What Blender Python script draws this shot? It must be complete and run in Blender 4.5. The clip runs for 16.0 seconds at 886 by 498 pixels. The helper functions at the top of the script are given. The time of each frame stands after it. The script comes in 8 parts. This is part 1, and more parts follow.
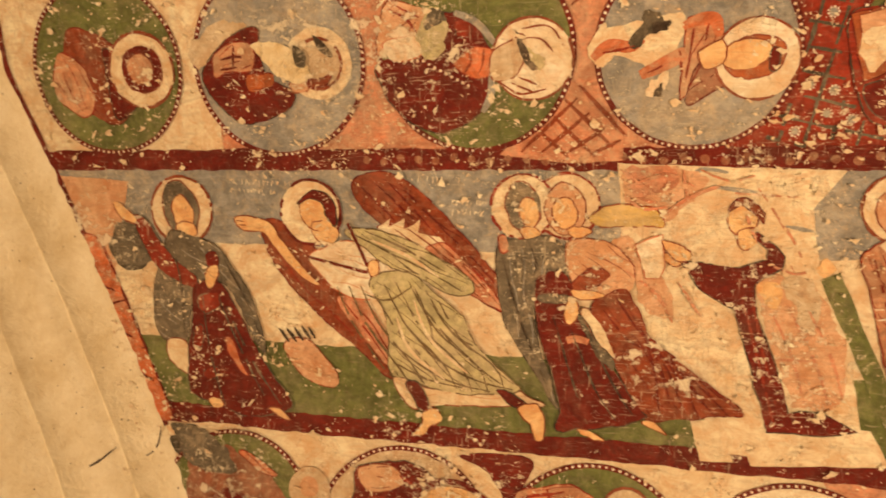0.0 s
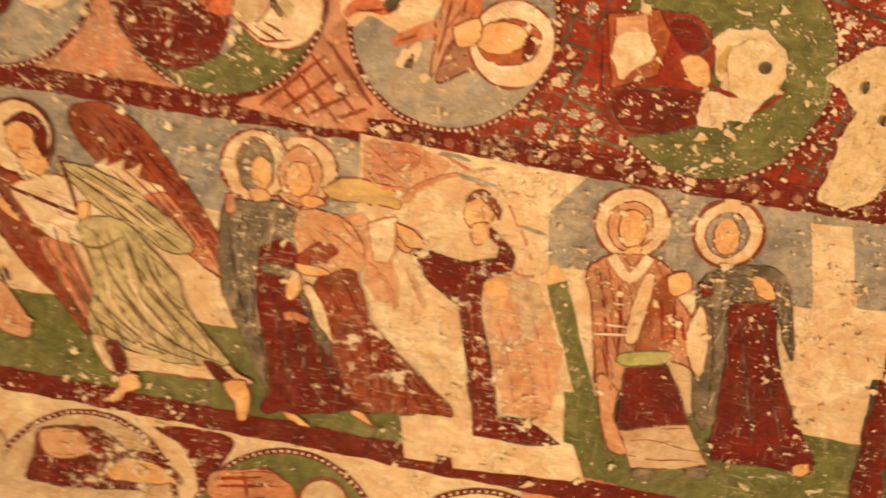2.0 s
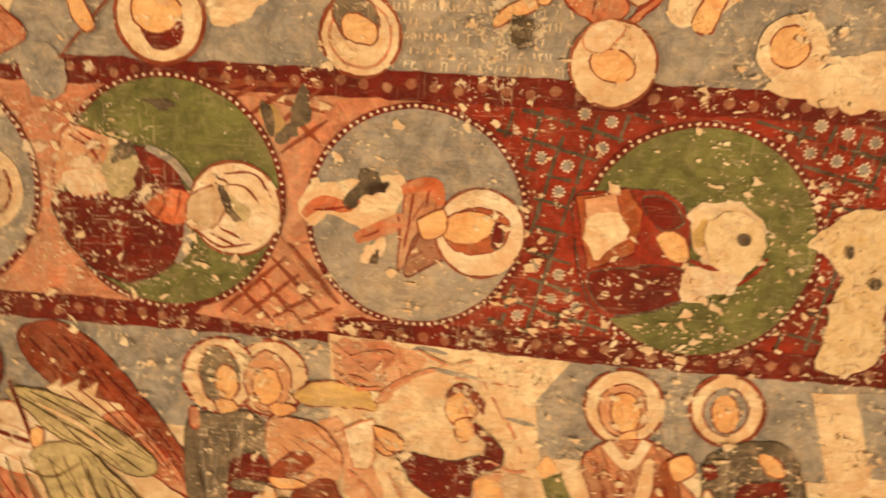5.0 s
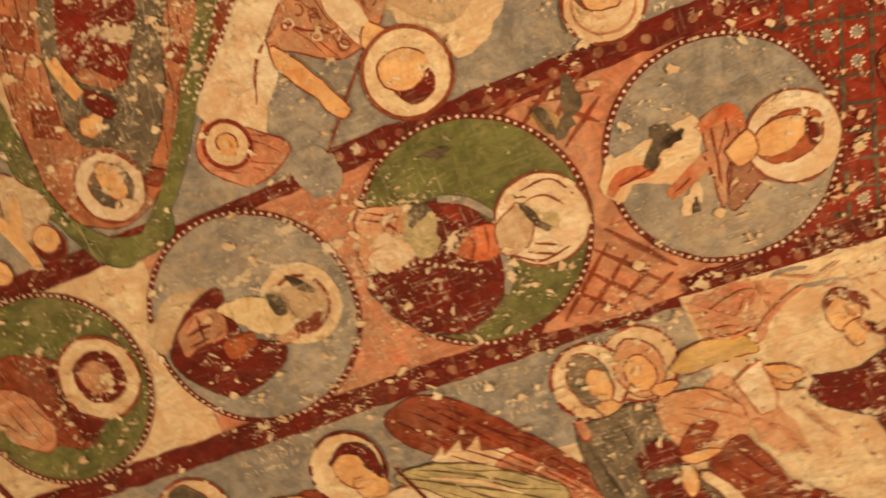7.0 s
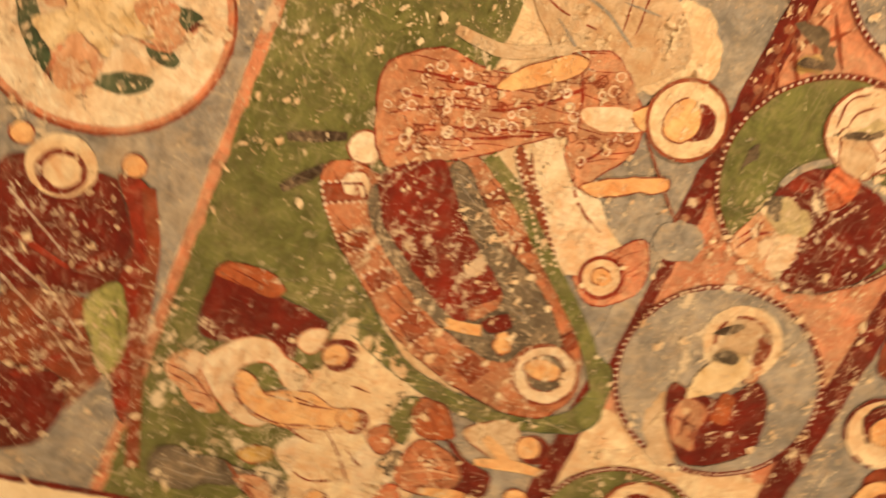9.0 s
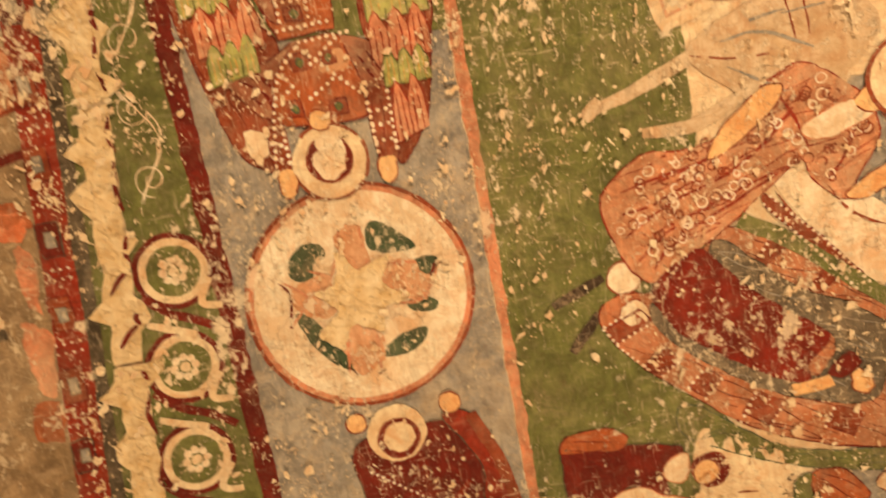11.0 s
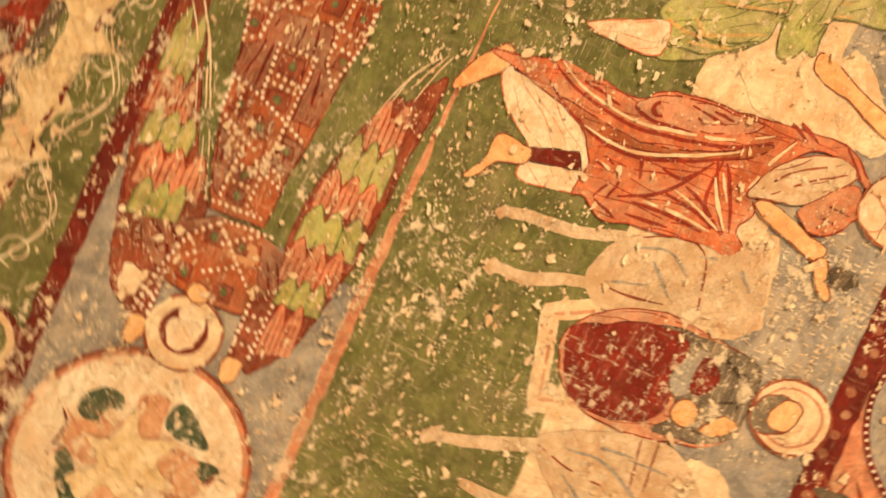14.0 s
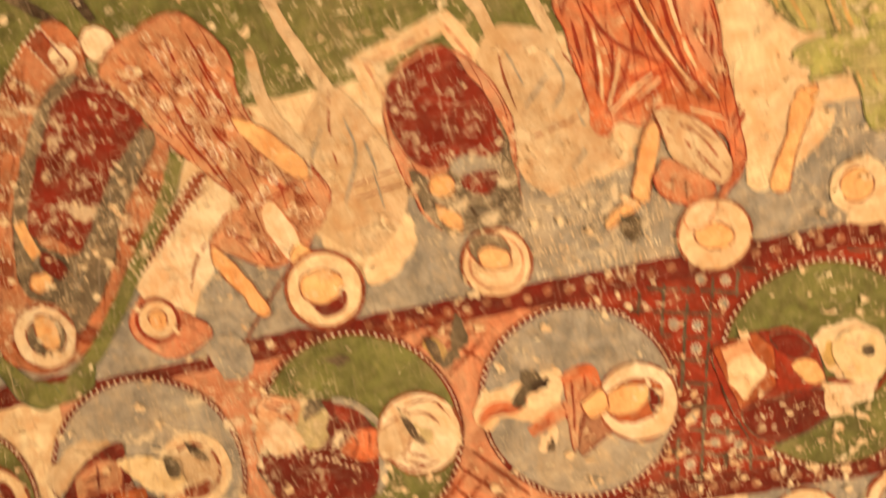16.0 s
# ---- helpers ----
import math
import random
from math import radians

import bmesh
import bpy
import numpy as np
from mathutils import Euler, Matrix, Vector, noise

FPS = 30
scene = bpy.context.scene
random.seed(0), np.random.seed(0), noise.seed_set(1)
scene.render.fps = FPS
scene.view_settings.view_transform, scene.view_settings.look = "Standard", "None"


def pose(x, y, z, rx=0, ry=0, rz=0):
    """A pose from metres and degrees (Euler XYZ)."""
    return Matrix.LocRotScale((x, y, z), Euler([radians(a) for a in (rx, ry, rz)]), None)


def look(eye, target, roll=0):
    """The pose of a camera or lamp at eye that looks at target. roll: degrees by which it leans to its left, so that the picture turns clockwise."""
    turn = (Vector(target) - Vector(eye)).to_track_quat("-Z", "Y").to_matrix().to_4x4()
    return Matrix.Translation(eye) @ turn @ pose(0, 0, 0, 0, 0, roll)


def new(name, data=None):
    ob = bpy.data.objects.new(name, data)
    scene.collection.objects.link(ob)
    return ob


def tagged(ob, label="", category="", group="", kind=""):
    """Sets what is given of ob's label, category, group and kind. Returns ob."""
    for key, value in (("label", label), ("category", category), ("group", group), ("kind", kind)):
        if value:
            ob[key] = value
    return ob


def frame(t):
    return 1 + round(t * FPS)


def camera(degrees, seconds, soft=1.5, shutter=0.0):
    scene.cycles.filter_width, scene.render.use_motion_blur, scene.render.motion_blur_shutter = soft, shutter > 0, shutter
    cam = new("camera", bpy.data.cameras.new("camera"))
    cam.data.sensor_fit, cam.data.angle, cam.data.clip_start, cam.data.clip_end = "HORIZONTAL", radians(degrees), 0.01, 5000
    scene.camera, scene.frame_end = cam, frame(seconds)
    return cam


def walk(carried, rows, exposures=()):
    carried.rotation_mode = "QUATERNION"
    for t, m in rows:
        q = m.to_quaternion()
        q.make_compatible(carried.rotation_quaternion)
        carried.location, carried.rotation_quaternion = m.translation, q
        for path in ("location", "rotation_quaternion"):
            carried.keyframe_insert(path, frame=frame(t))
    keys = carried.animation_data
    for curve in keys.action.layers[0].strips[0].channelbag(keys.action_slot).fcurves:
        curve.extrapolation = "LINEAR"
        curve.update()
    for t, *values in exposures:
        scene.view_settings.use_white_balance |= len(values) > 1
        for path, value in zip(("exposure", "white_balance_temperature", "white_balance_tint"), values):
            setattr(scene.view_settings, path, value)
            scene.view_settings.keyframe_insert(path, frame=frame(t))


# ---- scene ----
import mathutils
cam = camera(56.79, 16.0, soft=1.8, shutter=0.6)
PATH = [
    (0, pose(0.379, -0.115, 1.497, 165.60, -15.55, 2.33)),
    (0.5, pose(0.421, -0.127, 1.508, 165.07, -13.79, 1.15)),
    (1, pose(0.505, -0.138, 1.538, 165.05, -12.33, -1.27)),
    (1.5, pose(0.598, -0.161, 1.575, 165.18, -10.24, -4.50)),
    (2, pose(0.673, -0.119, 1.739, 164.73, -8.22, -7.71)),
    (2.5, pose(0.766, -0.111, 1.851, 163.19, -5.96, -10.20)),
    (3, pose(0.852, -0.161, 1.875, 163.85, -5.65, -12.33)),
    (3.5, pose(0.838, -0.242, 1.892, 166.34, -5.30, -12.57)),
    (4, pose(0.799, -0.304, 1.897, 168.23, -5.51, -11.51)),
    (4.2, pose(0.779, -0.324, 1.896, 169.24, -5.45, -10.68)),
    (6.3, pose(0.281, -0.282, 1.855, 170.08, -7.21, 15.55)),
    (6.5, pose(0.216, -0.276, 1.842, 169.89, -7.26, 17.97)),
    (7, pose(0.151, -0.344, 1.845, 168.48, -7.77, 21.74)),
    (7.5, pose(-0.035, -0.398, 1.790, 169.67, -7.43, 32.28)),
    (8, pose(-0.119, -0.572, 1.600, 168.58, -7.94, 43.37)),
    (8.5, pose(-0.146, -0.689, 1.548, 168.38, -7.96, 53.04)),
    (9, pose(-0.153, -0.744, 1.530, 168.42, -9.55, 65.55)),
    (9.2, pose(-0.122, -0.810, 1.533, 167.00, -9.33, 71.37)),
    (11.3, pose(0.068, -0.734, 1.495, 165.41, -23.08, 101.56)),
    (11.5, pose(0.118, -0.753, 1.491, 166.78, -23.00, 100.57)),
    (12, pose(0.219, -0.769, 1.497, 171.55, -24.08, 98.78)),
    (12.5, pose(0.306, -0.777, 1.498, 177.33, -24.18, 95.68)),
    (13, pose(0.387, -0.742, 1.510, -179.62, -24.18, 89.42)),
    (13.5, pose(0.367, -0.682, 1.542, -174.66, -22.12, 76.90)),
    (14, pose(0.338, -0.614, 1.571, -171.63, -19.23, 64.39)),
    (14.5, pose(0.309, -0.587, 1.592, -170.84, -16.39, 52.00)),
    (15, pose(0.308, -0.582, 1.599, -171.54, -14.57, 41.94)),
    (15.5, pose(0.264, -0.503, 1.609, -171.79, -10.54, 27.50)),
    (15.9, pose(0.305, -0.593, 1.597, 179.06, -4.35, 11.78)),
    (16, pose(0.368, -0.543, 1.614, 178.22, -5.40, 11.46)),
]
walk(cam, PATH, [(0.0, -0.23), (1.5, -0.20), (2.5, -0.08), (3.5, 0.0), (4.2, -0.03), (6.3, -0.42), (7.0, -0.40), (8.0, 0.0), (9.0, 0.04), (11.5, -0.03), (13.0, 0.22), (14.5, 0.08), (16.0, 0.08)])

# ---- light: assumed warm floor floodlights stand in for this rock-cut church's unseen lamps ----
world = bpy.data.worlds.new("dim_air")
scene.world = world
world.use_nodes = True
world.node_tree.nodes["Background"].inputs[0].default_value = (0.9, 0.62, 0.36, 1)
world.node_tree.nodes["Background"].inputs[1].default_value = 0.02
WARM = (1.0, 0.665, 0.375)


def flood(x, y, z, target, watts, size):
    data = bpy.data.lights.new("assumed_flood_beam", "AREA")
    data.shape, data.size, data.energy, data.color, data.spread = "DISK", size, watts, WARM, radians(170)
    ob = new("assumed_flood_beam", data)
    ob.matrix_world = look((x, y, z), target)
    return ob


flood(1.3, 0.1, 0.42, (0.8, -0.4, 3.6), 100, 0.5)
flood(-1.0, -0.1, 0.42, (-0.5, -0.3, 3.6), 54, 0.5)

# ---- materials ----
PLASTER = (0.74, 0.66, 0.50)


def nodes_of(name):
    m = bpy.data.materials.new(name)
    m.use_nodes = True
    return m, m.node_tree.nodes, m.node_tree.links


def add(tree, kind, **inputs):
    n = tree.nodes.new(kind)
    for k, v in inputs.items():
        n.inputs[k.replace("_", " ")].default_value = v
    return n


def calc(tree, op, a, b=None, c=None):
    n = tree.nodes.new("ShaderNodeMath")
    n.operation = op
    for i, s in enumerate((a, b, c)):
        if s is None:
            continue
        if isinstance(s, (int, float)):
            n.inputs[i].default_value = s
        else:
            tree.links.new(s, n.inputs[i])
    return n.outputs[0]


def smooth(tree, value, lo, hi):
    n = tree.nodes.new("ShaderNodeMapRange")
    n.interpolation_type = "SMOOTHSTEP"
    n.inputs["From Min"].default_value, n.inputs["From Max"].default_value = lo, hi
    tree.links.new(value, n.inputs["Value"])
    return n.outputs["Result"]


def make_wear():
    """Chips and rubbed places that run across all the paint alike, with a grain and cloudy tone."""
    g = bpy.data.node_groups.new("paint_wear", "ShaderNodeTree")
    for nm in ("Chips", "Rub", "Cloud", "Grain", "Cracks", "Smear", "Brush", "Mottle", "Veil", "Scratch", "Fade"):
        g.interface.new_socket(name=nm, in_out="OUTPUT", socket_type="NodeSocketFloat")
    out = g.nodes.new("NodeGroupOutput")
    co = g.nodes.new("ShaderNodeTexCoord").outputs["Object"]

    def noisy(scale, detail, rough=0.55, dist=0.0, src=None):
        n = add(g, "ShaderNodeTexNoise", Scale=scale, Detail=detail, Roughness=rough, Distortion=dist)
        g.links.new(src or co, n.inputs["Vector"])
        return n

    warp = noisy(34, 5, 0.8)
    mix = g.nodes.new("ShaderNodeVectorMath")
    mix.operation = "MULTIPLY_ADD"
    g.links.new(warp.outputs["Color"], mix.inputs[0])
    mix.inputs[1].default_value = (0.075, 0.075, 0.075)
    lie = g.nodes.new("ShaderNodeMapping")
    lie.inputs["Scale"].default_value = (0.62, 1.1, 1.1)
    g.links.new(co, lie.inputs["Vector"])
    g.links.new(lie.outputs[0], mix.inputs[2])
    place = noisy(2.1, 3)
    chips = None
    for scale, keep, r in ((13, 0.86, 0.30), (27, 0.78, 0.36), (58, 0.70, 0.42)):
        v = add(g, "ShaderNodeTexVoronoi", Scale=scale)
        g.links.new(mix.outputs[0], v.inputs["Vector"])
        sep = g.nodes.new("ShaderNodeSeparateColor")
        g.links.new(v.outputs["Color"], sep.inputs[0])
        gate = calc(g, "ADD", sep.outputs[0], calc(g, "MULTIPLY", calc(g, "SUBTRACT", place.outputs[0], 0.5), 2.2))
        size = calc(g, "MULTIPLY", smooth(g, gate, keep, keep + 0.4), r)
        hit = smooth(g, calc(g, "SUBTRACT", size, v.outputs["Distance"]), -0.03, 0.03)
        hit = calc(g, "MULTIPLY", hit, smooth(g, size, 0.04, 0.1))
        chips = hit if chips is None else calc(g, "MAXIMUM", chips, hit)
    flake = noisy(30, 6, 0.74, 0.4)
    many = calc(g, "ADD", flake.outputs[0], calc(g, "MULTIPLY", calc(g, "SUBTRACT", place.outputs[0], 0.5), 0.25))
    chips = calc(g, "MAXIMUM", chips, smooth(g, many, 0.648, 0.662))
    scale_off = noisy(8.5, 11, 0.80, 0.25)
    wide = calc(g, "ADD", scale_off.outputs[0], calc(g, "MULTIPLY", calc(g, "SUBTRACT", place.outputs[0], 0.5), 0.35))
    chips = calc(g, "MAXIMUM", chips, smooth(g, wide, 0.634, 0.648))
    g.links.new(chips, out.inputs["Chips"])
    g.links.new(smooth(g, noisy(7, 7, 0.68, 0.6).outputs[0], 0.42, 0.72), out.inputs["Rub"])
    g.links.new(noisy(4.3, 5, 0.6).outputs[0], out.inputs["Cloud"])
    g.links.new(noisy(120, 4, 0.65).outputs[0], out.inputs["Grain"])
    g.links.new(smooth(g, noisy(9.5, 8, 0.75, 1.6).outputs[0], 0.47, 0.64), out.inputs["Smear"])
    g.links.new(noisy(13, 9, 0.78, 0.9).outputs[0], out.inputs["Mottle"])
    broad = smooth(g, noisy(3.4, 9, 0.72, 0.7).outputs[0], 0.46, 0.70)
    small = smooth(g, noisy(31, 6, 0.72, 0.5).outputs[0], 0.52, 0.66)
    g.links.new(calc(g, "ADD", calc(g, "MULTIPLY", broad, 0.42), calc(g, "MULTIPLY", small, 0.30)), out.inputs["Veil"])
    long = g.nodes.new("ShaderNodeMapping")
    long.inputs["Rotation"].default_value, long.inputs["Scale"].default_value = (0.3, 0.2, 0.6), (14, 60, 40)
    g.links.new(co, long.inputs["Vector"])
    g.links.new(noisy(1.0, 4, 0.6, 0.8, long.outputs[0]).outputs[0], out.inputs["Brush"])
    worn = smooth(g, place.outputs[0], 0.40, 0.62)
    marks = None
    for turn, size in (((0.0, 0.0, 0.5), (16, 170, 170)), ((0.0, 0.0, -0.7), (130, 14, 14)), ((0.4, 0.0, 1.1), (19, 210, 90))):
        n = g.nodes.new("ShaderNodeMapping")
        n.inputs["Rotation"].default_value, n.inputs["Scale"].default_value = turn, size
        g.links.new(co, n.inputs["Vector"])
        hit = smooth(g, noisy(1.0, 3, 0.55, 0.5, n.outputs[0]).outputs[0], 0.63, 0.70)
        marks = hit if marks is None else calc(g, "MAXIMUM", marks, hit)
    g.links.new(calc(g, "MULTIPLY", marks, calc(g, "MULTIPLY_ADD", worn, 0.8, 0.2)), out.inputs["Scratch"])
    g.links.new(smooth(g, noisy(16, 10, 0.82, 0.5).outputs[0], 0.505, 0.60), out.inputs["Fade"])
    crack = add(g, "ShaderNodeTexVoronoi", Scale=3.1)
    crack.feature = "DISTANCE_TO_EDGE"
    g.links.new(noisy(5, 4).outputs["Color"], crack.inputs["Vector"])
    g.links.new(smooth(g, crack.outputs["Distance"], 0.012, 0.0), out.inputs["Cracks"])
    return g


WEAR = make_wear()


def pigment(name, rgb, chips=0.9, rub=0.22, cloud=0.5, second=None, veil=0.8, fade=0.30):
    """Mineral paint on lime plaster: clouded tone, brushed grain, chips down to the plaster."""
    m, nodes, links = nodes_of(name)
    tree = m.node_tree
    b = nodes["Principled BSDF"]
    b.inputs["Roughness"].default_value = 0.82
    b.inputs["Specular IOR Level"].default_value = 0.25
    w = nodes.new("ShaderNodeGroup")
    w.node_tree = WEAR

    def blend(fac, a, c):
        n = nodes.new("ShaderNodeMix")
        n.data_type = "RGBA"
        for s, i in ((fac, 0), (a, 6), (c, 7)):
            if isinstance(s, (int, float)):
                n.inputs[i].default_value = s
            elif isinstance(s, tuple):
                n.inputs[i].default_value = (*s, 1)
            else:
                links.new(s, n.inputs[i])
        return n.outputs[2]

    dark = tuple(c * 0.62 for c in rgb)
    pale = sum(rgb) > 1.1
    light = second or tuple(min(0.85, c * 1.22 + (0.015 if pale else 0.0)) for c in rgb)
    tone = blend(smooth(tree, w.outputs["Cloud"], 0.5 - 0.5 * (1.1 - cloud), 0.5 + 0.5 * (1.1 - cloud)), dark, light)
    tone = blend(0.3, tone, rgb)
    deep = (rgb[0] * 0.76, rgb[1] * 0.57, rgb[2] * 0.41) if pale else tuple(c * 0.5 for c in rgb)
    high = tuple(min(0.88, c * 1.25 + 0.02) if pale else c * 1.45 for c in rgb)
    tone = blend(0.62, tone, blend(smooth(tree, w.outputs["Mottle"], 0.38, 0.62), deep, high))
    tone = blend(calc(tree, "MULTIPLY", smooth(tree, w.outputs["Brush"], 0.45, 0.7), 0.5), tone, dark)
    tone = blend(calc(tree, "MULTIPLY", smooth(tree, w.outputs["Grain"], 0.5, 0.75), 0.10 if pale else 0.025), tone, PLASTER)
    tone = blend(calc(tree, "MULTIPLY", w.outputs["Rub"], rub + 0.3 if pale else rub), tone, (rgb[0] * 0.80, rgb[1] * 0.60, rgb[2] * 0.40) if pale else PLASTER)
    tone = blend(calc(tree, "MULTIPLY", w.outputs["Smear"], 0.55 if pale else 0.45), tone, (rgb[0] * 0.76, rgb[1] * 0.47, rgb[2] * 0.30) if pale else deep)
    tone = blend(calc(tree, "MULTIPLY", w.outputs["Cracks"], 0.35), tone, (0.10, 0.05, 0.03))
    tone = blend(calc(tree, "MULTIPLY", w.outputs["Veil"], veil), tone, (0.62, 0.49, 0.32))
    under = (rgb[0] * 0.62, rgb[1] * 0.52, rgb[2] * 0.42) if pale else (0.56, 0.44, 0.29)
    tone = blend(calc(tree, "MULTIPLY", w.outputs["Fade"], 0.6 * fade if pale else fade), tone, under)
    tone = blend(calc(tree, "MULTIPLY", w.outputs["Scratch"], 0.45), tone, (0.36, 0.22, 0.12) if pale else (0.70, 0.60, 0.43))
    bare = blend(w.outputs["Grain"], (0.55, 0.45, 0.30), (0.86, 0.80, 0.64))
    tone = blend(calc(tree, "MULTIPLY", w.outputs["Chips"], chips), tone, bare)
    links.new(tone, b.inputs["Base Color"])
    h = calc(tree, "SUBTRACT", calc(tree, "MULTIPLY", w.outputs["Grain"], 0.5), calc(tree, "MULTIPLY", w.outputs["Chips"], chips))
    h = calc(tree, "ADD", h, calc(tree, "ADD", w.outputs["Cloud"], w.outputs["Mottle"]))
    bump = add(tree, "ShaderNodeBump", Strength=0.7, Distance=0.008)
    links.new(h, bump.inputs["Height"])
    links.new(bump.outputs[0], b.inputs["Normal"])
    return m


INK = {
    "plaster": pigment("bare_plaster", PLASTER, 0.3, 0.1),
    "cream": pigment("cream_limewash", (0.76, 0.65, 0.47), 0.5, 0.15),
    "white": pigment("white_lime", (0.80, 0.73, 0.57), 0.35, 0.15),
    "grey": pigment("blue_grey_wash", (0.265, 0.262, 0.245), 0.75, 0.25),
    "slate": pigment("slate_grey_paint", (0.118, 0.098, 0.070), 0.8, 0.12, veil=0.22, fade=0.28),
    "green": pigment("olive_green_earth", (0.132, 0.150, 0.047), 0.9, 0.03, 0.75, veil=0.22, fade=0.10),
    "sea": pigment("dark_sea_green", (0.052, 0.085, 0.045), 0.9, 0.05, veil=0.2, fade=0.12),
    "leaf": pigment("yellow_green_wash", (0.33, 0.36, 0.115), 0.6, 0.2),
    "maroon": pigment("dark_red_ochre", (0.135, 0.0112, 0.0058), 0.95, 0.01, veil=0.02, fade=0.04),
    "red": pigment("red_ochre", (0.250, 0.026, 0.011), 0.9, 0.02, veil=0.05, fade=0.06),
    "brown": pigment("red_brown_ochre", (0.235, 0.047, 0.017), 0.8, 0.05, veil=0.14, fade=0.12),
    "orange": pigment("orange_red_ochre", (0.52, 0.135, 0.05), 0.6, 0.12),
    "salmon": pigment("salmon_wash", (0.53, 0.21, 0.115), 0.7, 0.22),
    "pink": pigment("pale_pink_wash", (0.61, 0.38, 0.24), 0.7, 0.3),
    "skin": pigment("pale_yellow_ochre", (0.78, 0.50, 0.25), 0.4, 0.1),
    "gold": pigment("yellow_ochre", (0.52, 0.35, 0.10), 0.5, 0.2),
    "crimson": pigment("deep_crimson_ochre", (0.185, 0.0155, 0.0075), 0.75, 0.01, veil=0.02, fade=0.04),
    "blush": pigment("blush_brown_wash", (0.50, 0.225, 0.118), 0.7, 0.2, veil=0.4),
    "clay": pigment("clay_red_wash", (0.42, 0.15, 0.068), 0.7, 0.15, veil=0.3, fade=0.2),
    "pearl": pigment("pearl_white_lime", (0.82, 0.77, 0.63), 0.1, 0.0, veil=0.1, fade=0.05),
    "rust": pigment("rust_brown_wash", (0.34, 0.088, 0.028), 0.8, 0.08, veil=0.16, fade=0.16),
    "plum": pigment("plum_brown_wash", (0.26, 0.092, 0.050), 0.8, 0.1, veil=0.3, fade=0.3),
    "ash": pigment("ash_pale_wash", (0.56, 0.48, 0.35), 0.6, 0.3),
    "olive": pigment("pale_olive_wash", (0.46, 0.41, 0.215), 0.6, 0.2),
    "umber": pigment("olive_umber_line", (0.12, 0.075, 0.03), 0.6, 0.1, veil=0.2),
    "black": pigment("charcoal_line", (0.035, 0.022, 0.015), 0.6, 0.1, veil=0.25),
    "dun": pigment("dun_smoked_plaster", (0.25, 0.175, 0.098), 0.6, 0.15, veil=0.45),
    "stain": pigment("soot_stain", (0.06, 0.048, 0.032), 0.4, 0.15, veil=0.25, fade=0.15),
}


def stone(name, rgb, bump_m, pit=31, share=0.86, low=(0.62, 0.62, 0.62), cloud_scale=2.3):
    """Pale cut tuff with pits, tool marks and cloudy stains; pit shade is painted brown."""
    m, nodes, links = nodes_of(name)
    tree = m.node_tree
    b = nodes["Principled BSDF"]
    b.inputs["Roughness"].default_value = 0.9
    co = nodes.new("ShaderNodeTexCoord").outputs["Object"]
    cloud = add(tree, "ShaderNodeTexNoise", Scale=cloud_scale, Detail=6, Roughness=0.6)
    fine = add(tree, "ShaderNodeTexNoise", Scale=55, Detail=5, Roughness=0.7)
    pits = add(tree, "ShaderNodeTexVoronoi", Scale=pit)
    for n in (cloud, fine, pits):
        links.new(co, n.inputs["Vector"])
    ramp = nodes.new("ShaderNodeValToRGB")
    ramp.color_ramp.elements[0].position, ramp.color_ramp.elements[1].position = 0.3, 0.72
    ramp.color_ramp.elements[0].color = (*[c * k for c, k in zip(rgb, low)], 1)
    ramp.color_ramp.elements[1].color = (*rgb, 1)
    links.new(calc(tree, "ADD", calc(tree, "MULTIPLY", cloud.outputs[0], 0.7), calc(tree, "MULTIPLY", fine.outputs[0], 0.3)), ramp.inputs[0])
    sep = nodes.new("ShaderNodeSeparateColor")
    links.new(pits.outputs["Color"], sep.inputs[0])
    hole = calc(tree, "MULTIPLY", smooth(tree, pits.outputs["Distance"], 0.16, 0.08), smooth(tree, sep.outputs[0], share, share + 0.04))
    mix = nodes.new("ShaderNodeMix")
    mix.data_type = "RGBA"
    # The shade inside the pits goes into the colour as dark brown.
    links.new(calc(tree, "MULTIPLY", hole, 0.8), mix.inputs[0])
    links.new(ramp.outputs[0], mix.inputs[6])
    mix.inputs[7].default_value = (0.16, 0.11, 0.06, 1)
    links.new(mix.outputs[2], b.inputs["Base Color"])
    h = calc(tree, "SUBTRACT", calc(tree, "ADD", fine.outputs[0], cloud.outputs[0]), hole)
    bump = add(tree, "ShaderNodeBump", Strength=0.6, Distance=bump_m)
    links.new(h, bump.inputs["Height"])
    links.new(bump.outputs[0], b.inputs["Normal"])
    return m


TUFF = stone("pale_tuff", (0.90, 0.84, 0.66), 0.022, 42, 0.78, (0.70, 0.61, 0.47), 8.0)
# Darker mottling and denser dark pits paint the crumbled relief's shading into the colour.
RUBBLE = stone("broken_plaster", (0.95, 0.87, 0.64), 0.06, 60, 0.62, (0.72, 0.56, 0.34), 26.0)
FLOOR_STONE = stone("trodden_tuff", (0.42, 0.35, 0.25), 0.01)
m_metal, nn, ll = nodes_of("black_lacquered_steel")
nn["Principled BSDF"].inputs["Base Color"].default_value = (0.03, 0.03, 0.03, 1)
nn["Principled BSDF"].inputs["Metallic"].default_value = 0.6
m_glass, nn, ll = nodes_of("lamp_front")
nn["Principled BSDF"].inputs["Emission Color"].default_value = (*WARM, 1)
nn["Principled BSDF"].inputs["Emission Strength"].default_value = 3

# ---- the vault: u runs along its axis, v round its curve from the crown, h stands off it ----
RAD, SPRING = 3.4, 0.25


def relief(u, v):
    return 0.009 * noise.noise((u * 1.7, v * 1.7, 3.1)) + 0.0035 * noise.noise((u * 6.1, v * 6.1, 8.2))


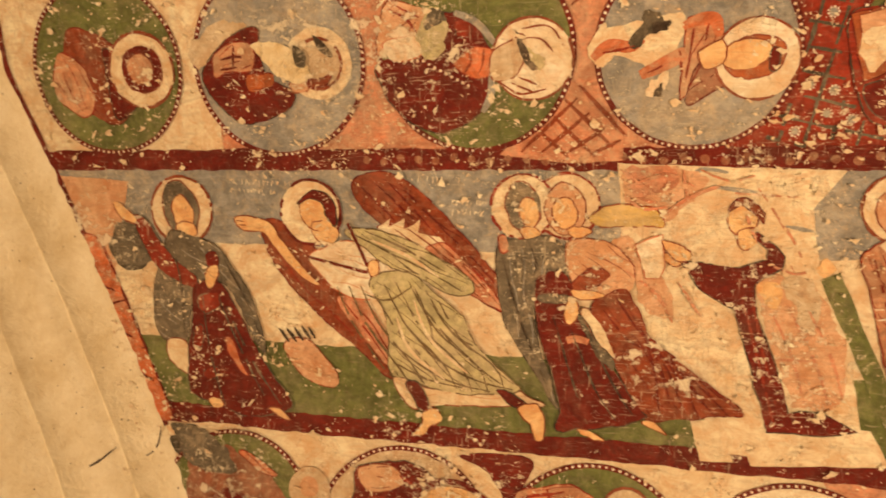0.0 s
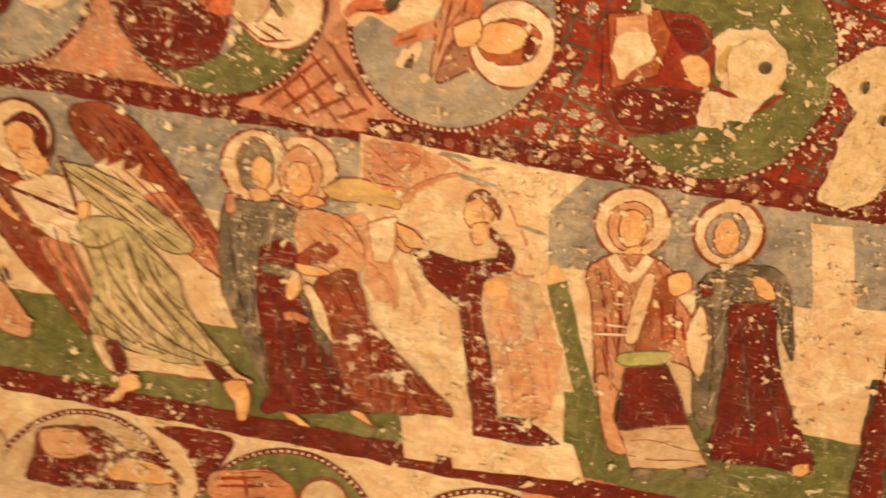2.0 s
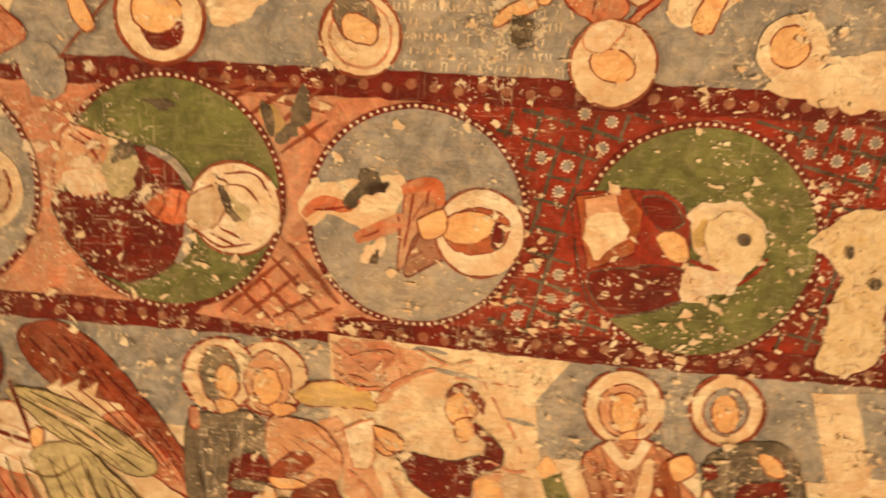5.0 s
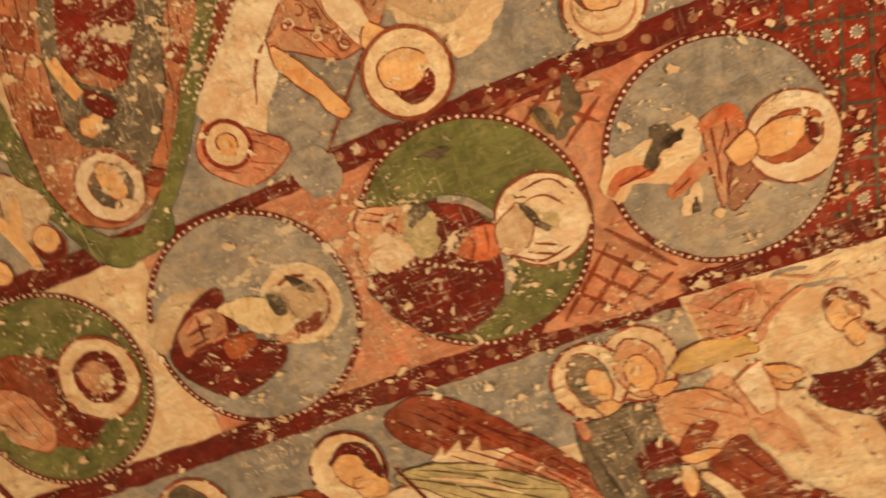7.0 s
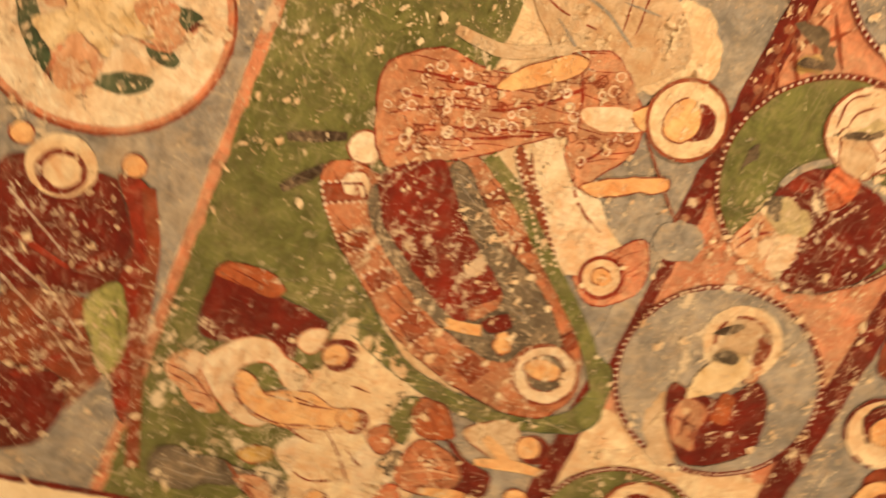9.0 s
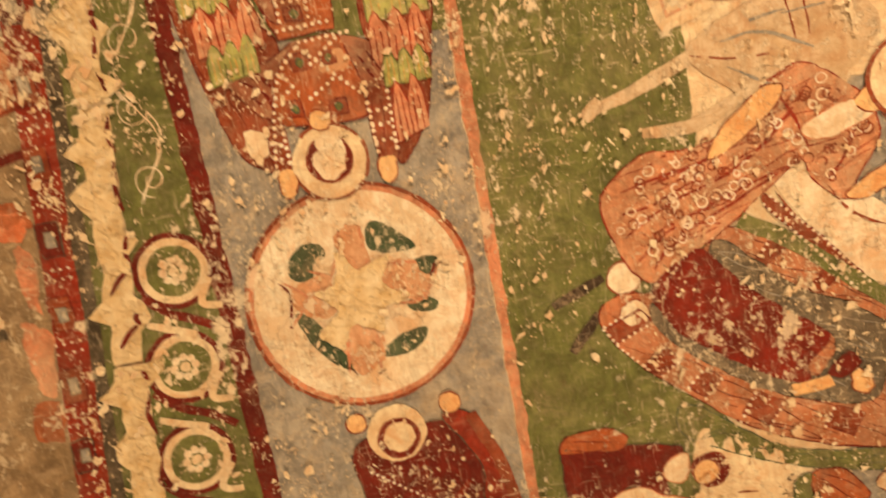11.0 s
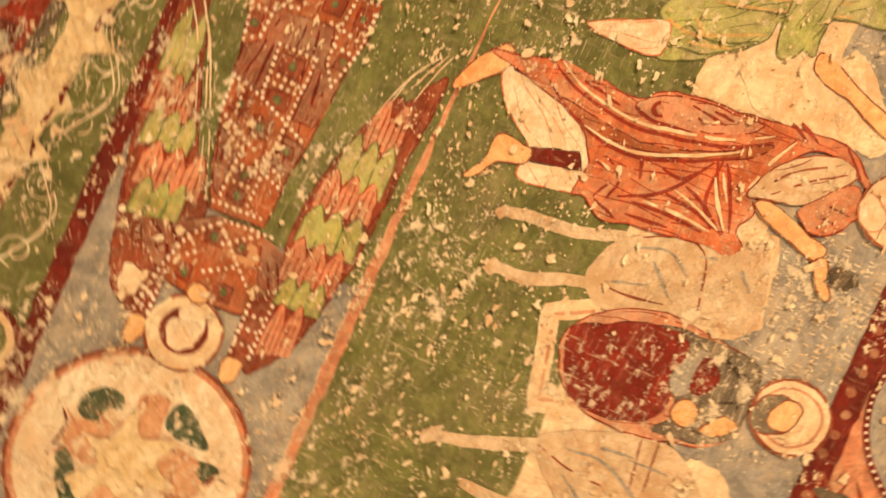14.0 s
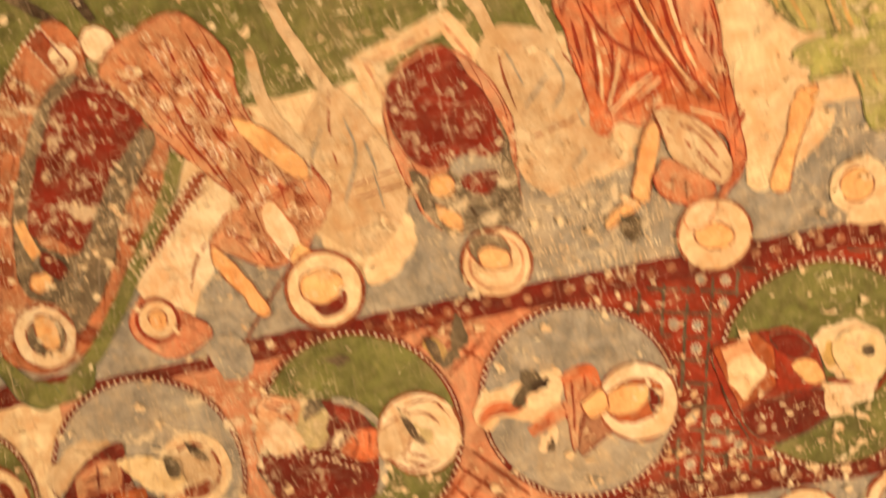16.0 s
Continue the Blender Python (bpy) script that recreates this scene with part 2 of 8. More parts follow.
def on_vault(u, v, h=0.0):
    r = RAD - h + relief(u, v)
    return Vector((u, r * math.sin(v / RAD), SPRING + r * math.cos(v / RAD)))


def link_mesh(name, verts, faces, mat, parent=None, label="", smooth_faces=True):
    me = bpy.data.meshes.new(name)
    me.from_pydata([tuple(p) for p in verts], [], faces)
    me.materials.append(mat)
    if smooth_faces:
        me.polygons.foreach_set("use_smooth", [True] * len(me.polygons))
    ob = new(name, me)
    ob.parent = parent
    return tagged(ob, label) if label else ob


def grid_mesh(name, us, vs, put, mat, flip=False, parent=None, label=""):
    verts = [put(u, v) for v in vs for u in us]
    n = len(us)
    faces = []
    for j in range(len(vs) - 1):
        for i in range(n - 1):
            f = (j * n + i, j * n + i + 1, j * n + n + i + 1, j * n + n + i)
            faces.append(f[::-1] if flip else f)
    return link_mesh(name, verts, faces, mat, parent, label)


def span(a, b, step):
    n = max(1, round((b - a) / step))
    return [a + (b - a) * i / n for i in range(n + 1)]


STEP = 0.0008


def rise(level):
    return 0.0016 + STEP * level


def dense(outline, step=0.02, wobble=0.003, closed=True):
    """Points along an outline, with the small unevenness of a hand-drawn edge."""
    pts, n = [], len(outline)
    for i in range(n if closed else n - 1):
        a, b = Vector(outline[i]), Vector(outline[(i + 1) % n])
        k = max(1, int((b - a).length / step))
        pts += [a.lerp(b, j / k) for j in range(k)]
    if not closed:
        pts.append(Vector(outline[-1]))
    return [p + wobble * Vector((noise.noise((p.x * 23, p.y * 23, 1)) + 0.6 * noise.noise((p.x * 71, p.y * 71, 4)),
                                 noise.noise((p.x * 23, p.y * 23, 7)) + 0.6 * noise.noise((p.x * 71, p.y * 71, 9)))) for p in pts]


def curved(points, closed, k=6):
    """A smooth curve through a few points (Catmull-Rom)."""
    n, out = len(points), []
    P = [Vector(p) for p in points]
    for i in range(n if closed else n - 1):
        a = P[(i - 1) % n] if closed or i > 0 else P[0]
        b, c = P[i], P[(i + 1) % n]
        d = P[(i + 2) % n] if closed or i + 2 < n else P[-1]
        for j in range(k):
            t = j / k
            out.append(0.5 * ((2 * b) + (c - a) * t + (2 * a - 5 * b + 4 * c - d) * t * t + (3 * b - a - 3 * c + d) * t ** 3))
    if not closed:
        out.append(P[-1])
    return out


def fill(outline, level, step=0.04):
    """Vertices and faces of a painted field inside an outline, bent to the vault."""
    us, vs = [p[0] for p in outline], [p[1] for p in outline]
    inner = [Vector((u, v)) for u in span(min(us), max(us), step)[1:-1] for v in span(min(vs), max(vs), step)[1:-1]]
    n = len(outline)
    co, _, faces, *_ = mathutils.geometry.delaunay_2d_cdt([Vector(p) for p in outline] + inner, [], [list(range(n))], 1, 1e-5)
    h = rise(level)
    verts = [on_vault(p.x, p.y, h) for p in co]
    return verts, [tuple(f) for f in faces]


LINE = {"maroon": "black", "slate": "black", "red": "black", "brown": "maroon", "grey": "slate", "green": "sea", "leaf": "green", "gold": "brown",
        "orange": "red", "skin": "brown", "pink": "brown", "salmon": "red", "cream": "brown", "white": "orange", "sea": "black", "olive": "umber", "rust": "maroon", "plum": "maroon", "ash": "brown", "blush": "red", "crimson": "maroon", "clay": "maroon"}
FOLDS = {"white": "pink", "cream": "pink", "maroon": "red", "slate": "grey"}
CLOTH = ("robe", "cloak", "dress", "mantle", "tunic", "gown", "garment", "skirt", "hem", "shawl", "wing", "sleeve", "stole", "cover", "bed")


def inside(p, poly):
    hit, n = False, len(poly)
    for i in range(n):
        a, b = poly[i], poly[i - 1]
        if (a[1] > p[1]) != (b[1] > p[1]) and p[0] < (b[0] - a[0]) * (p[1] - a[1]) / (b[1] - a[1]) + a[0]:
            hit = not hit
    return hit


def fold_lines(poly):
    """Brush lines down the length of a garment, a little bent, kept inside it."""
    c = sum(poly, Vector((0, 0))) / len(poly)
    xx, yy, xy = (sum((p.x - c.x) ** 2 for p in poly), sum((p.y - c.y) ** 2 for p in poly), sum((p.x - c.x) * (p.y - c.y) for p in poly))
    t = 0.5 * math.atan2(2 * xy, xx - yy)
    d, e = Vector((math.cos(t), math.sin(t))), Vector((-math.sin(t), math.cos(t)))
    across = [(p - c).dot(e) for p in poly]
    along = [(p - c).dot(d) for p in poly]
    out, o = [], min(across) + 0.012
    while o < max(across) - 0.008:
        run, bend = [], random.uniform(-0.4, 0.4)
        start = random.uniform(0, 0.3) * (max(along) - min(along))
        for x in span(min(along) + start, max(along), 0.02):
            p = c + d * x + e * (o + bend * (x * x) + 0.006 * math.sin(x * 34 + o * 90))
            if inside(p, poly):
                run.append(p)
            else:
                if len(run) > 2:
                    out.append(run)
                run = []
        if len(run) > 2:
            out.append(run)
        o += random.uniform(0.018, 0.042)
    return out


def field(name, ink, outline, level, parent=None, label="", soft=True, wobble=0.003):
    """A painted patch with its brushed contour, and fold lines where it is cloth."""
    ragged = any(k in name for k in ("stain", "star", "loss", "worn", "patch", "old_", "worn_"))
    pts = dense(curved(outline, True) if soft else outline, 0.01 if ragged else 0.02, 0.014 if ragged else wobble)
    verts, faces = fill(pts, level)
    ob = link_mesh(name, verts, faces, INK[ink], parent, label)
    if parent is not None and parent != BANDS and ink in LINE and not name.startswith(("worn", "dark", "loss", "ground", "leaf", "star", "stain", "body", "shawl", "cloth")):
        V, F = ribbon_geo(pts + pts[:2], 0.0034, level + 0.5)
        slots, kinds = [0] * len(F), [LINE[ink], FOLDS.get(ink, LINE[ink])]
        for line in fold_lines(pts) if name.startswith(CLOTH) and ink not in ("maroon", "red", "crimson") else ():
            v2, f2 = ribbon_geo(line, 0.0029, level + 0.5, 0.7)
            F += [tuple(i + len(V) for i in f) for f in f2]
            slots += [1] * len(f2)
            V += v2
        work = link_mesh("brushwork", V, F, INK[kinds[0]], ob)
        work.data.materials.append(INK[kinds[1]])
        work.data.polygons.foreach_set("material_index", slots)
        tagged(work, kind="stuff")
    return ob


def ellipse(cu, cv, a, b=None, turn=0.0, n=40):
    b, c, s = b or a, math.cos(radians(turn)), math.sin(radians(turn))
    return [(cu + a * math.cos(t) * c - b * math.sin(t) * s, cv + a * math.cos(t) * s + b * math.sin(t) * c)
            for t in (2 * math.pi * i / n for i in range(n))]


def disc(name, ink, cu, cv, a, level, parent=None, b=None, turn=0.0, label="", wobble=0.003):
    rim = dense(ellipse(cu, cv, a, b, turn, 24 if a < 0.06 else 48), 0.02, wobble)
    verts, faces = fill(rim, level)
    n = len(faces)
    if name in ("head", "hood", "hair", "hand", "knee", "neck"):
        V, F = ribbon_geo(rim + rim[:2], 0.0036, level + 0.5)
        faces += [tuple(i + len(verts) for i in f) for f in F]
        verts += V
    ob = link_mesh(name, verts, faces, INK[ink], parent, label)
    ob.data.materials.append(INK["brown"])
    ob.data.polygons.foreach_set("material_index", [0] * n + [1] * (len(faces) - n))
    return ob


def ribbon_geo(points, width, level, taper=0.0):
    pts = dense(points, 0.012 if width < 0.0085 else 0.018, 0.002, closed=False)
    verts, n, h = [], len(pts), rise(level)
    for i, p in enumerate(pts):
        d = (pts[min(i + 1, n - 1)] - pts[max(i - 1, 0)])
        d = d.normalized() if d.length > 1e-9 else Vector((1, 0))
        w = 0.5 * width * (1 - taper * abs(2 * i / max(1, n - 1) - 1) ** 2) * max(0.25, 1 + (0.75 if width < 0.009 else 0.16) * noise.noise((p.x * 29, p.y * 29, 5)))
        for s in (1, 0, -1):
            q = p + Vector((-d.y, d.x)) * w * s
            verts.append(on_vault(q.x, q.y, h))
    gone = [width < 0.0085 and noise.noise((p.x * 15, p.y * 15, 12)) + 0.6 * noise.noise((p.x * 47, p.y * 47, 3)) > 0.33 for p in pts]
    faces = [(3 * i + k, 3 * i + k + 1, 3 * i + k + 4, 3 * i + k + 3) for i in range(n - 1) if not gone[i] for k in (0, 1)]
    return verts, faces


def stroke(name, ink, points, width, level, parent=None, taper=0.0, soft=True, label=""):
    verts, faces = ribbon_geo(curved(points, False) if soft and len(points) > 2 else points, width, level, taper)
    return link_mesh(name, verts, faces, INK[ink], parent, label)


def strokes(name, ink, lines, width, level, parent=None, taper=0.6, label=""):
    """Several brush lines of one drawing, such as the folds of one garment."""
    V, F = [], []
    for pts in lines:
        verts, faces = ribbon_geo(curved(pts, False) if len(pts) > 2 else pts, width, level, taper)
        F += [tuple(i + len(V) for i in f) for f in faces]
        V += verts
    return tagged(link_mesh(name, V, F, INK[ink], parent, label), kind="stuff")


def beads(name, ink, points, size, gap, level, parent=None, closed=False):
    """A row of painted pearls along a curve: small low domes."""
    pts = dense(points, 0.008, 0.001, closed)
    V, F, run, h = [], [], gap, rise(level)
    for a, b in zip(pts, pts[1:] + (pts[:1] if closed else [])):
        run += (b - a).length
        if run < gap:
            continue
        run = 0.0
        if noise.noise((a.x * 9, a.y * 9, 2)) > 0.42:
            continue
        r, k = size * 0.5 * (0.85 + 0.3 * random.random()), len(V)
        V.append(on_vault(a.x, a.y, h + 0.0012))
        V += [on_vault(a.x + r * math.cos(t), a.y + r * math.sin(t), h) for t in (math.pi * j / 3.5 for j in range(7))]
        F += [(k, k + 1 + j, k + 1 + (j + 1) % 7) for j in range(7)]
    return tagged(link_mesh(name, V, F, INK[ink], parent), kind="stuff")


def thing(name, label, category, group="", kind=""):
    ob = new(name)
    ob.empty_display_size = 0.05
    return tagged(ob, label, category, group, kind)


BANDS = thing("painted_bands", "worn red, green and cream fields and border lines painted on the vault", "wall painting", kind="structure")

# ---- the shell of the church ----
END_W, END_E = -3.3, 3.6
V_S, V_N = 1.95, -2.85
shell = grid_mesh("ceiling", span(END_W, END_E, 0.06), span(V_N, V_S, 0.06), on_vault, INK["plaster"])
tagged(shell, "low barrel vault of plastered tuff, covered with worn paintings", "vault", kind="structure")
shell.modifiers.new("thickness", "SOLIDIFY").thickness = 0.12
shell.modifiers["thickness"].offset = 1


def slab(name, lo, hi, mat, label, category, cuts=0):
    bm = bmesh.new()
    bmesh.ops.create_cube(bm, size=1)
    for v in bm.verts:
        v.co = Vector([lo[i] + (v.co[i] + 0.5) * (hi[i] - lo[i]) for i in range(3)])
    if cuts:
        bmesh.ops.bevel(bm, geom=bm.edges[:], offset=cuts, segments=2, affect="EDGES")
    me = bpy.data.meshes.new(name)
    bm.to_mesh(me)
    bm.free()
    me.materials.append(mat)
    return tagged(new(name, me), label, category, kind="structure")


y_s, z_s = RAD * math.sin(V_S / RAD), SPRING + RAD * math.cos(V_S / RAD)
y_n, z_n = RAD * math.sin(V_N / RAD), SPRING + RAD * math.cos(V_N / RAD)
slab("floor", (END_W - 0.3, y_n - 0.3, -0.2), (END_E + 0.3, y_s + 0.3, 0), FLOOR_STONE, "trodden pale tuff floor under the vault", "floor")
slab("wall_south", (END_W - 0.3, y_s - 0.02, 0), (END_E + 0.3, y_s + 0.3, z_s + 0.02), TUFF, "plain pale tuff wall under the vault", "wall")
slab("wall_north", (END_W - 0.3, y_n - 0.3, 0), (END_E + 0.3, y_n + 0.02, z_n + 0.02), TUFF, "plain pale tuff wall under the vault", "wall")
slab("wall_west", (END_W - 0.3, y_n + 0.02, 0), (END_W + 0.02, y_s - 0.02, 3.9), TUFF, "plain pale tuff end wall of the church", "wall")
slab("wall_east", (END_E - 0.02, y_n + 0.02, 0), (END_E + 0.3, y_s - 0.02, 3.9), TUFF, "plain pale tuff end wall of the church", "wall")

# ---- painted fields and bands ----

def edge_w(v):
    """Where the painting meets the western stone arch."""
    return -1.64 if v < -0.1 else -1.64 + 0.40 * (v + 0.1) + 0.06 * (v + 0.1) ** 2


def strip(name, ink, u0, u1, v0, v1, level, label="", west=False):
    """A straight painted band; west: its end follows the stone arch."""
    if west:
        vs = span(v0, v1, 0.06)
        out = [(edge_w(v), v) for v in vs] + [(u1, v1), (u1, v0)]
    else:
        out = [(u0, v0), (u0, v1), (u1, v1), (u1, v0)]
    return field(name, ink, out, level, BANDS, label, soft=False, wobble=0.006)


# south side, from the lower row up to the crown
strip("lower_row", "cream", 0, 2.6, 0.97, 1.62, 0, west=True)
strip("south_ground", "green", 0, 1.5, 0.70, 0.95, 0, west=True)
strip("south_middle", "cream", 0, 1.5, 0.42, 0.72, 1, west=True)
strip("south_sky", "grey", 0, 1.5, 0.19, 0.43, 2, west=True)
strip("red_line", "maroon", 0, 1.52, 0.925, 0.98, 3, west=True)
# crown
strip("crown_cream", "cream", 0, -0.86, -0.36, 0.17, 0, west=True)
strip("crown_salmon", "salmon", -0.90, 0.45, -0.36, 0.17, 1)
strip("crown_red", "red", 0.42, 1.57, -0.36, 0.17, 2)
strip("red_line", "maroon", 0, 1.52, 0.15, 0.21, 4, west=True)
strip("red_line", "maroon", 0, 1.52, -0.395, -0.335, 4, west=True)
# north side
strip("north_sky", "grey", 0, 1.5, -0.70, -0.36, 0, west=True)
strip("north_middle", "cream", 0, 1.5, -0.98, -0.68, 1, west=True)
strip("north_ground", "green", 0, 1.5, -1.48, -0.96, 2, west=True)
strip("orange_line", "salmon", 0, 1.35, -1.488, -1.460, 4, west=True)
strip("angel_ground", "grey", 0, 1.2, -2.10, -1.49, 1, west=True)
strip("red_line", "maroon", 0, 1.2, -2.14, -2.095, 4, west=True)


def low(u):
    """The lower edge of the scroll band, which runs slightly askew."""
    return -2.28 + 0.098 * u


def askew(name, ink, top, foot, level):
    us = span(-1.66, 1.9, 0.1)
    return field(name, ink, [(u, low(u) + top) for u in us] + [(u, low(u) + foot) for u in reversed(us)], level, BANDS, soft=False, wobble=0.0035)


field("scroll_band", "green", [(-1.66, -2.12), (1.9, -2.12)] + [(u, low(u)) for u in span(-1.66, 1.9, 0.2)[::-1]], 2, BANDS, soft=False, wobble=0.006)
askew("moulding_band", "cream", 0.004, -0.07, 1.2)
askew("green_edge", "green", -0.062, -0.102, 2)
askew("soot_line", "stain", -0.084, -0.124, 3)
askew("dark_border", "red", -0.115, -0.183, 4)
field("lower_painting", "dun", [(-1.66, -2.44), (1.9, -2.09), (1.9, -2.84), (-1.66, -2.84)], 0, BANDS, soft=False)
stroke("edge_line", "maroon", [(edge_w(v) + 0.012, v) for v in span(-2.08, 1.0, 0.08)], 0.022, 6.2, BANDS)
# the red band across the vault and the field past it
field("cross_band", "maroon", [(1.58, -0.6)] + [(1.586, -0.225), (1.584, -0.153), (1.588, -0.042), (1.577, 0.087), (1.575, 0.178), (1.55, 0.276), (1.542, 0.358), (1.528, 0.441), (1.528, 0.535)] + [(1.56, 0.75), (1.59, 1.0), (1.66, 1.62), (1.56, 1.62), (1.50, 0.9), (1.50, 0.7)] + [(1.514, 0.578), (1.518, 0.497), (1.512, 0.392), (1.517, 0.337), (1.523, 0.23)] + [(1.46, 0.12), (1.46, -0.6)], 5, BANDS, soft=False, wobble=0.008)
strip("east_ground", "sea", 1.5, 2.9, 0.36, 1.3, 0)
strip("east_middle", "cream", 1.5, 2.9, 0.19, 0.375, 1)
strip("east_sky", "grey", 1.5, 2.9, -0.6, 0.20, 2)
field("worn_patch", "cream", [(1.571, -0.125), (1.631, -0.146), (1.671, -0.038), (1.594, -0.025)], 3, BANDS)
field("worn_patch", "plaster", [(1.532, 0.389), (1.56, 0.413), (1.557, 0.454), (1.586, 0.479), (1.563, 0.525), (1.545, 0.563), (1.522, 0.563), (1.537, 0.512), (1.52, 0.47), (1.534, 0.44)], 7, BANDS)


def hoop(name, ink, cu, cv, r, width, level, parent):
    """A painted ring line."""
    pts = ellipse(cu, cv, r, n=max(18, int(r * 260)))
    verts, faces = ribbon_geo(pts + pts[:2], width, level)
    return link_mesh(name, verts, faces, INK[ink], parent)


def ringlets(name, ink, region, level, parent):
    """Small ring patterns of a woven cloth, joined."""
    V, F = [], []
    for i in range(190):
        u, v = random.uniform(-0.5, -0.05), random.uniform(-1.18, -0.55)
        if not inside((u, v), region):
            continue
        pts = ellipse(u, v, random.uniform(0.007, 0.013), n=10)
        verts, faces = ribbon_geo(pts + pts[:2], 0.004, level)
        F += [tuple(k + len(V) for k in f) for f in faces]
        V += verts
    return tagged(link_mesh(name, V, F, INK[ink], parent), kind="stuff")


def roundel(parent, ink, u, v, r, level):
    """The ground and the beaded double rim of a medallion."""
    disc("ground", ink, u, v, r, level, parent)
    hoop("rim", "maroon", u, v, r, 0.0135, level + 1, parent)
    beads("pearling", "pearl", ellipse(u, v, r, n=90), 0.0078, 0.0112, level + 2, parent, closed=True)


def feather_row(ink, a, b, count, reach, level, parent):
    """A row of pointed feathers side by side from a to b, each reaching out by the vector reach."""
    a, b, reach = Vector(a), Vector(b), Vector(reach)
    step = (b - a) / count
    for i in range(count):
        o = a + step * (i + 0.5)
        w = step * 0.52
        field("feather", ink, [o - w, o - w * 0.95 + reach * 0.6, o - w * 0.4 + reach * 0.9, o + reach, o + w * 0.4 + reach * 0.9, o + w * 0.95 + reach * 0.6, o + w], level + 0.3 * (i % 2), parent, soft=False, wobble=0.002)
        strokes("quill", "red" if ink == "salmon" else "gold", [[o + w * k, o + w * k * 0.7 + reach * 0.8] for k in (-0.4, 0.4)], 0.0034, level + 1.2, parent)


# ---- painted figures and ornaments, field by field ----
field("house", "cream", [(0.24, 0.192), (0.779, 0.209), (0.709, 0.303), (0.729, 0.456), (0.8, 0.622), (0.847, 0.918), (0.532, 0.934), (0.373, 0.706), (0.339, 0.5), (0.252, 0.473)], 5, BANDS, soft=False)
field("pale_panel", "cream", [(1.29, 0.232), (1.39, 0.225), (1.43, 0.407), (1.51, 0.403), (1.52, 0.56), (1.32, 0.595), (1.29, 0.428), (1.34, 0.426)], 5.75, BANDS, soft=False)
field("pale_panel", "cream", [(0.435, 0.853), (0.508, 0.844), (0.543, 0.952), (0.462, 0.956)], 6.5, BANDS, soft=False)
field("pale_panel", "cream", [(0.54, 0.831), (0.857, 0.844), (0.901, 0.929), (0.585, 0.957)], 7.25, BANDS, soft=False)
field("cloud_edge", "pink", [(-1.5, 0.227), (-1.23, 0.243), (-1.27, 0.384), (-1.31, 0.564), (-1.42, 0.441), (-1.47, 0.352)], 5, BANDS, soft=False)
stroke("tree_trunk", "green", [(0.755, 0.468), (0.805, 0.585), (0.88, 0.758), (0.941, 0.893)], 0.0469, 5.75, BANDS)
stroke("edge_border", "salmon", [(-1.38, 0.44), (-1.28, 0.741), (-1.14, 0.97)], 0.0652, 6.5, BANDS, soft=False)
field("grey_tower", "grey", [(1.38, 0.226), (1.51, 0.217), (1.5, 0.397), (1.43, 0.403)], 7.25, BANDS, soft=False)
strokes("house_line", "salmon", [[(0.261, 0.221), (0.388, 0.25), (0.525, 0.263), (0.682, 0.276)], [(0.359, 0.207), (0.391, 0.351), (0.407, 0.424)], [(0.443, 0.235), (0.376, 0.322)], [(0.577, 0.249), (0.661, 0.374), (0.703, 0.457)], [(0.276, 0.265), (0.25, 0.398), (0.295, 0.472)], [(0.572, 0.448), (0.693, 0.514), (0.673, 0.686)], [(0.603, 0.576), (0.736, 0.626), (0.779, 0.764)], [(0.664, 0.444), (0.721, 0.57), (0.754, 0.766)]], 0.0072, 5, BANDS)
strokes("house_line", "grey", [[(0.402, 0.25), (0.442, 0.207), (0.509, 0.214)], [(0.647, 0.346), (0.712, 0.359)], [(0.47, 0.249), (0.578, 0.263)], [(0.276, 0.236), (0.347, 0.25)]], 0.0113, 5.75, BANDS)
field("house_stain", "pink", [(0.261, 0.207), (0.456, 0.221), (0.39, 0.322), (0.278, 0.339)], 6.5, BANDS)
field("house_stain", "pink", [(0.626, 0.489), (0.732, 0.513), (0.791, 0.735), (0.702, 0.77), (0.619, 0.661)], 7.25, BANDS)
field("east_wash", "grey", [(1.6, -0.227), (1.68, -0.245), (1.77, -0.021), (1.68, -0.025), (1.67, 0.184), (1.59, 0.204), (1.6, 0.058)], 5, BANDS)
field("east_wash", "pink", [(1.58, -0.126), (1.62, -0.172), (1.7, -0.141), (1.7, -0.079), (1.63, -0.063)], 5.75, BANDS)
stroke("east_line", "salmon", [(1.58, -0.07), (1.65, -0.094), (1.73, -0.11)], 0.0093, 6.5, BANDS, soft=False)
stroke("east_red_line", "maroon", [(1.52, 0.758), (1.75, 0.738), (1.92, 0.719)], 0.0279, 7.25, BANDS, soft=False)
field("dark_stain", "stain", [(-1.1, 1.04), (-0.983, 1.03), (-0.865, 1.06), (-0.898, 1.13), (-1.01, 1.12)], 5, BANDS)
field("dark_stain", "stain", [(-1.3, 0.402), (-1.18, 0.382), (-1.16, 0.469), (-1.23, 0.525), (-1.3, 0.491)], 5.75, BANDS)
field("lattice_ground", "salmon", [(-0.072, 0.169), (0.118, -0.024), (0.162, 0.033), (0.248, 0.118), (0.25, 0.186), (0.107, 0.19)], 6.5, BANDS, soft=False)
strokes("lattice", "brown", [[(-0.015, 0.161), (0.134, 0.023)], [(0.037, 0.165), (0.165, 0.061)], [(0.102, 0.168), (0.203, 0.102)], [(0.166, 0.17), (0.244, 0.13)], [(0.101, 0.024), (0.224, 0.15)], [(0.072, 0.068), (0.178, 0.174)], [(0.023, 0.092), (0.111, 0.178)], [(0.139, -0.009), (0.259, 0.122)]], 0.0116, 7.25, BANDS)
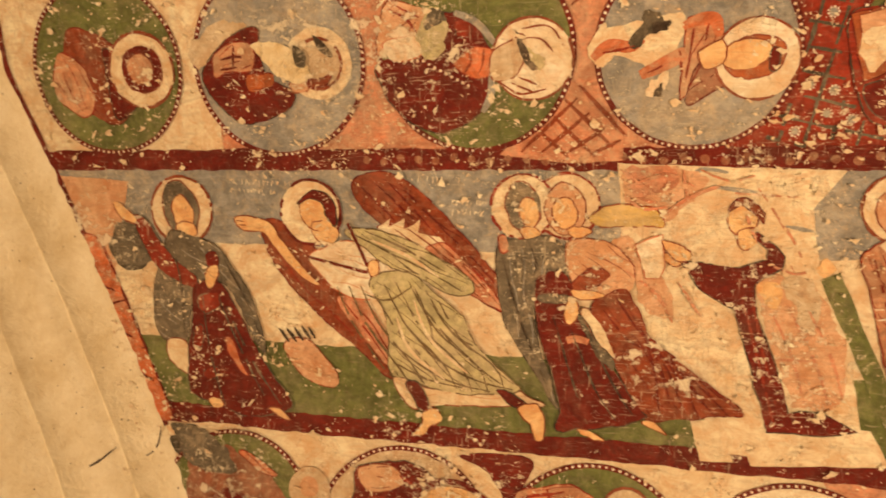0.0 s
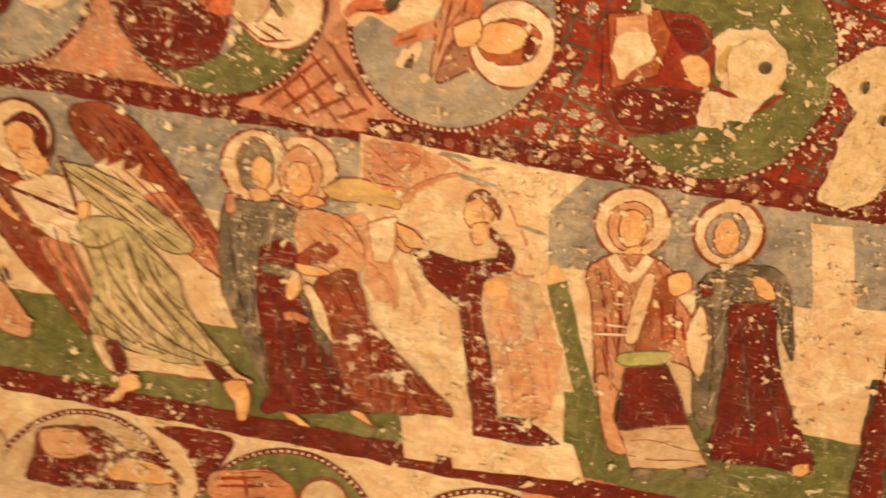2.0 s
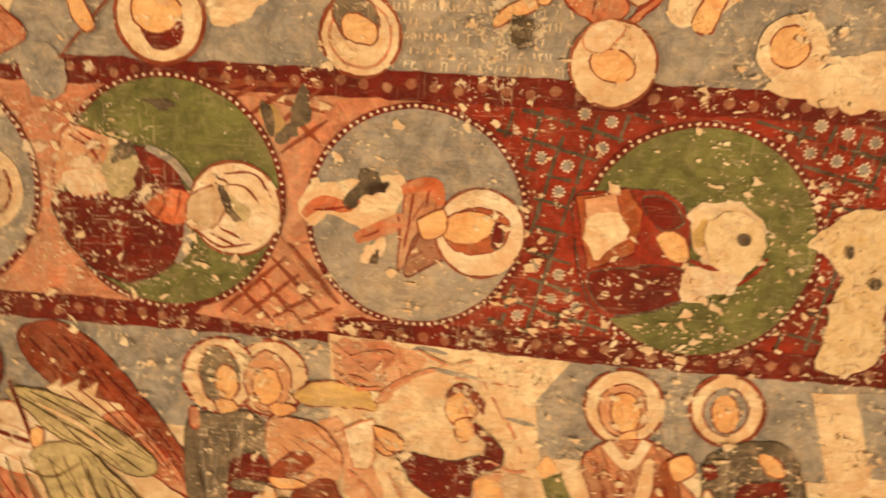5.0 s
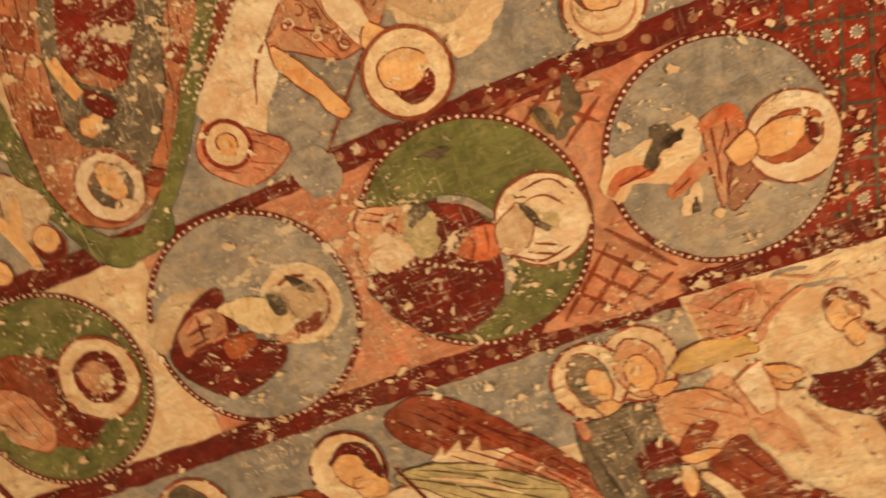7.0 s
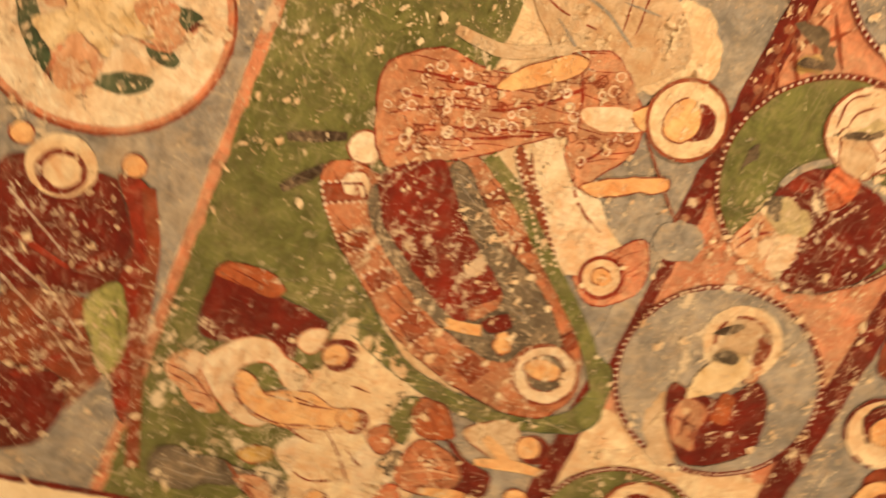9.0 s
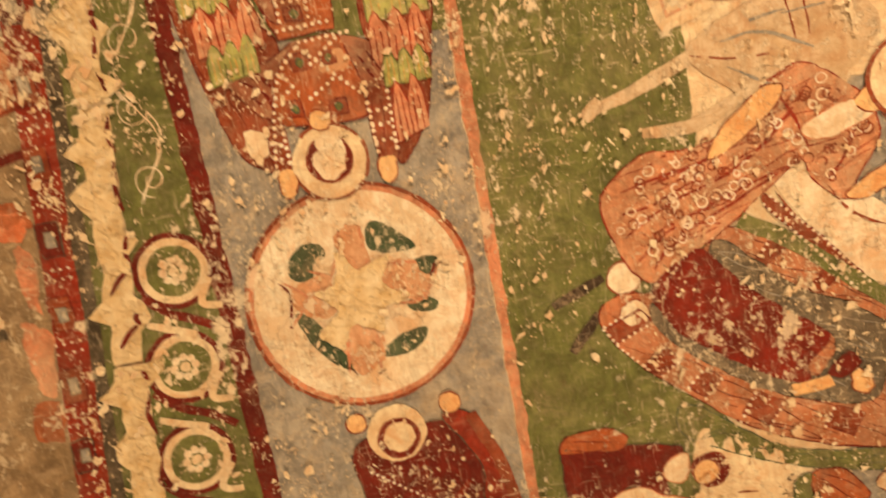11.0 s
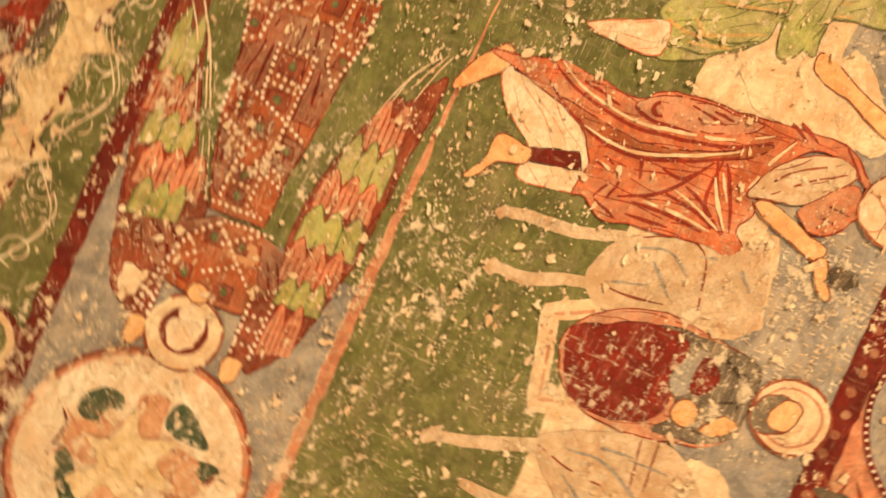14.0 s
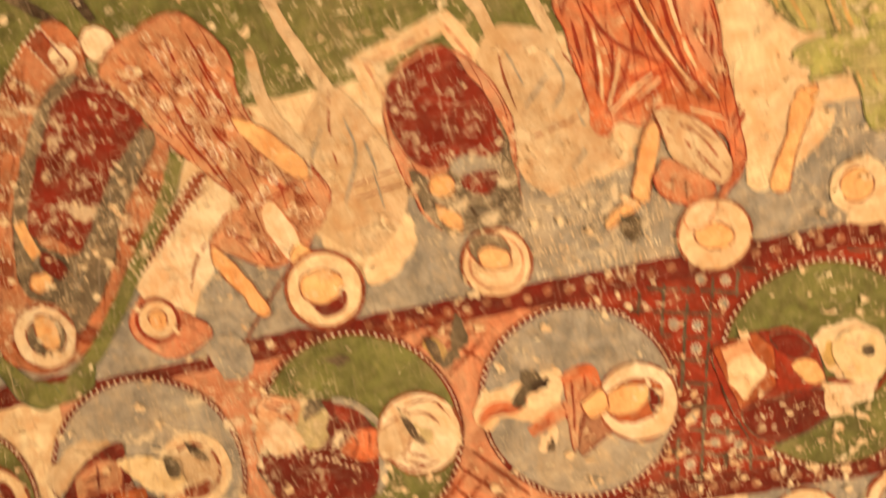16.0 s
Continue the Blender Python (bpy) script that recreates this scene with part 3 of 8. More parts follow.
strokes("lattice", "brown", [[(-0.058, -0.358), (0.21, -0.353)], [(-0.058, -0.325), (0.046, -0.355)], [(-0.012, -0.307), (0.086, -0.359)], [(0.027, -0.272), (0.147, -0.353)], [(0.079, -0.238), (0.21, -0.353)], [(0.12, -0.209), (0.223, -0.285)], [(0.138, -0.293), (0.205, -0.234)], [(0.086, -0.326), (0.216, -0.3)]], 0.0110, 5, BANDS)
field("stain_patch", "stain", [(0.168, -0.357), (0.181, -0.327), (0.176, -0.278), (0.126, -0.226), (0.116, -0.25), (0.143, -0.291)], 5.75, BANDS)
field("stain_patch", "gold", [(0.067, -0.308), (0.104, -0.306), (0.127, -0.265), (0.102, -0.249), (0.071, -0.287)], 6.5, BANDS)
field("pale_patch", "cream", [(1.12, -0.404), (1.22, -0.437), (1.32, -0.48), (1.51, -0.446), (1.51, -0.374), (1.36, -0.363), (1.2, -0.371)], 7.25, BANDS)
field("panel_white", "cream", [(-0.346, -0.8), (-0.297, -0.733), (-0.409, -0.61), (-0.479, -0.482), (-0.468, -0.417), (-0.566, -0.523), (-0.624, -0.588), (-0.512, -0.7)], 5, BANDS, soft=False)
field("pale_ground", "white", [(-1.33, -1.07), (-1.18, -0.849), (-1.23, -0.744), (-1.41, -0.777), (-1.47, -0.9), (-1.42, -1.02)], 5.75, BANDS)
field("grey_wedge", "grey", [(-0.788, -0.427), (-0.456, -0.426), (-0.433, -0.371), (-0.821, -0.364)], 6.5, BANDS, soft=False)
field("angel_green", "green", [(1.03, -2.08), (0.992, -1.46), (0.148, -1.49), (0.206, -2.08)], 4.6, BANDS, soft=False)
field("letter_border", "maroon", [(1.08, -2.1), (1.1, -1.5), (0.928, -1.5), (0.901, -2.1)], 5.6, BANDS, soft=False)
field("letter_panel", "white", [(1.04, -2.08), (1.04, -2.03), (0.918, -2.03), (0.908, -2.08)], 6.6, BANDS, soft=False)
field("letter_panel", "white", [(1.04, -2.01), (1.05, -1.95), (0.926, -1.95), (0.918, -2.01)], 6.6, BANDS, soft=False)
field("letter_panel", "white", [(1.05, -1.93), (1.05, -1.87), (0.933, -1.86), (0.928, -1.92)], 6.6, BANDS, soft=False)
field("letter_panel", "white", [(1.05, -1.82), (1.06, -1.73), (0.941, -1.73), (0.935, -1.82)], 6.6, BANDS, soft=False)
field("letter_panel", "white", [(1.06, -1.59), (1.06, -1.51), (0.937, -1.5), (0.932, -1.59)], 6.6, BANDS, soft=False)
field("field_break", "cream", [(1.07, -0.852), (1.13, -0.833), (1.06, -0.723), (1.12, -0.635), (0.963, -0.523), (0.934, -0.632), (0.914, -0.818)], 5, BANDS)
field("worn_ground", "cream", [(1.03, -0.875), (1.09, -0.746), (1.07, -0.597), (0.932, -0.501), (0.902, -0.61), (0.914, -0.818)], 5.75, BANDS)
field("worn_ground", "cream", [(0.573, -0.774), (0.663, -0.652), (0.573, -0.618), (0.433, -0.61), (0.403, -0.715), (0.504, -0.756)], 6.5, BANDS)
field("worn_ground", "cream", [(0.371, -0.884), (0.629, -0.828), (0.64, -0.648), (0.406, -0.642)], 7.25, BANDS)
field("worn_ground", "cream", [(-0.055, -0.753), (0.118, -0.584), (0.007, -0.47), (-0.119, -0.594)], 5, BANDS)
field("old_paint", "orange", [(0.79, -2.477), (0.789, -2.414), (0.746, -2.405), (0.73, -2.459)], 3, BANDS)
hoop("old_ring", "brown", 0.755, -2.42, 0.070, 0.0110, 3.6, BANDS)
hoop("old_ring", "cream", 0.755, -2.42, 0.057, 0.0120, 3.6, BANDS)
hoop("old_ring", "brown", 0.702, -2.473, 0.045, 0.0090, 4.2, BANDS)
field("old_paint", "cream", [(0.592, -2.568), (0.582, -2.508), (0.51, -2.484), (0.479, -2.522), (0.499, -2.568)], 3, BANDS)
field("old_paint", "salmon", [(0.68, -2.569), (0.659, -2.506), (0.608, -2.478), (0.593, -2.547), (0.599, -2.569)], 2.4, BANDS)
field("old_paint", "grey", [(0.459, -2.462), (0.521, -2.423), (0.385, -2.428), (0.286, -2.442), (0.336, -2.472)], 2, BANDS)
field("old_paint", "pink", [(0.892, -2.56), (0.875, -2.494), (0.812, -2.505), (0.819, -2.571)], 2, BANDS)
disc("old_disc", "blush", 0.203, -2.492, 0.075, 3, BANDS)
disc("old_disc", "clay", 0.211, -2.499, 0.046, 3.6, BANDS)
hoop("old_ring", "brown", 0.203, -2.492, 0.075, 0.0090, 4.2, BANDS)
field("old_paint", "orange", [(0.082, -2.564), (0.082, -2.518), (0.058, -2.524), (0.05, -2.563)], 3, BANDS)
stroke("old_line", "maroon", [(0.012, -2.563), (0.033, -2.503), (0.04, -2.458)], 0.0200, 3.6, BANDS)
field("old_paint", "rust", [(-0.066, -2.562), (-0.056, -2.499), (-0.108, -2.483), (-0.116, -2.54)], 3, BANDS)
field("old_paint", "orange", [(-0.085, -2.555), (-0.079, -2.496), (-0.14, -2.5), (-0.126, -2.56)], 3, BANDS)
field("old_paint", "clay", [(-0.034, -2.586), (-0.055, -2.546), (-0.131, -2.552), (-0.142, -2.611)], 2.4, BANDS)
field("old_paint", "salmon", [(-0.162, -2.53), (-0.17, -2.496), (-0.299, -2.508), (-0.267, -2.53)], 2.6, BANDS)
field("old_paint", "salmon", [(-0.328, -2.55), (-0.353, -2.508), (-0.486, -2.519), (-0.461, -2.556)], 2.6, BANDS)
field("old_paint", "rust", [(-0.508, -2.578), (-0.505, -2.523), (-0.593, -2.531), (-0.579, -2.582)], 3, BANDS)
field("worn_loss", "plaster", [(-0.137, -2.632), (-0.182, -2.603), (-0.249, -2.596), (-0.316, -2.591), (-0.334, -2.632), (-0.354, -2.665), (-0.356, -2.683)], 3, BANDS)
field("worn_stain", "stain", [(-0.34, -2.668), (-0.322, -2.607), (-0.345, -2.594), (-0.362, -2.639), (-0.399, -2.693)], 3.6, BANDS)
field("worn_stain", "brown", [(0.483, -2.395), (0.401, -2.405), (0.309, -2.434), (0.405, -2.429)], 2.6, BANDS)

it = thing("painted_figure", "standing woman painted in slate grey cloak and dark red dress", "painted figure", "figures of the south side")
disc("halo", "cream", -1.051, 0.331, 0.103, 9, it)
hoop("halo_line", "brown", -1.051, 0.331, 0.103, 0.0080, 10, it)
disc("hood", "slate", -1.052, 0.327, 0.060, 11, it, 0.088, -15)
disc("head", "skin", -1.045, 0.336, 0.034, 12, it, 0.055, -15)
field("neck", "skin", [(-1.062, 0.37), (-1.01, 0.369), (-1.002, 0.404), (-1.032, 0.416), (-1.064, 0.4)], 12.8, it)
field("cloak", "slate", [(-1.089, 0.393), (-1.012, 0.409), (-0.936, 0.436), (-0.881, 0.503), (-0.827, 0.586), (-0.788, 0.686), (-0.779, 0.754), (-0.827, 0.697), (-0.878, 0.597), (-0.926, 0.547), (-1.007, 0.551), (-1.032, 0.656), (-1.048, 0.727), (-1.118, 0.731), (-1.152, 0.68), (-1.154, 0.574), (-1.127, 0.468)], 14, it)
field("lining", "cream", [(-1.108, 0.73), (-1.044, 0.735), (-1.03, 0.83), (-1.096, 0.799)], 14.6, it)
field("sleeve", "red", [(-1.217, 0.356), (-1.18, 0.355), (-1.131, 0.424), (-1.068, 0.492), (-1.011, 0.53), (-1.018, 0.565), (-1.096, 0.537), (-1.173, 0.469)], 15, it)
field("dress", "maroon", [(-1.018, 0.565), (-0.968, 0.54), (-0.919, 0.556), (-0.865, 0.639), (-0.808, 0.738), (-0.75, 0.819), (-0.683, 0.898), (-0.755, 0.937), (-0.849, 0.942), (-0.936, 0.913), (-1.025, 0.882), (-1.036, 0.761), (-1.023, 0.656)], 16, it)
field("sash", "red", [(-1.004, 0.594), (-0.94, 0.582), (-0.935, 0.625), (-0.985, 0.64)], 17, it)
field("sash", "red", [(-1.019, 0.699), (-0.986, 0.68), (-0.989, 0.744), (-1.016, 0.746)], 17, it)
field("sash", "red", [(-0.978, 0.818), (-0.939, 0.807), (-0.933, 0.837), (-0.971, 0.84)], 17, it)
field("sash", "orange", [(-0.912, 0.715), (-0.889, 0.718), (-0.854, 0.784), (-0.83, 0.823), (-0.857, 0.81), (-0.896, 0.761)], 17.6, it)
field("cuff", "maroon", [(-0.974, 0.46), (-0.935, 0.455), (-0.933, 0.496), (-0.967, 0.497)], 18, it)
field("hand", "skin", [(-0.968, 0.506), (-0.936, 0.496), (-0.941, 0.539), (-0.961, 0.566), (-0.976, 0.549)], 19, it)
field("hand", "skin", [(-1.284, 0.309), (-1.25, 0.316), (-1.205, 0.361), (-1.226, 0.375), (-1.267, 0.348)], 18, it)
field("stain", "slate", [(-1.29, 0.384), (-1.218, 0.373), (-1.176, 0.416), (-1.164, 0.486), (-1.235, 0.506), (-1.296, 0.481)], 8.2, it)
field("foot", "skin", [(-0.961, 0.903), (-0.923, 0.9), (-0.91, 0.921), (-0.945, 0.927)], 18, it)
field("foot", "skin", [(-0.76, 0.916), (-0.728, 0.913), (-0.685, 0.943), (-0.718, 0.939)], 18, it)
strokes("folds", "black", [[(-0.94, 0.582), (-0.874, 0.717), (-0.776, 0.88)], [(-0.989, 0.585), (-0.96, 0.756), (-0.907, 0.916)], [(-0.912, 0.616), (-0.816, 0.781), (-0.72, 0.901)], [(-1.101, 0.432), (-1.065, 0.518), (-1.048, 0.709)], [(-0.909, 0.478), (-0.836, 0.612), (-0.789, 0.712)]], 0.0060, 20, it)
field("edge_border", "orange", [(-1.407, 0.422), (-1.349, 0.429), (-1.285, 0.561), (-1.213, 0.718), (-1.14, 0.873), (-1.09, 0.965), (-1.15, 0.97), (-1.227, 0.826), (-1.312, 0.67), (-1.367, 0.537)], 6.6, it)
strokes("border_lines", "maroon", [[(-1.349, 0.429), (-1.213, 0.718), (-1.09, 0.965)], [(-1.372, 0.565), (-1.3, 0.589)], [(-1.332, 0.635), (-1.259, 0.614)], [(-1.301, 0.705), (-1.229, 0.737)], [(-1.259, 0.783), (-1.192, 0.761)], [(-1.227, 0.835), (-1.161, 0.865)], [(-1.407, 0.422), (-1.312, 0.661), (-1.15, 0.97)]], 0.0070, 7.6, it)

it = thing("painted_figure", "striding winged figure painted in green draped robe with brown wing", "painted figure", "figures of the south side")
field("far_drape", "brown", [(-0.793, 0.377), (-0.751, 0.353), (-0.701, 0.369), (-0.631, 0.428), (-0.548, 0.487), (-0.51, 0.572), (-0.449, 0.676), (-0.384, 0.778), (-0.39, 0.799), (-0.474, 0.73), (-0.58, 0.653), (-0.688, 0.558), (-0.759, 0.465)], 9, it)
field("shawl_lining", "salmon", [(-0.549, 0.574), (-0.475, 0.579), (-0.423, 0.626), (-0.385, 0.705), (-0.38, 0.769), (-0.457, 0.701), (-0.519, 0.63)], 9.6, it)
strokes("folds", "red", [[(-0.527, 0.59), (-0.457, 0.668), (-0.388, 0.754)], [(-0.501, 0.584), (-0.432, 0.659), (-0.385, 0.729)], [(-0.767, 0.407), (-0.67, 0.538), (-0.545, 0.64), (-0.422, 0.748)]], 0.0050, 10.4, it)
field("wing", "brown", [(-0.5, 0.252), (-0.459, 0.22), (-0.383, 0.216), (-0.302, 0.261), (-0.222, 0.339), (-0.127, 0.438), (-0.059, 0.53), (-0.048, 0.601), (-0.142, 0.557), (-0.24, 0.505), (-0.347, 0.421), (-0.429, 0.347), (-0.484, 0.295)], 10, it)
field("wing_middle", "cream", [(-0.425, 0.37), (-0.384, 0.342), (-0.388, 0.369), (-0.34, 0.339), (-0.344, 0.371), (-0.294, 0.345), (-0.301, 0.383), (-0.242, 0.391), (-0.188, 0.459), (-0.248, 0.496), (-0.335, 0.438)], 11, it, soft=False)
field("wing_tip", "salmon", [(-0.285, 0.437), (-0.236, 0.41), (-0.188, 0.443), (-0.111, 0.516), (-0.053, 0.595), (-0.126, 0.564), (-0.207, 0.52)], 12, it)
strokes("feathers", "maroon", [[(-0.469, 0.255), (-0.37, 0.349)], [(-0.426, 0.246), (-0.312, 0.348)], [(-0.384, 0.246), (-0.271, 0.363)], [(-0.343, 0.262), (-0.223, 0.378)], [(-0.239, 0.363), (-0.127, 0.47), (-0.063, 0.545)]], 0.0062, 13, it)
strokes("feathers", "brown", [[(-0.371, 0.373), (-0.272, 0.443), (-0.175, 0.518)], [(-0.337, 0.368), (-0.223, 0.449), (-0.127, 0.532)], [(-0.291, 0.372), (-0.175, 0.471), (-0.079, 0.569)], [(-0.256, 0.426), (-0.159, 0.518)], [(-0.388, 0.385), (-0.305, 0.444), (-0.223, 0.505)]], 0.0048, 13, it)
disc("halo", "cream", -0.626, 0.330, 0.094, 15, it)
hoop("halo_line", "maroon", -0.626, 0.330, 0.094, 0.0084, 16, it)
field("hair", "maroon", [(-0.663, 0.308), (-0.647, 0.28), (-0.599, 0.265), (-0.56, 0.284), (-0.541, 0.333), (-0.555, 0.366), (-0.579, 0.337), (-0.592, 0.301), (-0.63, 0.292)], 17.6, it)
disc("head", "skin", -0.617, 0.328, 0.041, 17, it, 0.056, -15)
field("neck", "skin", [(-0.621, 0.362), (-0.573, 0.356), (-0.542, 0.388), (-0.564, 0.422), (-0.613, 0.403)], 16.6, it)
field("tunic", "white", [(-0.636, 0.462), (-0.587, 0.432), (-0.525, 0.409), (-0.456, 0.416), (-0.389, 0.454), (-0.339, 0.509), (-0.364, 0.558), (-0.458, 0.578), (-0.536, 0.562), (-0.597, 0.51)], 18, it)
field("arm", "skin", [(-0.87, 0.352), (-0.828, 0.344), (-0.759, 0.366), (-0.69, 0.451), (-0.605, 0.538), (-0.642, 0.53), (-0.719, 0.466), (-0.779, 0.394), (-0.849, 0.385)], 19, it)
strokes("fingers", "brown", [[(-0.866, 0.358), (-0.814, 0.361)], [(-0.86, 0.372), (-0.811, 0.371)]], 0.0050, 19.8, it)
field("sleeve", "olive", [(-0.521, 0.381), (-0.438, 0.375), (-0.351, 0.397), (-0.256, 0.442), (-0.155, 0.505), (-0.146, 0.546), (-0.215, 0.552), (-0.297, 0.507), (-0.389, 0.478), (-0.457, 0.432)], 20, it)
field("robe", "olive", [(-0.449, 0.529), (-0.372, 0.491), (-0.302, 0.507), (-0.248, 0.553), (-0.171, 0.613), (-0.147, 0.672), (-0.089, 0.734), (-0.008, 0.807), (-0.102, 0.825), (-0.227, 0.823), (-0.332, 0.795), (-0.38, 0.786), (-0.389, 0.689), (-0.403, 0.6)], 21, it)
pleats = [[(-0.545 + 0.036 * k, 0.545 - 0.004 * k), (-0.50 + 0.042 * k, 0.64 + 0.002 * k), (-0.43 + 0.050 * k, 0.735 + 0.002 * k), (-0.37 + 0.046 * k, 0.80 + 0.004 * k)] for k in range(8)]
strokes("pleats", "umber", pleats, 0.0062, 22, it)
strokes("pleats", "umber", [[(-0.389, 0.689), (-0.303, 0.748), (-0.203, 0.797), (-0.09, 0.816)], [(-0.338, 0.638), (-0.254, 0.729), (-0.139, 0.785), (-0.027, 0.808)], [(-0.289, 0.587), (-0.222, 0.663), (-0.123, 0.752), (-0.059, 0.795)], [(-0.243, 0.569), (-0.206, 0.631), (-0.176, 0.677), (-0.141, 0.69)], [(-0.371, 0.753), (-0.269, 0.794), (-0.17, 0.811)], [(-0.314, 0.532), (-0.272, 0.618), (-0.254, 0.697)], [(-0.458, 0.562), (-0.389, 0.575), (-0.314, 0.532)], [(-0.507, 0.384), (-0.406, 0.43), (-0.272, 0.49), (-0.175, 0.542)], [(-0.456, 0.38), (-0.338, 0.429), (-0.223, 0.489)], [(-0.389, 0.43), (-0.339, 0.477), (-0.272, 0.514)]], 0.0056, 22.6, it)
strokes("light_folds", "cream", [[(-0.364, 0.623), (-0.321, 0.717), (-0.22, 0.791)], [(-0.314, 0.572), (-0.263, 0.682), (-0.155, 0.77)], [(-0.439, 0.407), (-0.338, 0.445), (-0.24, 0.505)]], 0.0090, 23, it)
stroke("staff", "maroon", [(-0.636, 0.46), (-0.544, 0.48), (-0.449, 0.5)], 0.0090, 24, it)
stroke("staff", "maroon", [(-0.51, 0.36), (-0.474, 0.432), (-0.437, 0.512)], 0.0090, 24, it)
field("hand", "skin", [(-0.449, 0.467), (-0.42, 0.463), (-0.415, 0.503), (-0.44, 0.509)], 24.6, it)
field("hem", "cream", [(-0.37, 0.793), (-0.235, 0.823), (-0.043, 0.809), (0.012, 0.821), (0.059, 0.845), (-0.089, 0.856), (-0.218, 0.863), (-0.292, 0.879), (-0.33, 0.866)], 20.4, it)
field("shin_bar", "maroon", [(-0.332, 0.811), (-0.294, 0.805), (-0.264, 0.867), (-0.29, 0.879)], 26, it)
field("shin_bar", "maroon", [(-0.074, 0.812), (-0.035, 0.815), (0.013, 0.844), (-0.022, 0.854)], 27, it)
field("foot", "skin", [(-0.304, 0.95), (-0.278, 0.919), (-0.28, 0.887), (-0.242, 0.875), (-0.224, 0.905), (-0.257, 0.924), (-0.277, 0.951)], 28, it)
field("foot", "skin", [(-0.013, 0.857), (0.036, 0.837), (0.059, 0.871), (0.057, 0.927), (0.033, 0.936), (0.022, 0.897)], 29, it)

it = thing("painted_comb", "small painted pale stool with dark spikes on green ground", "painted object")
field("stool", "pink", [(-0.719, 0.726), (-0.646, 0.705), (-0.546, 0.798), (-0.562, 0.841), (-0.653, 0.814)], 9, it)
strokes("spikes", "black", [[(-0.734, 0.676), (-0.701, 0.716)], [(-0.71, 0.675), (-0.677, 0.715)], [(-0.686, 0.67), (-0.655, 0.71)], [(-0.663, 0.665), (-0.633, 0.704)], [(-0.641, 0.668), (-0.619, 0.7)]], 0.0106, 10, it)

it = thing("painted_pair", "two embracing haloed women painted in grey and brown cloaks", "painted figure", "figures of the south side")
disc("halo", "cream", 0.107, 0.303, 0.088, 9, it, 0.084)
hoop("halo_line", "red", 0.107, 0.303, 0.087, 0.0070, 9.8, it)
disc("halo", "cream", -0.01, 0.306, 0.086, 11, it, 0.088)
hoop("halo_line", "red", -0.01, 0.306, 0.087, 0.0070, 11.6, it)
disc("hood", "slate", -0.009, 0.306, 0.048, 13, it, 0.068, -8)
disc("hood", "pink", 0.103, 0.311, 0.054, 14, it, 0.070, -8)
disc("head", "skin", 0.007, 0.321, 0.026, 15, it, 0.042, -10)
disc("head", "skin", 0.103, 0.323, 0.032, 16, it, 0.044, -10)
field("neck", "skin", [(-0.018, 0.366), (0.028, 0.36), (0.037, 0.388), (-0.002, 0.395)], 16.4, it)
field("neck", "skin", [(0.111, 0.363), (0.155, 0.358), (0.175, 0.373), (0.134, 0.391)], 16.4, it)
field("cloak", "slate", [(-0.08, 0.421), (-0.056, 0.396), (-0.002, 0.395), (0.047, 0.384), (0.092, 0.405), (0.109, 0.462), (0.124, 0.515), (0.083, 0.539), (0.038, 0.544), (0.023, 0.611), (0.045, 0.695), (0.081, 0.8), (0.089, 0.848), (0.031, 0.757), (-0.033, 0.669), (-0.066, 0.584), (-0.079, 0.484)], 17, it)
field("cuff", "salmon", [(-0.073, 0.39), (-0.053, 0.387), (-0.052, 0.427), (-0.07, 0.429)], 17.8, it)
field("robe", "pink", [(0.107, 0.404), (0.185, 0.39), (0.248, 0.413), (0.284, 0.471), (0.279, 0.519), (0.239, 0.536), (0.166, 0.542), (0.123, 0.507)], 18, it)
field("robe", "brown", [(0.178, 0.573), (0.217, 0.533), (0.265, 0.519), (0.295, 0.567), (0.325, 0.636), (0.375, 0.678), (0.461, 0.746), (0.564, 0.825), (0.491, 0.837), (0.394, 0.854), (0.323, 0.859), (0.277, 0.789), (0.225, 0.687)], 19, it)
strokes("fan_folds", "maroon", [[(0.30 + 0.004 * k, 0.60 + 0.012 * k), (0.34 + 0.018 * k, 0.72 + 0.004 * k), (0.36 + 0.034 * k, 0.866 - 0.006 * k)] for k in range(7)], 0.0058, 19.7, it)
strokes("fan_folds", "maroon", [[(0.211, 0.579), (0.271, 0.651), (0.329, 0.678)], [(0.239, 0.54), (0.284, 0.605), (0.321, 0.648)], [(0.25, 0.682), (0.33, 0.692)]], 0.0058, 19.7, it)
field("dress", "maroon", [(0.027, 0.534), (0.042, 0.492), (0.09, 0.475), (0.13, 0.525), (0.115, 0.561), (0.107, 0.592), (0.167, 0.599), (0.201, 0.673), (0.247, 0.746), (0.307, 0.831), (0.322, 0.854), (0.236, 0.888), (0.148, 0.901), (0.09, 0.906), (0.098, 0.845), (0.07, 0.739), (0.034, 0.634)], 20, it)
field("sash", "slate", [(0.038, 0.541), (0.113, 0.541), (0.121, 0.56), (0.046, 0.564)], 20.6, it)
field("scarf", "gold", [(0.165, 0.334), (0.213, 0.303), (0.277, 0.297), (0.341, 0.313), (0.355, 0.354), (0.293, 0.352), (0.221, 0.357), (0.177, 0.349)], 21, it)
field("lining", "cream", [(0.152, 0.589), (0.175, 0.578), (0.224, 0.654), (0.237, 0.701), (0.198, 0.663)], 22, it)
field("lining", "slate", [(0.14, 0.601), (0.155, 0.597), (0.201, 0.667), (0.24, 0.713), (0.229, 0.732), (0.183, 0.674)], 22.4, it)
field("arm", "brown", [(0.126, 0.51), (0.172, 0.467), (0.216, 0.47), (0.221, 0.491), (0.18, 0.517), (0.136, 0.525)], 23, it)
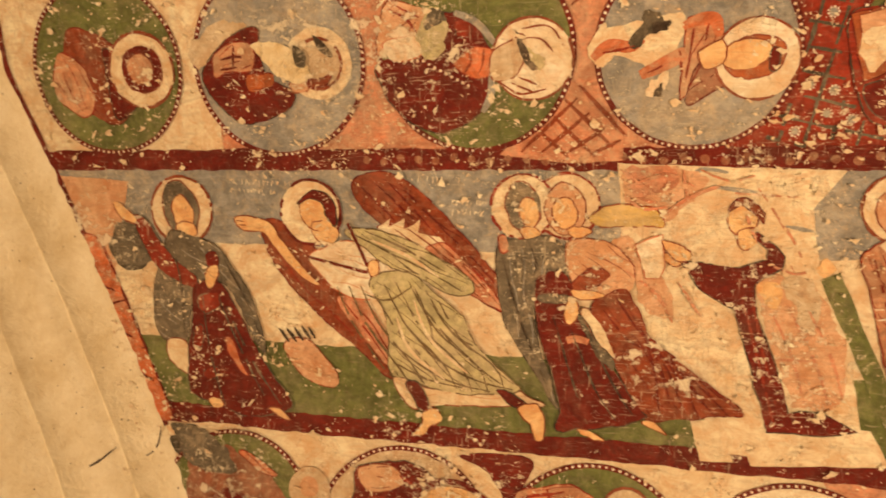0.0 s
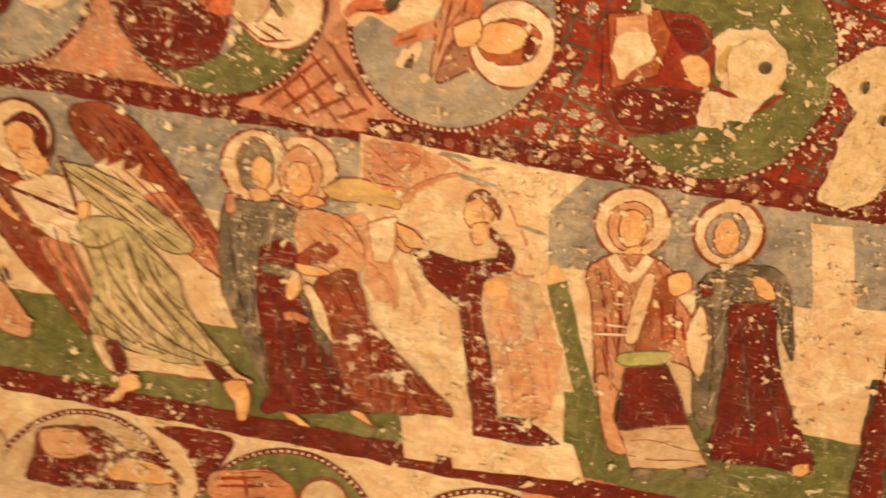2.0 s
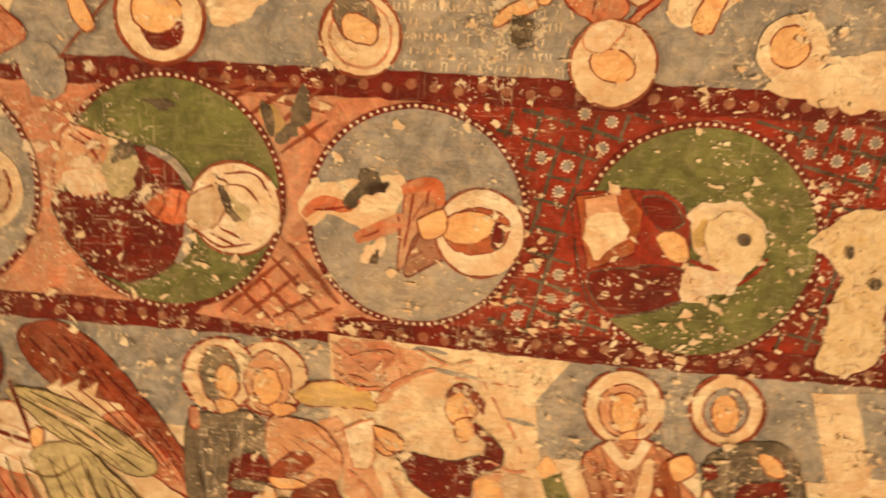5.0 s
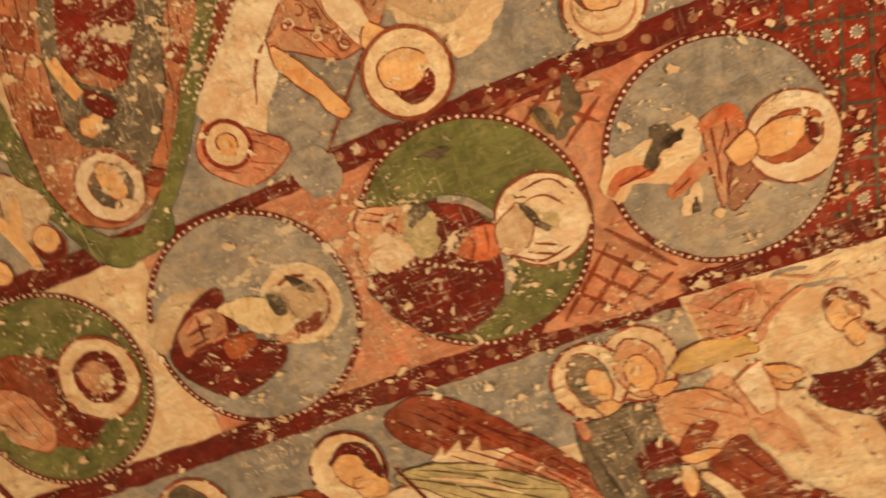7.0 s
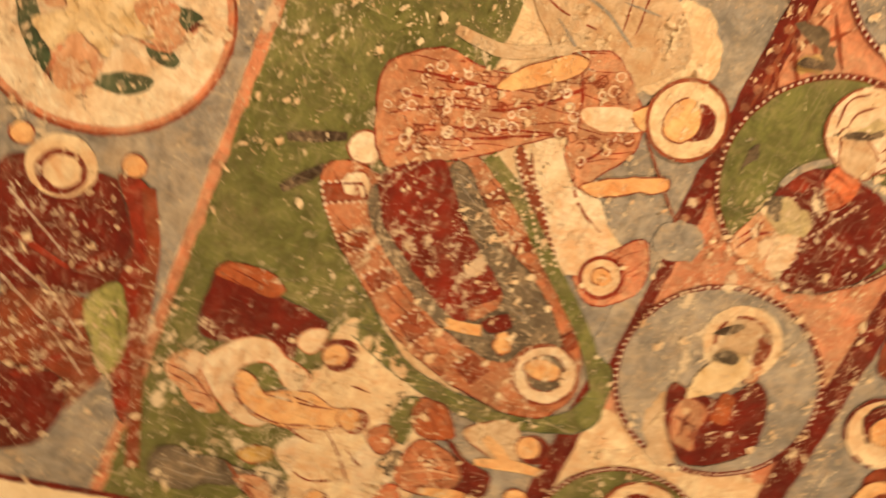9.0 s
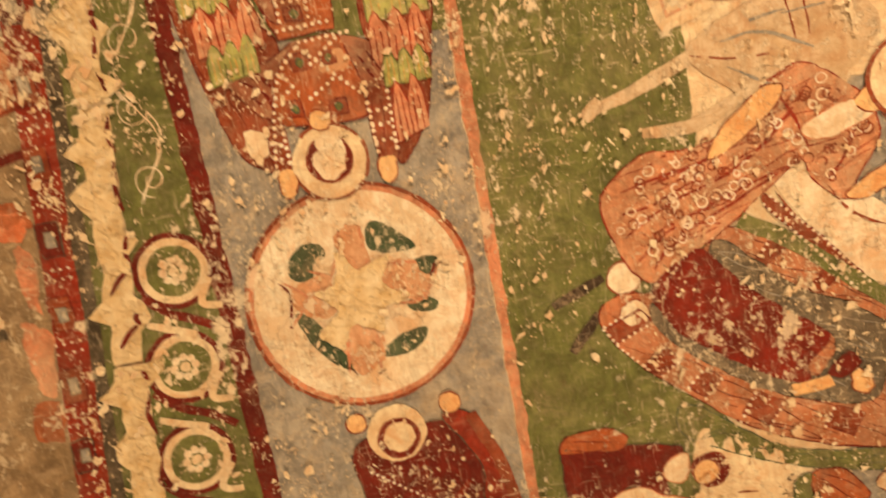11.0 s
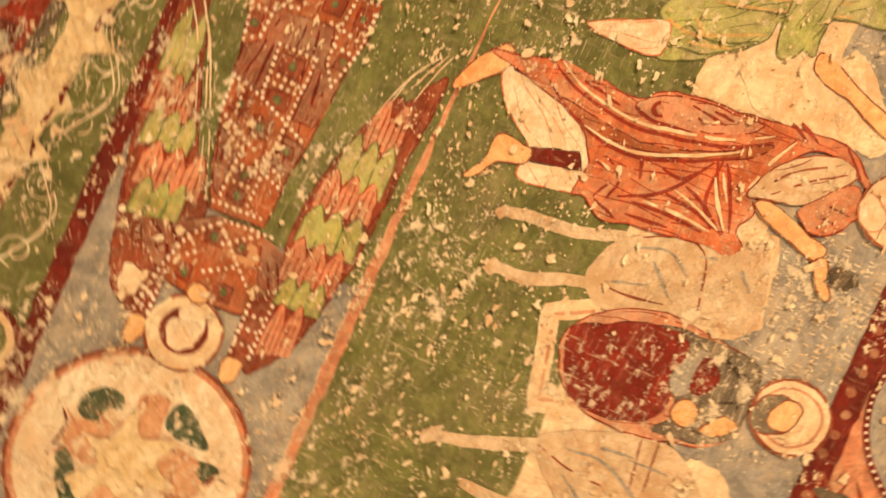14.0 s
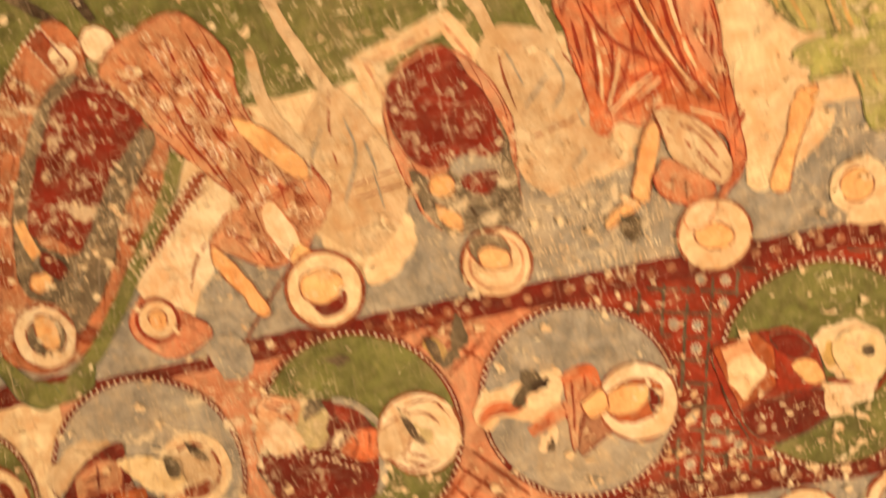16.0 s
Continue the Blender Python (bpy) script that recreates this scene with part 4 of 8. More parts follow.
field("hand", "skin", [(0.124, 0.525), (0.18, 0.527), (0.21, 0.537), (0.173, 0.55), (0.133, 0.545)], 23.6, it)
field("hand", "skin", [(0.109, 0.566), (0.136, 0.552), (0.146, 0.579), (0.131, 0.616), (0.11, 0.611)], 24, it)
field("scroll", "white", [(0.287, 0.4), (0.353, 0.374), (0.36, 0.454), (0.35, 0.489), (0.313, 0.488)], 24, it, soft=False)
field("hand", "skin", [(0.353, 0.389), (0.399, 0.4), (0.426, 0.416), (0.419, 0.437), (0.38, 0.435)], 25, it)
stroke("sash_end", "salmon", [(0.113, 0.663), (0.138, 0.656), (0.171, 0.663)], 0.0180, 25.4, it)
strokes("folds", "black", [[(0.123, 0.629), (0.186, 0.777), (0.247, 0.87)], [(0.077, 0.601), (0.125, 0.751), (0.174, 0.884)], [(0.167, 0.627), (0.23, 0.759), (0.291, 0.852)], [(-0.064, 0.437), (-0.015, 0.605), (0.074, 0.816)], [(0.013, 0.404), (0.029, 0.464), (0.015, 0.542)]], 0.0050, 26, it)
field("foot", "skin", [(0.145, 0.905), (0.174, 0.899), (0.217, 0.922), (0.19, 0.922)], 25, it)
field("foot", "skin", [(0.313, 0.865), (0.341, 0.862), (0.378, 0.889), (0.349, 0.884)], 25, it)
strokes("worn_lines", "salmon", [[(0.262, 0.25), (0.36, 0.22), (0.429, 0.249)], [(0.362, 0.314), (0.43, 0.27), (0.51, 0.241)], [(0.247, 0.206), (0.333, 0.271)], [(0.442, 0.206), (0.51, 0.234), (0.569, 0.22)], [(0.267, 0.472), (0.34, 0.528), (0.384, 0.6)], [(0.31, 0.5), (0.369, 0.557)], [(0.395, 0.496), (0.453, 0.582)], [(0.553, 0.319), (0.582, 0.389)], [(0.291, 0.279), (0.334, 0.293)], [(0.401, 0.206), (0.41, 0.278)], [(0.256, 0.272), (0.306, 0.308), (0.362, 0.3)]], 0.0080, 24, it)
field("worn_stain", "salmon", [(0.262, 0.206), (0.359, 0.199), (0.388, 0.249), (0.291, 0.279)], 6.8, it)
field("worn_stain", "pink", [(0.222, 0.398), (0.279, 0.389), (0.367, 0.498), (0.384, 0.585), (0.327, 0.573), (0.282, 0.501)], 7.4, it)

it = thing("painted_figure", "painted servant in dark red hanging garment before pale house", "painted figure", "figures of the south side")
disc("head", "skin", 0.545, 0.331, 0.034, 9, it, 0.046, -10)
field("hair", "brown", [(0.513, 0.309), (0.528, 0.284), (0.563, 0.281), (0.592, 0.312), (0.594, 0.342), (0.577, 0.32), (0.544, 0.299)], 10, it)
field("neck", "skin", [(0.533, 0.363), (0.574, 0.353), (0.58, 0.391), (0.547, 0.405)], 10, it)
field("dress", "maroon", [(0.397, 0.437), (0.442, 0.443), (0.541, 0.455), (0.603, 0.431), (0.607, 0.408), (0.572, 0.375), (0.58, 0.36), (0.621, 0.392), (0.648, 0.423), (0.643, 0.452), (0.602, 0.478), (0.583, 0.498), (0.588, 0.578), (0.622, 0.657), (0.652, 0.749), (0.671, 0.813), (0.75, 0.809), (0.828, 0.85), (0.746, 0.866), (0.619, 0.868), (0.595, 0.774), (0.557, 0.64), (0.53, 0.561), (0.456, 0.518)], 11, it, soft=False)
field("hand", "skin", [(0.343, 0.428), (0.386, 0.418), (0.417, 0.438), (0.382, 0.452)], 11, it)
strokes("dress_lights", "red", [[(0.55, 0.529), (0.588, 0.663), (0.636, 0.851)], [(0.569, 0.505), (0.597, 0.633), (0.645, 0.821)], [(0.461, 0.475), (0.546, 0.488)]], 0.0060, 12, it)

it = thing("painted_figure", "faded pale pink robed form beside the red garment", "painted figure", "figures of the south side")
field("worn_robe", "pink", [(0.589, 0.501), (0.64, 0.474), (0.727, 0.512), (0.788, 0.626), (0.799, 0.735), (0.776, 0.796), (0.695, 0.804), (0.66, 0.748), (0.618, 0.629)], 9, it)
field("worn_hand", "skin", [(0.593, 0.508), (0.621, 0.486), (0.646, 0.512), (0.632, 0.55), (0.608, 0.547)], 10, it)
field("worn_sleeve", "ash", [(0.641, 0.485), (0.701, 0.475), (0.734, 0.552), (0.71, 0.612), (0.673, 0.549)], 10, it)
field("worn_hand", "skin", [(0.714, 0.448), (0.746, 0.423), (0.773, 0.448), (0.741, 0.47)], 10, it)
strokes("folds", "salmon", [[(0.628, 0.571), (0.673, 0.675), (0.707, 0.795)], [(0.658, 0.545), (0.72, 0.666), (0.76, 0.785)], [(0.708, 0.557), (0.759, 0.659), (0.791, 0.765)], [(0.622, 0.447), (0.679, 0.465), (0.729, 0.442)], [(0.633, 0.683), (0.715, 0.681)]], 0.0070, 11, it)

it = thing("painted_figure", "haloed man painted in pink tunic with dark red skirt", "painted figure", "figures of the south side")
disc("halo", "cream", 0.9, 0.298, 0.088, 9, it, 0.080)
hoop("halo_line", "brown", 0.9, 0.298, 0.085, 0.0075, 10, it)
disc("hood", "pink", 0.898, 0.304, 0.052, 10.6, it, 0.060)
disc("head", "skin", 0.904, 0.31, 0.032, 12, it, 0.045, -10)
field("neck", "skin", [(0.893, 0.359), (0.931, 0.35), (0.933, 0.382), (0.909, 0.392)], 12.6, it)
field("tunic", "blush", [(0.821, 0.419), (0.871, 0.376), (0.955, 0.369), (1.011, 0.393), (1.028, 0.444), (1.069, 0.491), (1.11, 0.566), (1.114, 0.623), (1.064, 0.605), (0.975, 0.622), (0.948, 0.696), (0.896, 0.703), (0.861, 0.584), (0.838, 0.492)], 13, it)
field("panel", "rust", [(0.971, 0.454), (1.009, 0.407), (1.044, 0.551), (0.984, 0.598), (0.96, 0.583)], 14, it)
stroke("collar", "white", [(0.867, 0.38), (0.918, 0.425), (0.955, 0.37)], 0.0229, 16, it)
field("stole", "cream", [(0.951, 0.417), (0.975, 0.426), (0.963, 0.569), (0.929, 0.561)], 15, it)
field("sleeve", "cream", [(1.074, 0.49), (1.098, 0.466), (1.125, 0.563), (1.115, 0.631), (1.077, 0.572)], 15, it)
field("belt", "leaf", [(0.93, 0.608), (1.034, 0.583), (1.034, 0.611), (0.942, 0.633)], 17, it)
field("skirt", "maroon", [(0.943, 0.639), (1.04, 0.614), (1.076, 0.669), (1.112, 0.739), (1.047, 0.764), (0.95, 0.784), (0.947, 0.707)], 18, it, soft=False)
field("hem", "ash", [(0.956, 0.787), (1.111, 0.745), (1.171, 0.832), (1.058, 0.865), (0.997, 0.872)], 19, it, soft=False)
field("leg", "pink", [(0.889, 0.665), (0.935, 0.698), (0.941, 0.764), (0.981, 0.839), (0.937, 0.837), (0.903, 0.744)], 20, it)
field("hand", "skin", [(1.001, 0.408), (1.043, 0.387), (1.059, 0.425), (1.022, 0.448)], 21, it)
field("shoe", "slate", [(1.008, 0.87), (1.058, 0.868), (1.049, 0.892), (1.006, 0.892)], 20, it)
field("shoe", "slate", [(1.123, 0.847), (1.173, 0.842), (1.164, 0.866), (1.132, 0.867)], 20, it)
strokes("folds", "red", [[(0.846, 0.422), (0.878, 0.526), (0.91, 0.673)], [(0.896, 0.44), (0.914, 0.52), (0.923, 0.629)], [(1.05, 0.495), (1.08, 0.585)], [(0.883, 0.594), (0.922, 0.698)], [(0.996, 0.45), (1.018, 0.556)]], 0.0064, 22, it)
strokes("folds", "pearl", [[(0.84, 0.492), (0.917, 0.491)], [(0.849, 0.545), (0.934, 0.541)], [(0.859, 0.571), (0.94, 0.559)]], 0.0052, 23, it)

it = thing("painted_figure", "haloed woman painted in grey cloak and dark red dress", "painted figure", "figures of the south side")
disc("halo", "cream", 1.118, 0.286, 0.080, 9, it)
hoop("halo_line", "brown", 1.118, 0.286, 0.078, 0.0080, 10, it)
disc("hood", "grey", 1.116, 0.289, 0.048, 11, it, 0.052)
disc("head", "skin", 1.116, 0.294, 0.030, 12, it, 0.042, -10)
field("cloak", "slate", [(1.084, 0.489), (1.079, 0.408), (1.111, 0.375), (1.183, 0.349), (1.249, 0.354), (1.29, 0.424), (1.317, 0.555), (1.286, 0.506), (1.252, 0.438), (1.2, 0.434), (1.153, 0.456), (1.165, 0.583), (1.168, 0.727), (1.127, 0.735), (1.097, 0.596)], 13, it)
field("dress", "maroon", [(1.153, 0.456), (1.201, 0.438), (1.252, 0.438), (1.285, 0.561), (1.33, 0.661), (1.411, 0.798), (1.285, 0.809), (1.179, 0.817), (1.169, 0.72), (1.17, 0.582)], 14, it)
field("cuff", "maroon", [(1.074, 0.409), (1.102, 0.407), (1.112, 0.432), (1.086, 0.442)], 14, it)
field("hand", "skin", [(1.193, 0.374), (1.227, 0.379), (1.249, 0.411), (1.223, 0.42), (1.201, 0.402)], 15, it)
strokes("folds", "black", [[(1.103, 0.431), (1.137, 0.561), (1.149, 0.71)], [(1.264, 0.375), (1.291, 0.465), (1.306, 0.53)], [(1.179, 0.458), (1.225, 0.627), (1.269, 0.796)], [(1.223, 0.45), (1.275, 0.617), (1.345, 0.788)], [(1.12, 0.387), (1.156, 0.408), (1.198, 0.36)]], 0.0050, 16, it)
field("foot", "skin", [(1.361, 0.802), (1.39, 0.783), (1.402, 0.803), (1.377, 0.818)], 17, it)

it = thing("painted_medallion", "painted medallion with green ground and pale halo, beaded rim", "medallion", "crown medallions")
roundel(it, "green", -1.262, -0.095, 0.250, 9)
field("robe", "brown", [(-1.38, -0.211), (-1.28, -0.197), (-1.21, -0.137), (-1.21, -0.055), (-1.17, 0.003), (-1.24, 0.069), (-1.34, 0.03), (-1.4, -0.074)], 13, it)
field("robe_fold", "maroon", [(-1.26, -0.152), (-1.19, -0.105), (-1.21, -0.048), (-1.16, 0.005), (-1.24, 0.055), (-1.26, -0.043)], 14, it)
field("garment", "blush", [(-1.42, -0.144), (-1.34, -0.1), (-1.31, 0.007), (-1.36, 0.046), (-1.45, -0.023)], 15, it)
disc("halo", "cream", -1.139, -0.087, 0.109, 16, it)
hoop("halo_line", "brown", -1.139, -0.087, 0.109, 0.0080, 17, it)
disc("hair", "maroon", -1.135, -0.088, 0.069, 18, it)
disc("head", "blush", -1.141, -0.090, 0.045, 19, it)

it = thing("painted_medallion", "painted medallion with grey ground, a broken hole in the plaster", "medallion", "crown medallions")
roundel(it, "grey", -0.702, -0.094, 0.258, 9)
field("worn_ground", "ash", [(-0.978, -0.13), (-0.894, -0.208), (-0.777, -0.195), (-0.86, -0.125), (-0.948, -0.084)], 12, it)
field("robe", "maroon", [(-0.938, -0.071), (-0.888, -0.133), (-0.812, -0.184), (-0.749, -0.191), (-0.75, -0.122), (-0.728, -0.057), (-0.655, -0.007), (-0.684, 0.042), (-0.779, 0.074), (-0.838, 0.069), (-0.896, 0.019), (-0.932, -0.028)], 13, it)
field("garment", "blush", [(-0.892, -0.123), (-0.826, -0.152), (-0.769, -0.142), (-0.779, -0.075), (-0.856, -0.072), (-0.902, -0.063)], 14, it)
field("garment", "rust", [(-0.796, -0.059), (-0.717, -0.066), (-0.725, -0.027), (-0.79, -0.017)], 14, it)
strokes("folds", "maroon", [[(-0.876, -0.108), (-0.826, -0.115), (-0.776, -0.108)], [(-0.88, -0.079), (-0.823, -0.085)], [(-0.829, -0.145), (-0.84, -0.075)]], 0.0080, 15, it)
disc("halo", "cream", -0.576, -0.087, 0.099, 13.4, it)
disc("worn_halo", "ash", -0.570, -0.086, 0.066, 14.2, it, 0.06, 0, "", 0.012)
hoop("halo_line", "brown", -0.576, -0.087, 0.069, 0.0080, 15, it)
field("hair", "black", [(-0.585, -0.164), (-0.559, -0.148), (-0.531, -0.114), (-0.539, -0.102), (-0.572, -0.123)], 15.6, it)
field("hair", "brown", [(-0.607, -0.044), (-0.569, -0.047), (-0.535, -0.058), (-0.558, -0.029), (-0.599, -0.026)], 15.6, it)
field("neck", "pink", [(-0.67, -0.033), (-0.633, -0.051), (-0.607, -0.022), (-0.65, -0.006)], 16, it)

it = thing("painted_medallion", "painted medallion with green ground, red robe and white halo", "medallion", "crown medallions")
roundel(it, "green", -0.135, -0.104, 0.260, 9)
field("robe", "maroon", [(-0.402, -0.082), (-0.335, -0.097), (-0.28, -0.094), (-0.233, -0.189), (-0.186, -0.208), (-0.128, -0.18), (-0.095, -0.119), (-0.076, -0.086), (-0.086, -0.022), (-0.107, 0.042), (-0.161, 0.085), (-0.237, 0.108), (-0.312, 0.08), (-0.376, 0.019), (-0.404, -0.041)], 13, it)
field("garment", "pink", [(-0.36, -0.239), (-0.288, -0.226), (-0.256, -0.209), (-0.285, -0.151), (-0.339, -0.126), (-0.401, -0.103), (-0.388, -0.182)], 13.6, it)
strokes("garment_lines", "red", [[(-0.362, -0.222), (-0.314, -0.194), (-0.286, -0.158)], [(-0.375, -0.199), (-0.338, -0.167), (-0.313, -0.139)], [(-0.389, -0.169), (-0.355, -0.138)], [(-0.343, -0.23), (-0.279, -0.196)]], 0.0080, 14.6, it)
field("book", "white", [(-0.38, -0.136), (-0.294, -0.153), (-0.273, -0.106), (-0.311, -0.087), (-0.366, -0.09)], 15, it)
field("worn_patch", "olive", [(-0.261, -0.208), (-0.211, -0.213), (-0.198, -0.164), (-0.225, -0.102), (-0.265, -0.09), (-0.289, -0.124)], 16, it)
field("worn_spot", "stain", [(-0.253, -0.209), (-0.211, -0.212), (-0.199, -0.185), (-0.238, -0.174), (-0.261, -0.164)], 17, it)
field("neck", "orange", [(-0.187, -0.077), (-0.137, -0.112), (-0.097, -0.113), (-0.07, -0.085), (-0.075, -0.046), (-0.123, -0.033), (-0.171, -0.052)], 18, it)
strokes("neck_lines", "brown", [[(-0.145, -0.108), (-0.141, -0.079), (-0.158, -0.05)], [(-0.105, -0.109), (-0.111, -0.07), (-0.128, -0.037)]], 0.0070, 19, it)
beads("pearls", "pearl", [(-0.353, -0.086), (-0.27, -0.084), (-0.224, -0.057), (-0.143, -0.012)], 0.0085, 0.0130, 19, it)
field("robe_patch", "red", [(-0.18, -0.186), (-0.142, -0.177), (-0.146, -0.146), (-0.182, -0.139)], 14, it)
stroke("stole", "grey", [(-0.18, -0.206), (-0.122, -0.177), (-0.068, -0.111)], 0.0190, 18.6, it, 0.3)
stroke("stole", "grey", [(-0.086, -0.046), (-0.09, 0.004), (-0.114, 0.054)], 0.0190, 18.6, it, 0.3)
disc("halo", "white", 0.020, -0.080, 0.105, 19, it)
hoop("halo_line", "brown", 0.020, -0.080, 0.105, 0.0063, 20, it)
field("beard", "ash", [(-0.087, -0.093), (-0.036, -0.128), (-0.001, -0.141), (0.002, -0.089), (-0.029, -0.032), (-0.083, -0.032)], 21, it)
strokes("halo_lines", "brown", [[(-0.003, -0.155), (0.064, -0.16), (0.102, -0.109)], [(-0.073, -0.029), (-0.015, 0.008), (0.057, -0.003)], [(-0.036, -0.02), (0.025, 0.006)], [(-0.004, -0.131), (0.041, -0.13), (0.075, -0.093)], [(-0.015, -0.034), (0.031, -0.014)]], 0.0058, 21.6, it)
field("worn_patch", "olive", [(0.007, -0.112), (0.051, -0.077), (0.039, -0.049), (0.01, -0.065)], 22, it)
field("dark_loss", "black", [(-0.013, -0.15), (0.007, -0.104), (0.035, -0.053), (0.015, -0.054), (-0.013, -0.099)], 22.6, it)
field("dark_loss", "stain", [(-0.186, -0.314), (-0.124, -0.307), (-0.114, -0.29), (-0.157, -0.288)], 14, it)

it = thing("painted_medallion", "painted medallion with grey ground, orange robe and pale halo", "medallion", "crown medallions")
roundel(it, "grey", 0.421, -0.087, 0.239, 9)
field("worn_loss", "cream", [(0.16, -0.087), (0.194, -0.147), (0.277, -0.153), (0.345, -0.175), (0.394, -0.166), (0.37, -0.079), (0.323, -0.042), (0.243, -0.078), (0.186, -0.056)], 13, it)
field("robe", "blush", [(0.401, -0.164), (0.462, -0.159), (0.483, -0.119), (0.475, -0.071), (0.438, -0.058), (0.411, -0.002), (0.386, 0.035), (0.388, -0.035), (0.394, -0.084)], 13.6, it)
field("sleeve", "plum", [(0.435, -0.056), (0.502, -0.025), (0.467, 0.015), (0.403, 0.044), (0.408, -0.003)], 14, it)
stroke("robe_trim", "orange", [(0.172, -0.074), (0.214, -0.107), (0.262, -0.1), (0.295, -0.118)], 0.0300, 14.6, it, 0.4)
stroke("robe_trim", "orange", [(0.29, -0.03), (0.364, -0.065), (0.399, -0.085)], 0.0360, 14.6, it, 0.4)
stroke("robe_trim", "orange", [(0.388, -0.143), (0.426, -0.159), (0.464, -0.155), (0.473, -0.117)], 0.0300, 15.2, it, 0.4)
strokes("folds", "red", [[(0.415, -0.14), (0.41, -0.091), (0.4, -0.018)], [(0.448, -0.149), (0.442, -0.107)], [(0.196, -0.088), (0.235, -0.093), (0.275, -0.102)], [(0.306, -0.035), (0.378, -0.07)], [(0.383, -0.088), (0.387, -0.035)]], 0.0060, 16, it)
field("dark_loss", "stain", [(0.295, -0.181), (0.329, -0.181), (0.353, -0.15), (0.314, -0.135), (0.28, -0.092), (0.258, -0.112), (0.283, -0.147)], 16, it)
field("dark_loss", "black", [(0.324, -0.162), (0.357, -0.164), (0.348, -0.142), (0.324, -0.142)], 16.6, it)
field("worn_loss", "white", [(0.316, -0.016), (0.359, -0.038), (0.353, -0.001), (0.321, 0.024), (0.307, 0.015)], 16, it)
field("dark_loss", "black", [(0.331, 0.001), (0.349, -0.011), (0.338, 0.021), (0.323, 0.022)], 16.6, it)
disc("halo", "white", 0.563, -0.062, 0.097, 18, it)
hoop("halo_line", "brown", 0.563, -0.062, 0.097, 0.0060, 19, it)
disc("hair", "rust", 0.556, -0.066, 0.072, 20, it, 0.052, -8)
disc("head", "skin", 0.536, -0.074, 0.060, 21, it, 0.036, -12)
field("hair", "maroon", [(0.595, -0.085), (0.615, -0.081), (0.614, -0.049), (0.602, -0.028), (0.589, -0.04)], 21.6, it)
field("neck", "skin", [(0.428, -0.083), (0.48, -0.109), (0.487, -0.061), (0.443, -0.041)], 22, it)

it = thing("painted_medallion", "painted medallion with bright green ground and dark red robe", "medallion", "crown medallions")
roundel(it, "green", 1.019, -0.072, 0.249, 9)
field("robe", "red", [(0.764, -0.066), (0.763, -0.155), (0.844, -0.176), (0.928, -0.178), (0.983, -0.151), (1.003, -0.093), (1.006, -0.031), (1.026, 0.027), (0.985, 0.062), (0.856, 0.102), (0.799, 0.059)], 13, it)
field("robe_fold", "maroon", [(0.794, 0.016), (0.893, -0.013), (0.991, -0.016), (1.014, 0.03), (0.978, 0.061), (0.861, 0.095)], 13.8, it)
field("robe_fold", "maroon", [(0.901, -0.164), (0.957, -0.157), (0.989, -0.115), (0.948, -0.094), (0.911, -0.123)], 13.8, it)
field("book_border", "rust", [(0.759, -0.152), (0.869, -0.18), (0.9, -0.133), (0.889, -0.041), (0.797, -0)], 14.6, it, soft=False)
field("book", "pink", [(0.777, -0.148), (0.843, -0.169), (0.875, -0.07), (0.807, -0.023)], 15.4, it, soft=False)
field("worn_patch", "cream", [(0.788, -0.109), (0.855, -0.126), (0.871, -0.077), (0.807, -0.032)], 16, it)
field("worn_halo", "white", [(0.987, 0.045), (0.999, -0.007), (1.024, -0.042), (0.994, -0.129), (1.023, -0.159), (1.087, -0.164), (1.142, -0.13), (1.159, -0.072), (1.138, -0.023), (1.087, 0.026), (1.043, 0.045)], 16, it)
field("neck", "skin", [(0.934, -0.081), (0.95, -0.094), (0.988, -0.088), (1.005, -0.039), (0.978, -0.03), (0.951, -0.049)], 17, it)
field("worn_patch", "cream", [(1, -0.118), (1.041, -0.157), (1.104, -0.146), (1.143, -0.112), (1.142, -0.068), (1.092, -0.051), (1.027, -0.043)], 17, it)
field("worn_spot", "gold", [(1.007, -0.1), (1.039, -0.116), (1.038, -0.082), (1.015, -0.069)], 18, it)
stroke("halo_line", "red", [(1.008, -0.035), (1.063, -0.023), (1.107, -0.049)], 0.0130, 19, it, 0.5)
stroke("halo_line", "red", [(1.108, 0.011), (1.143, -0.018), (1.165, -0.052)], 0.0090, 19, it, 0.5)
disc("dark_loss", "black", 1.108, -0.091, 0.015, 20, it)

it = thing("lower_medallion", "worn painted medallion of the lower row with green ground", "medallion", "lower medallions")
roundel(it, "green", -0.860, 1.250, 0.255, 9)
field("worn_robe", "plum", [(-1.006, 1.04), (-0.894, 1.038), (-0.786, 1.088), (-0.696, 1.159), (-0.714, 1.226), (-0.958, 1.259), (-1.023, 1.135)], 13, it)
field("worn_stain", "slate", [(-1.089, 0.982), (-0.973, 0.997), (-0.892, 1.052), (-0.857, 1.114), (-0.959, 1.118), (-1.039, 1.086)], 14, it)
field("worn_robe", "maroon", [(-0.931, 1.186), (-0.85, 1.166), (-0.817, 1.207), (-0.907, 1.222)], 14.6, it)
field("sleeve", "orange", [(-0.851, 1.053), (-0.818, 1.051), (-0.756, 1.085), (-0.724, 1.11), (-0.772, 1.106)], 15, it)
disc("worn_halo", "ash", -0.618, 1.139, 0.064, 14, it)
disc("worn_head", "pink", -0.619, 1.132, 0.030, 15, it)

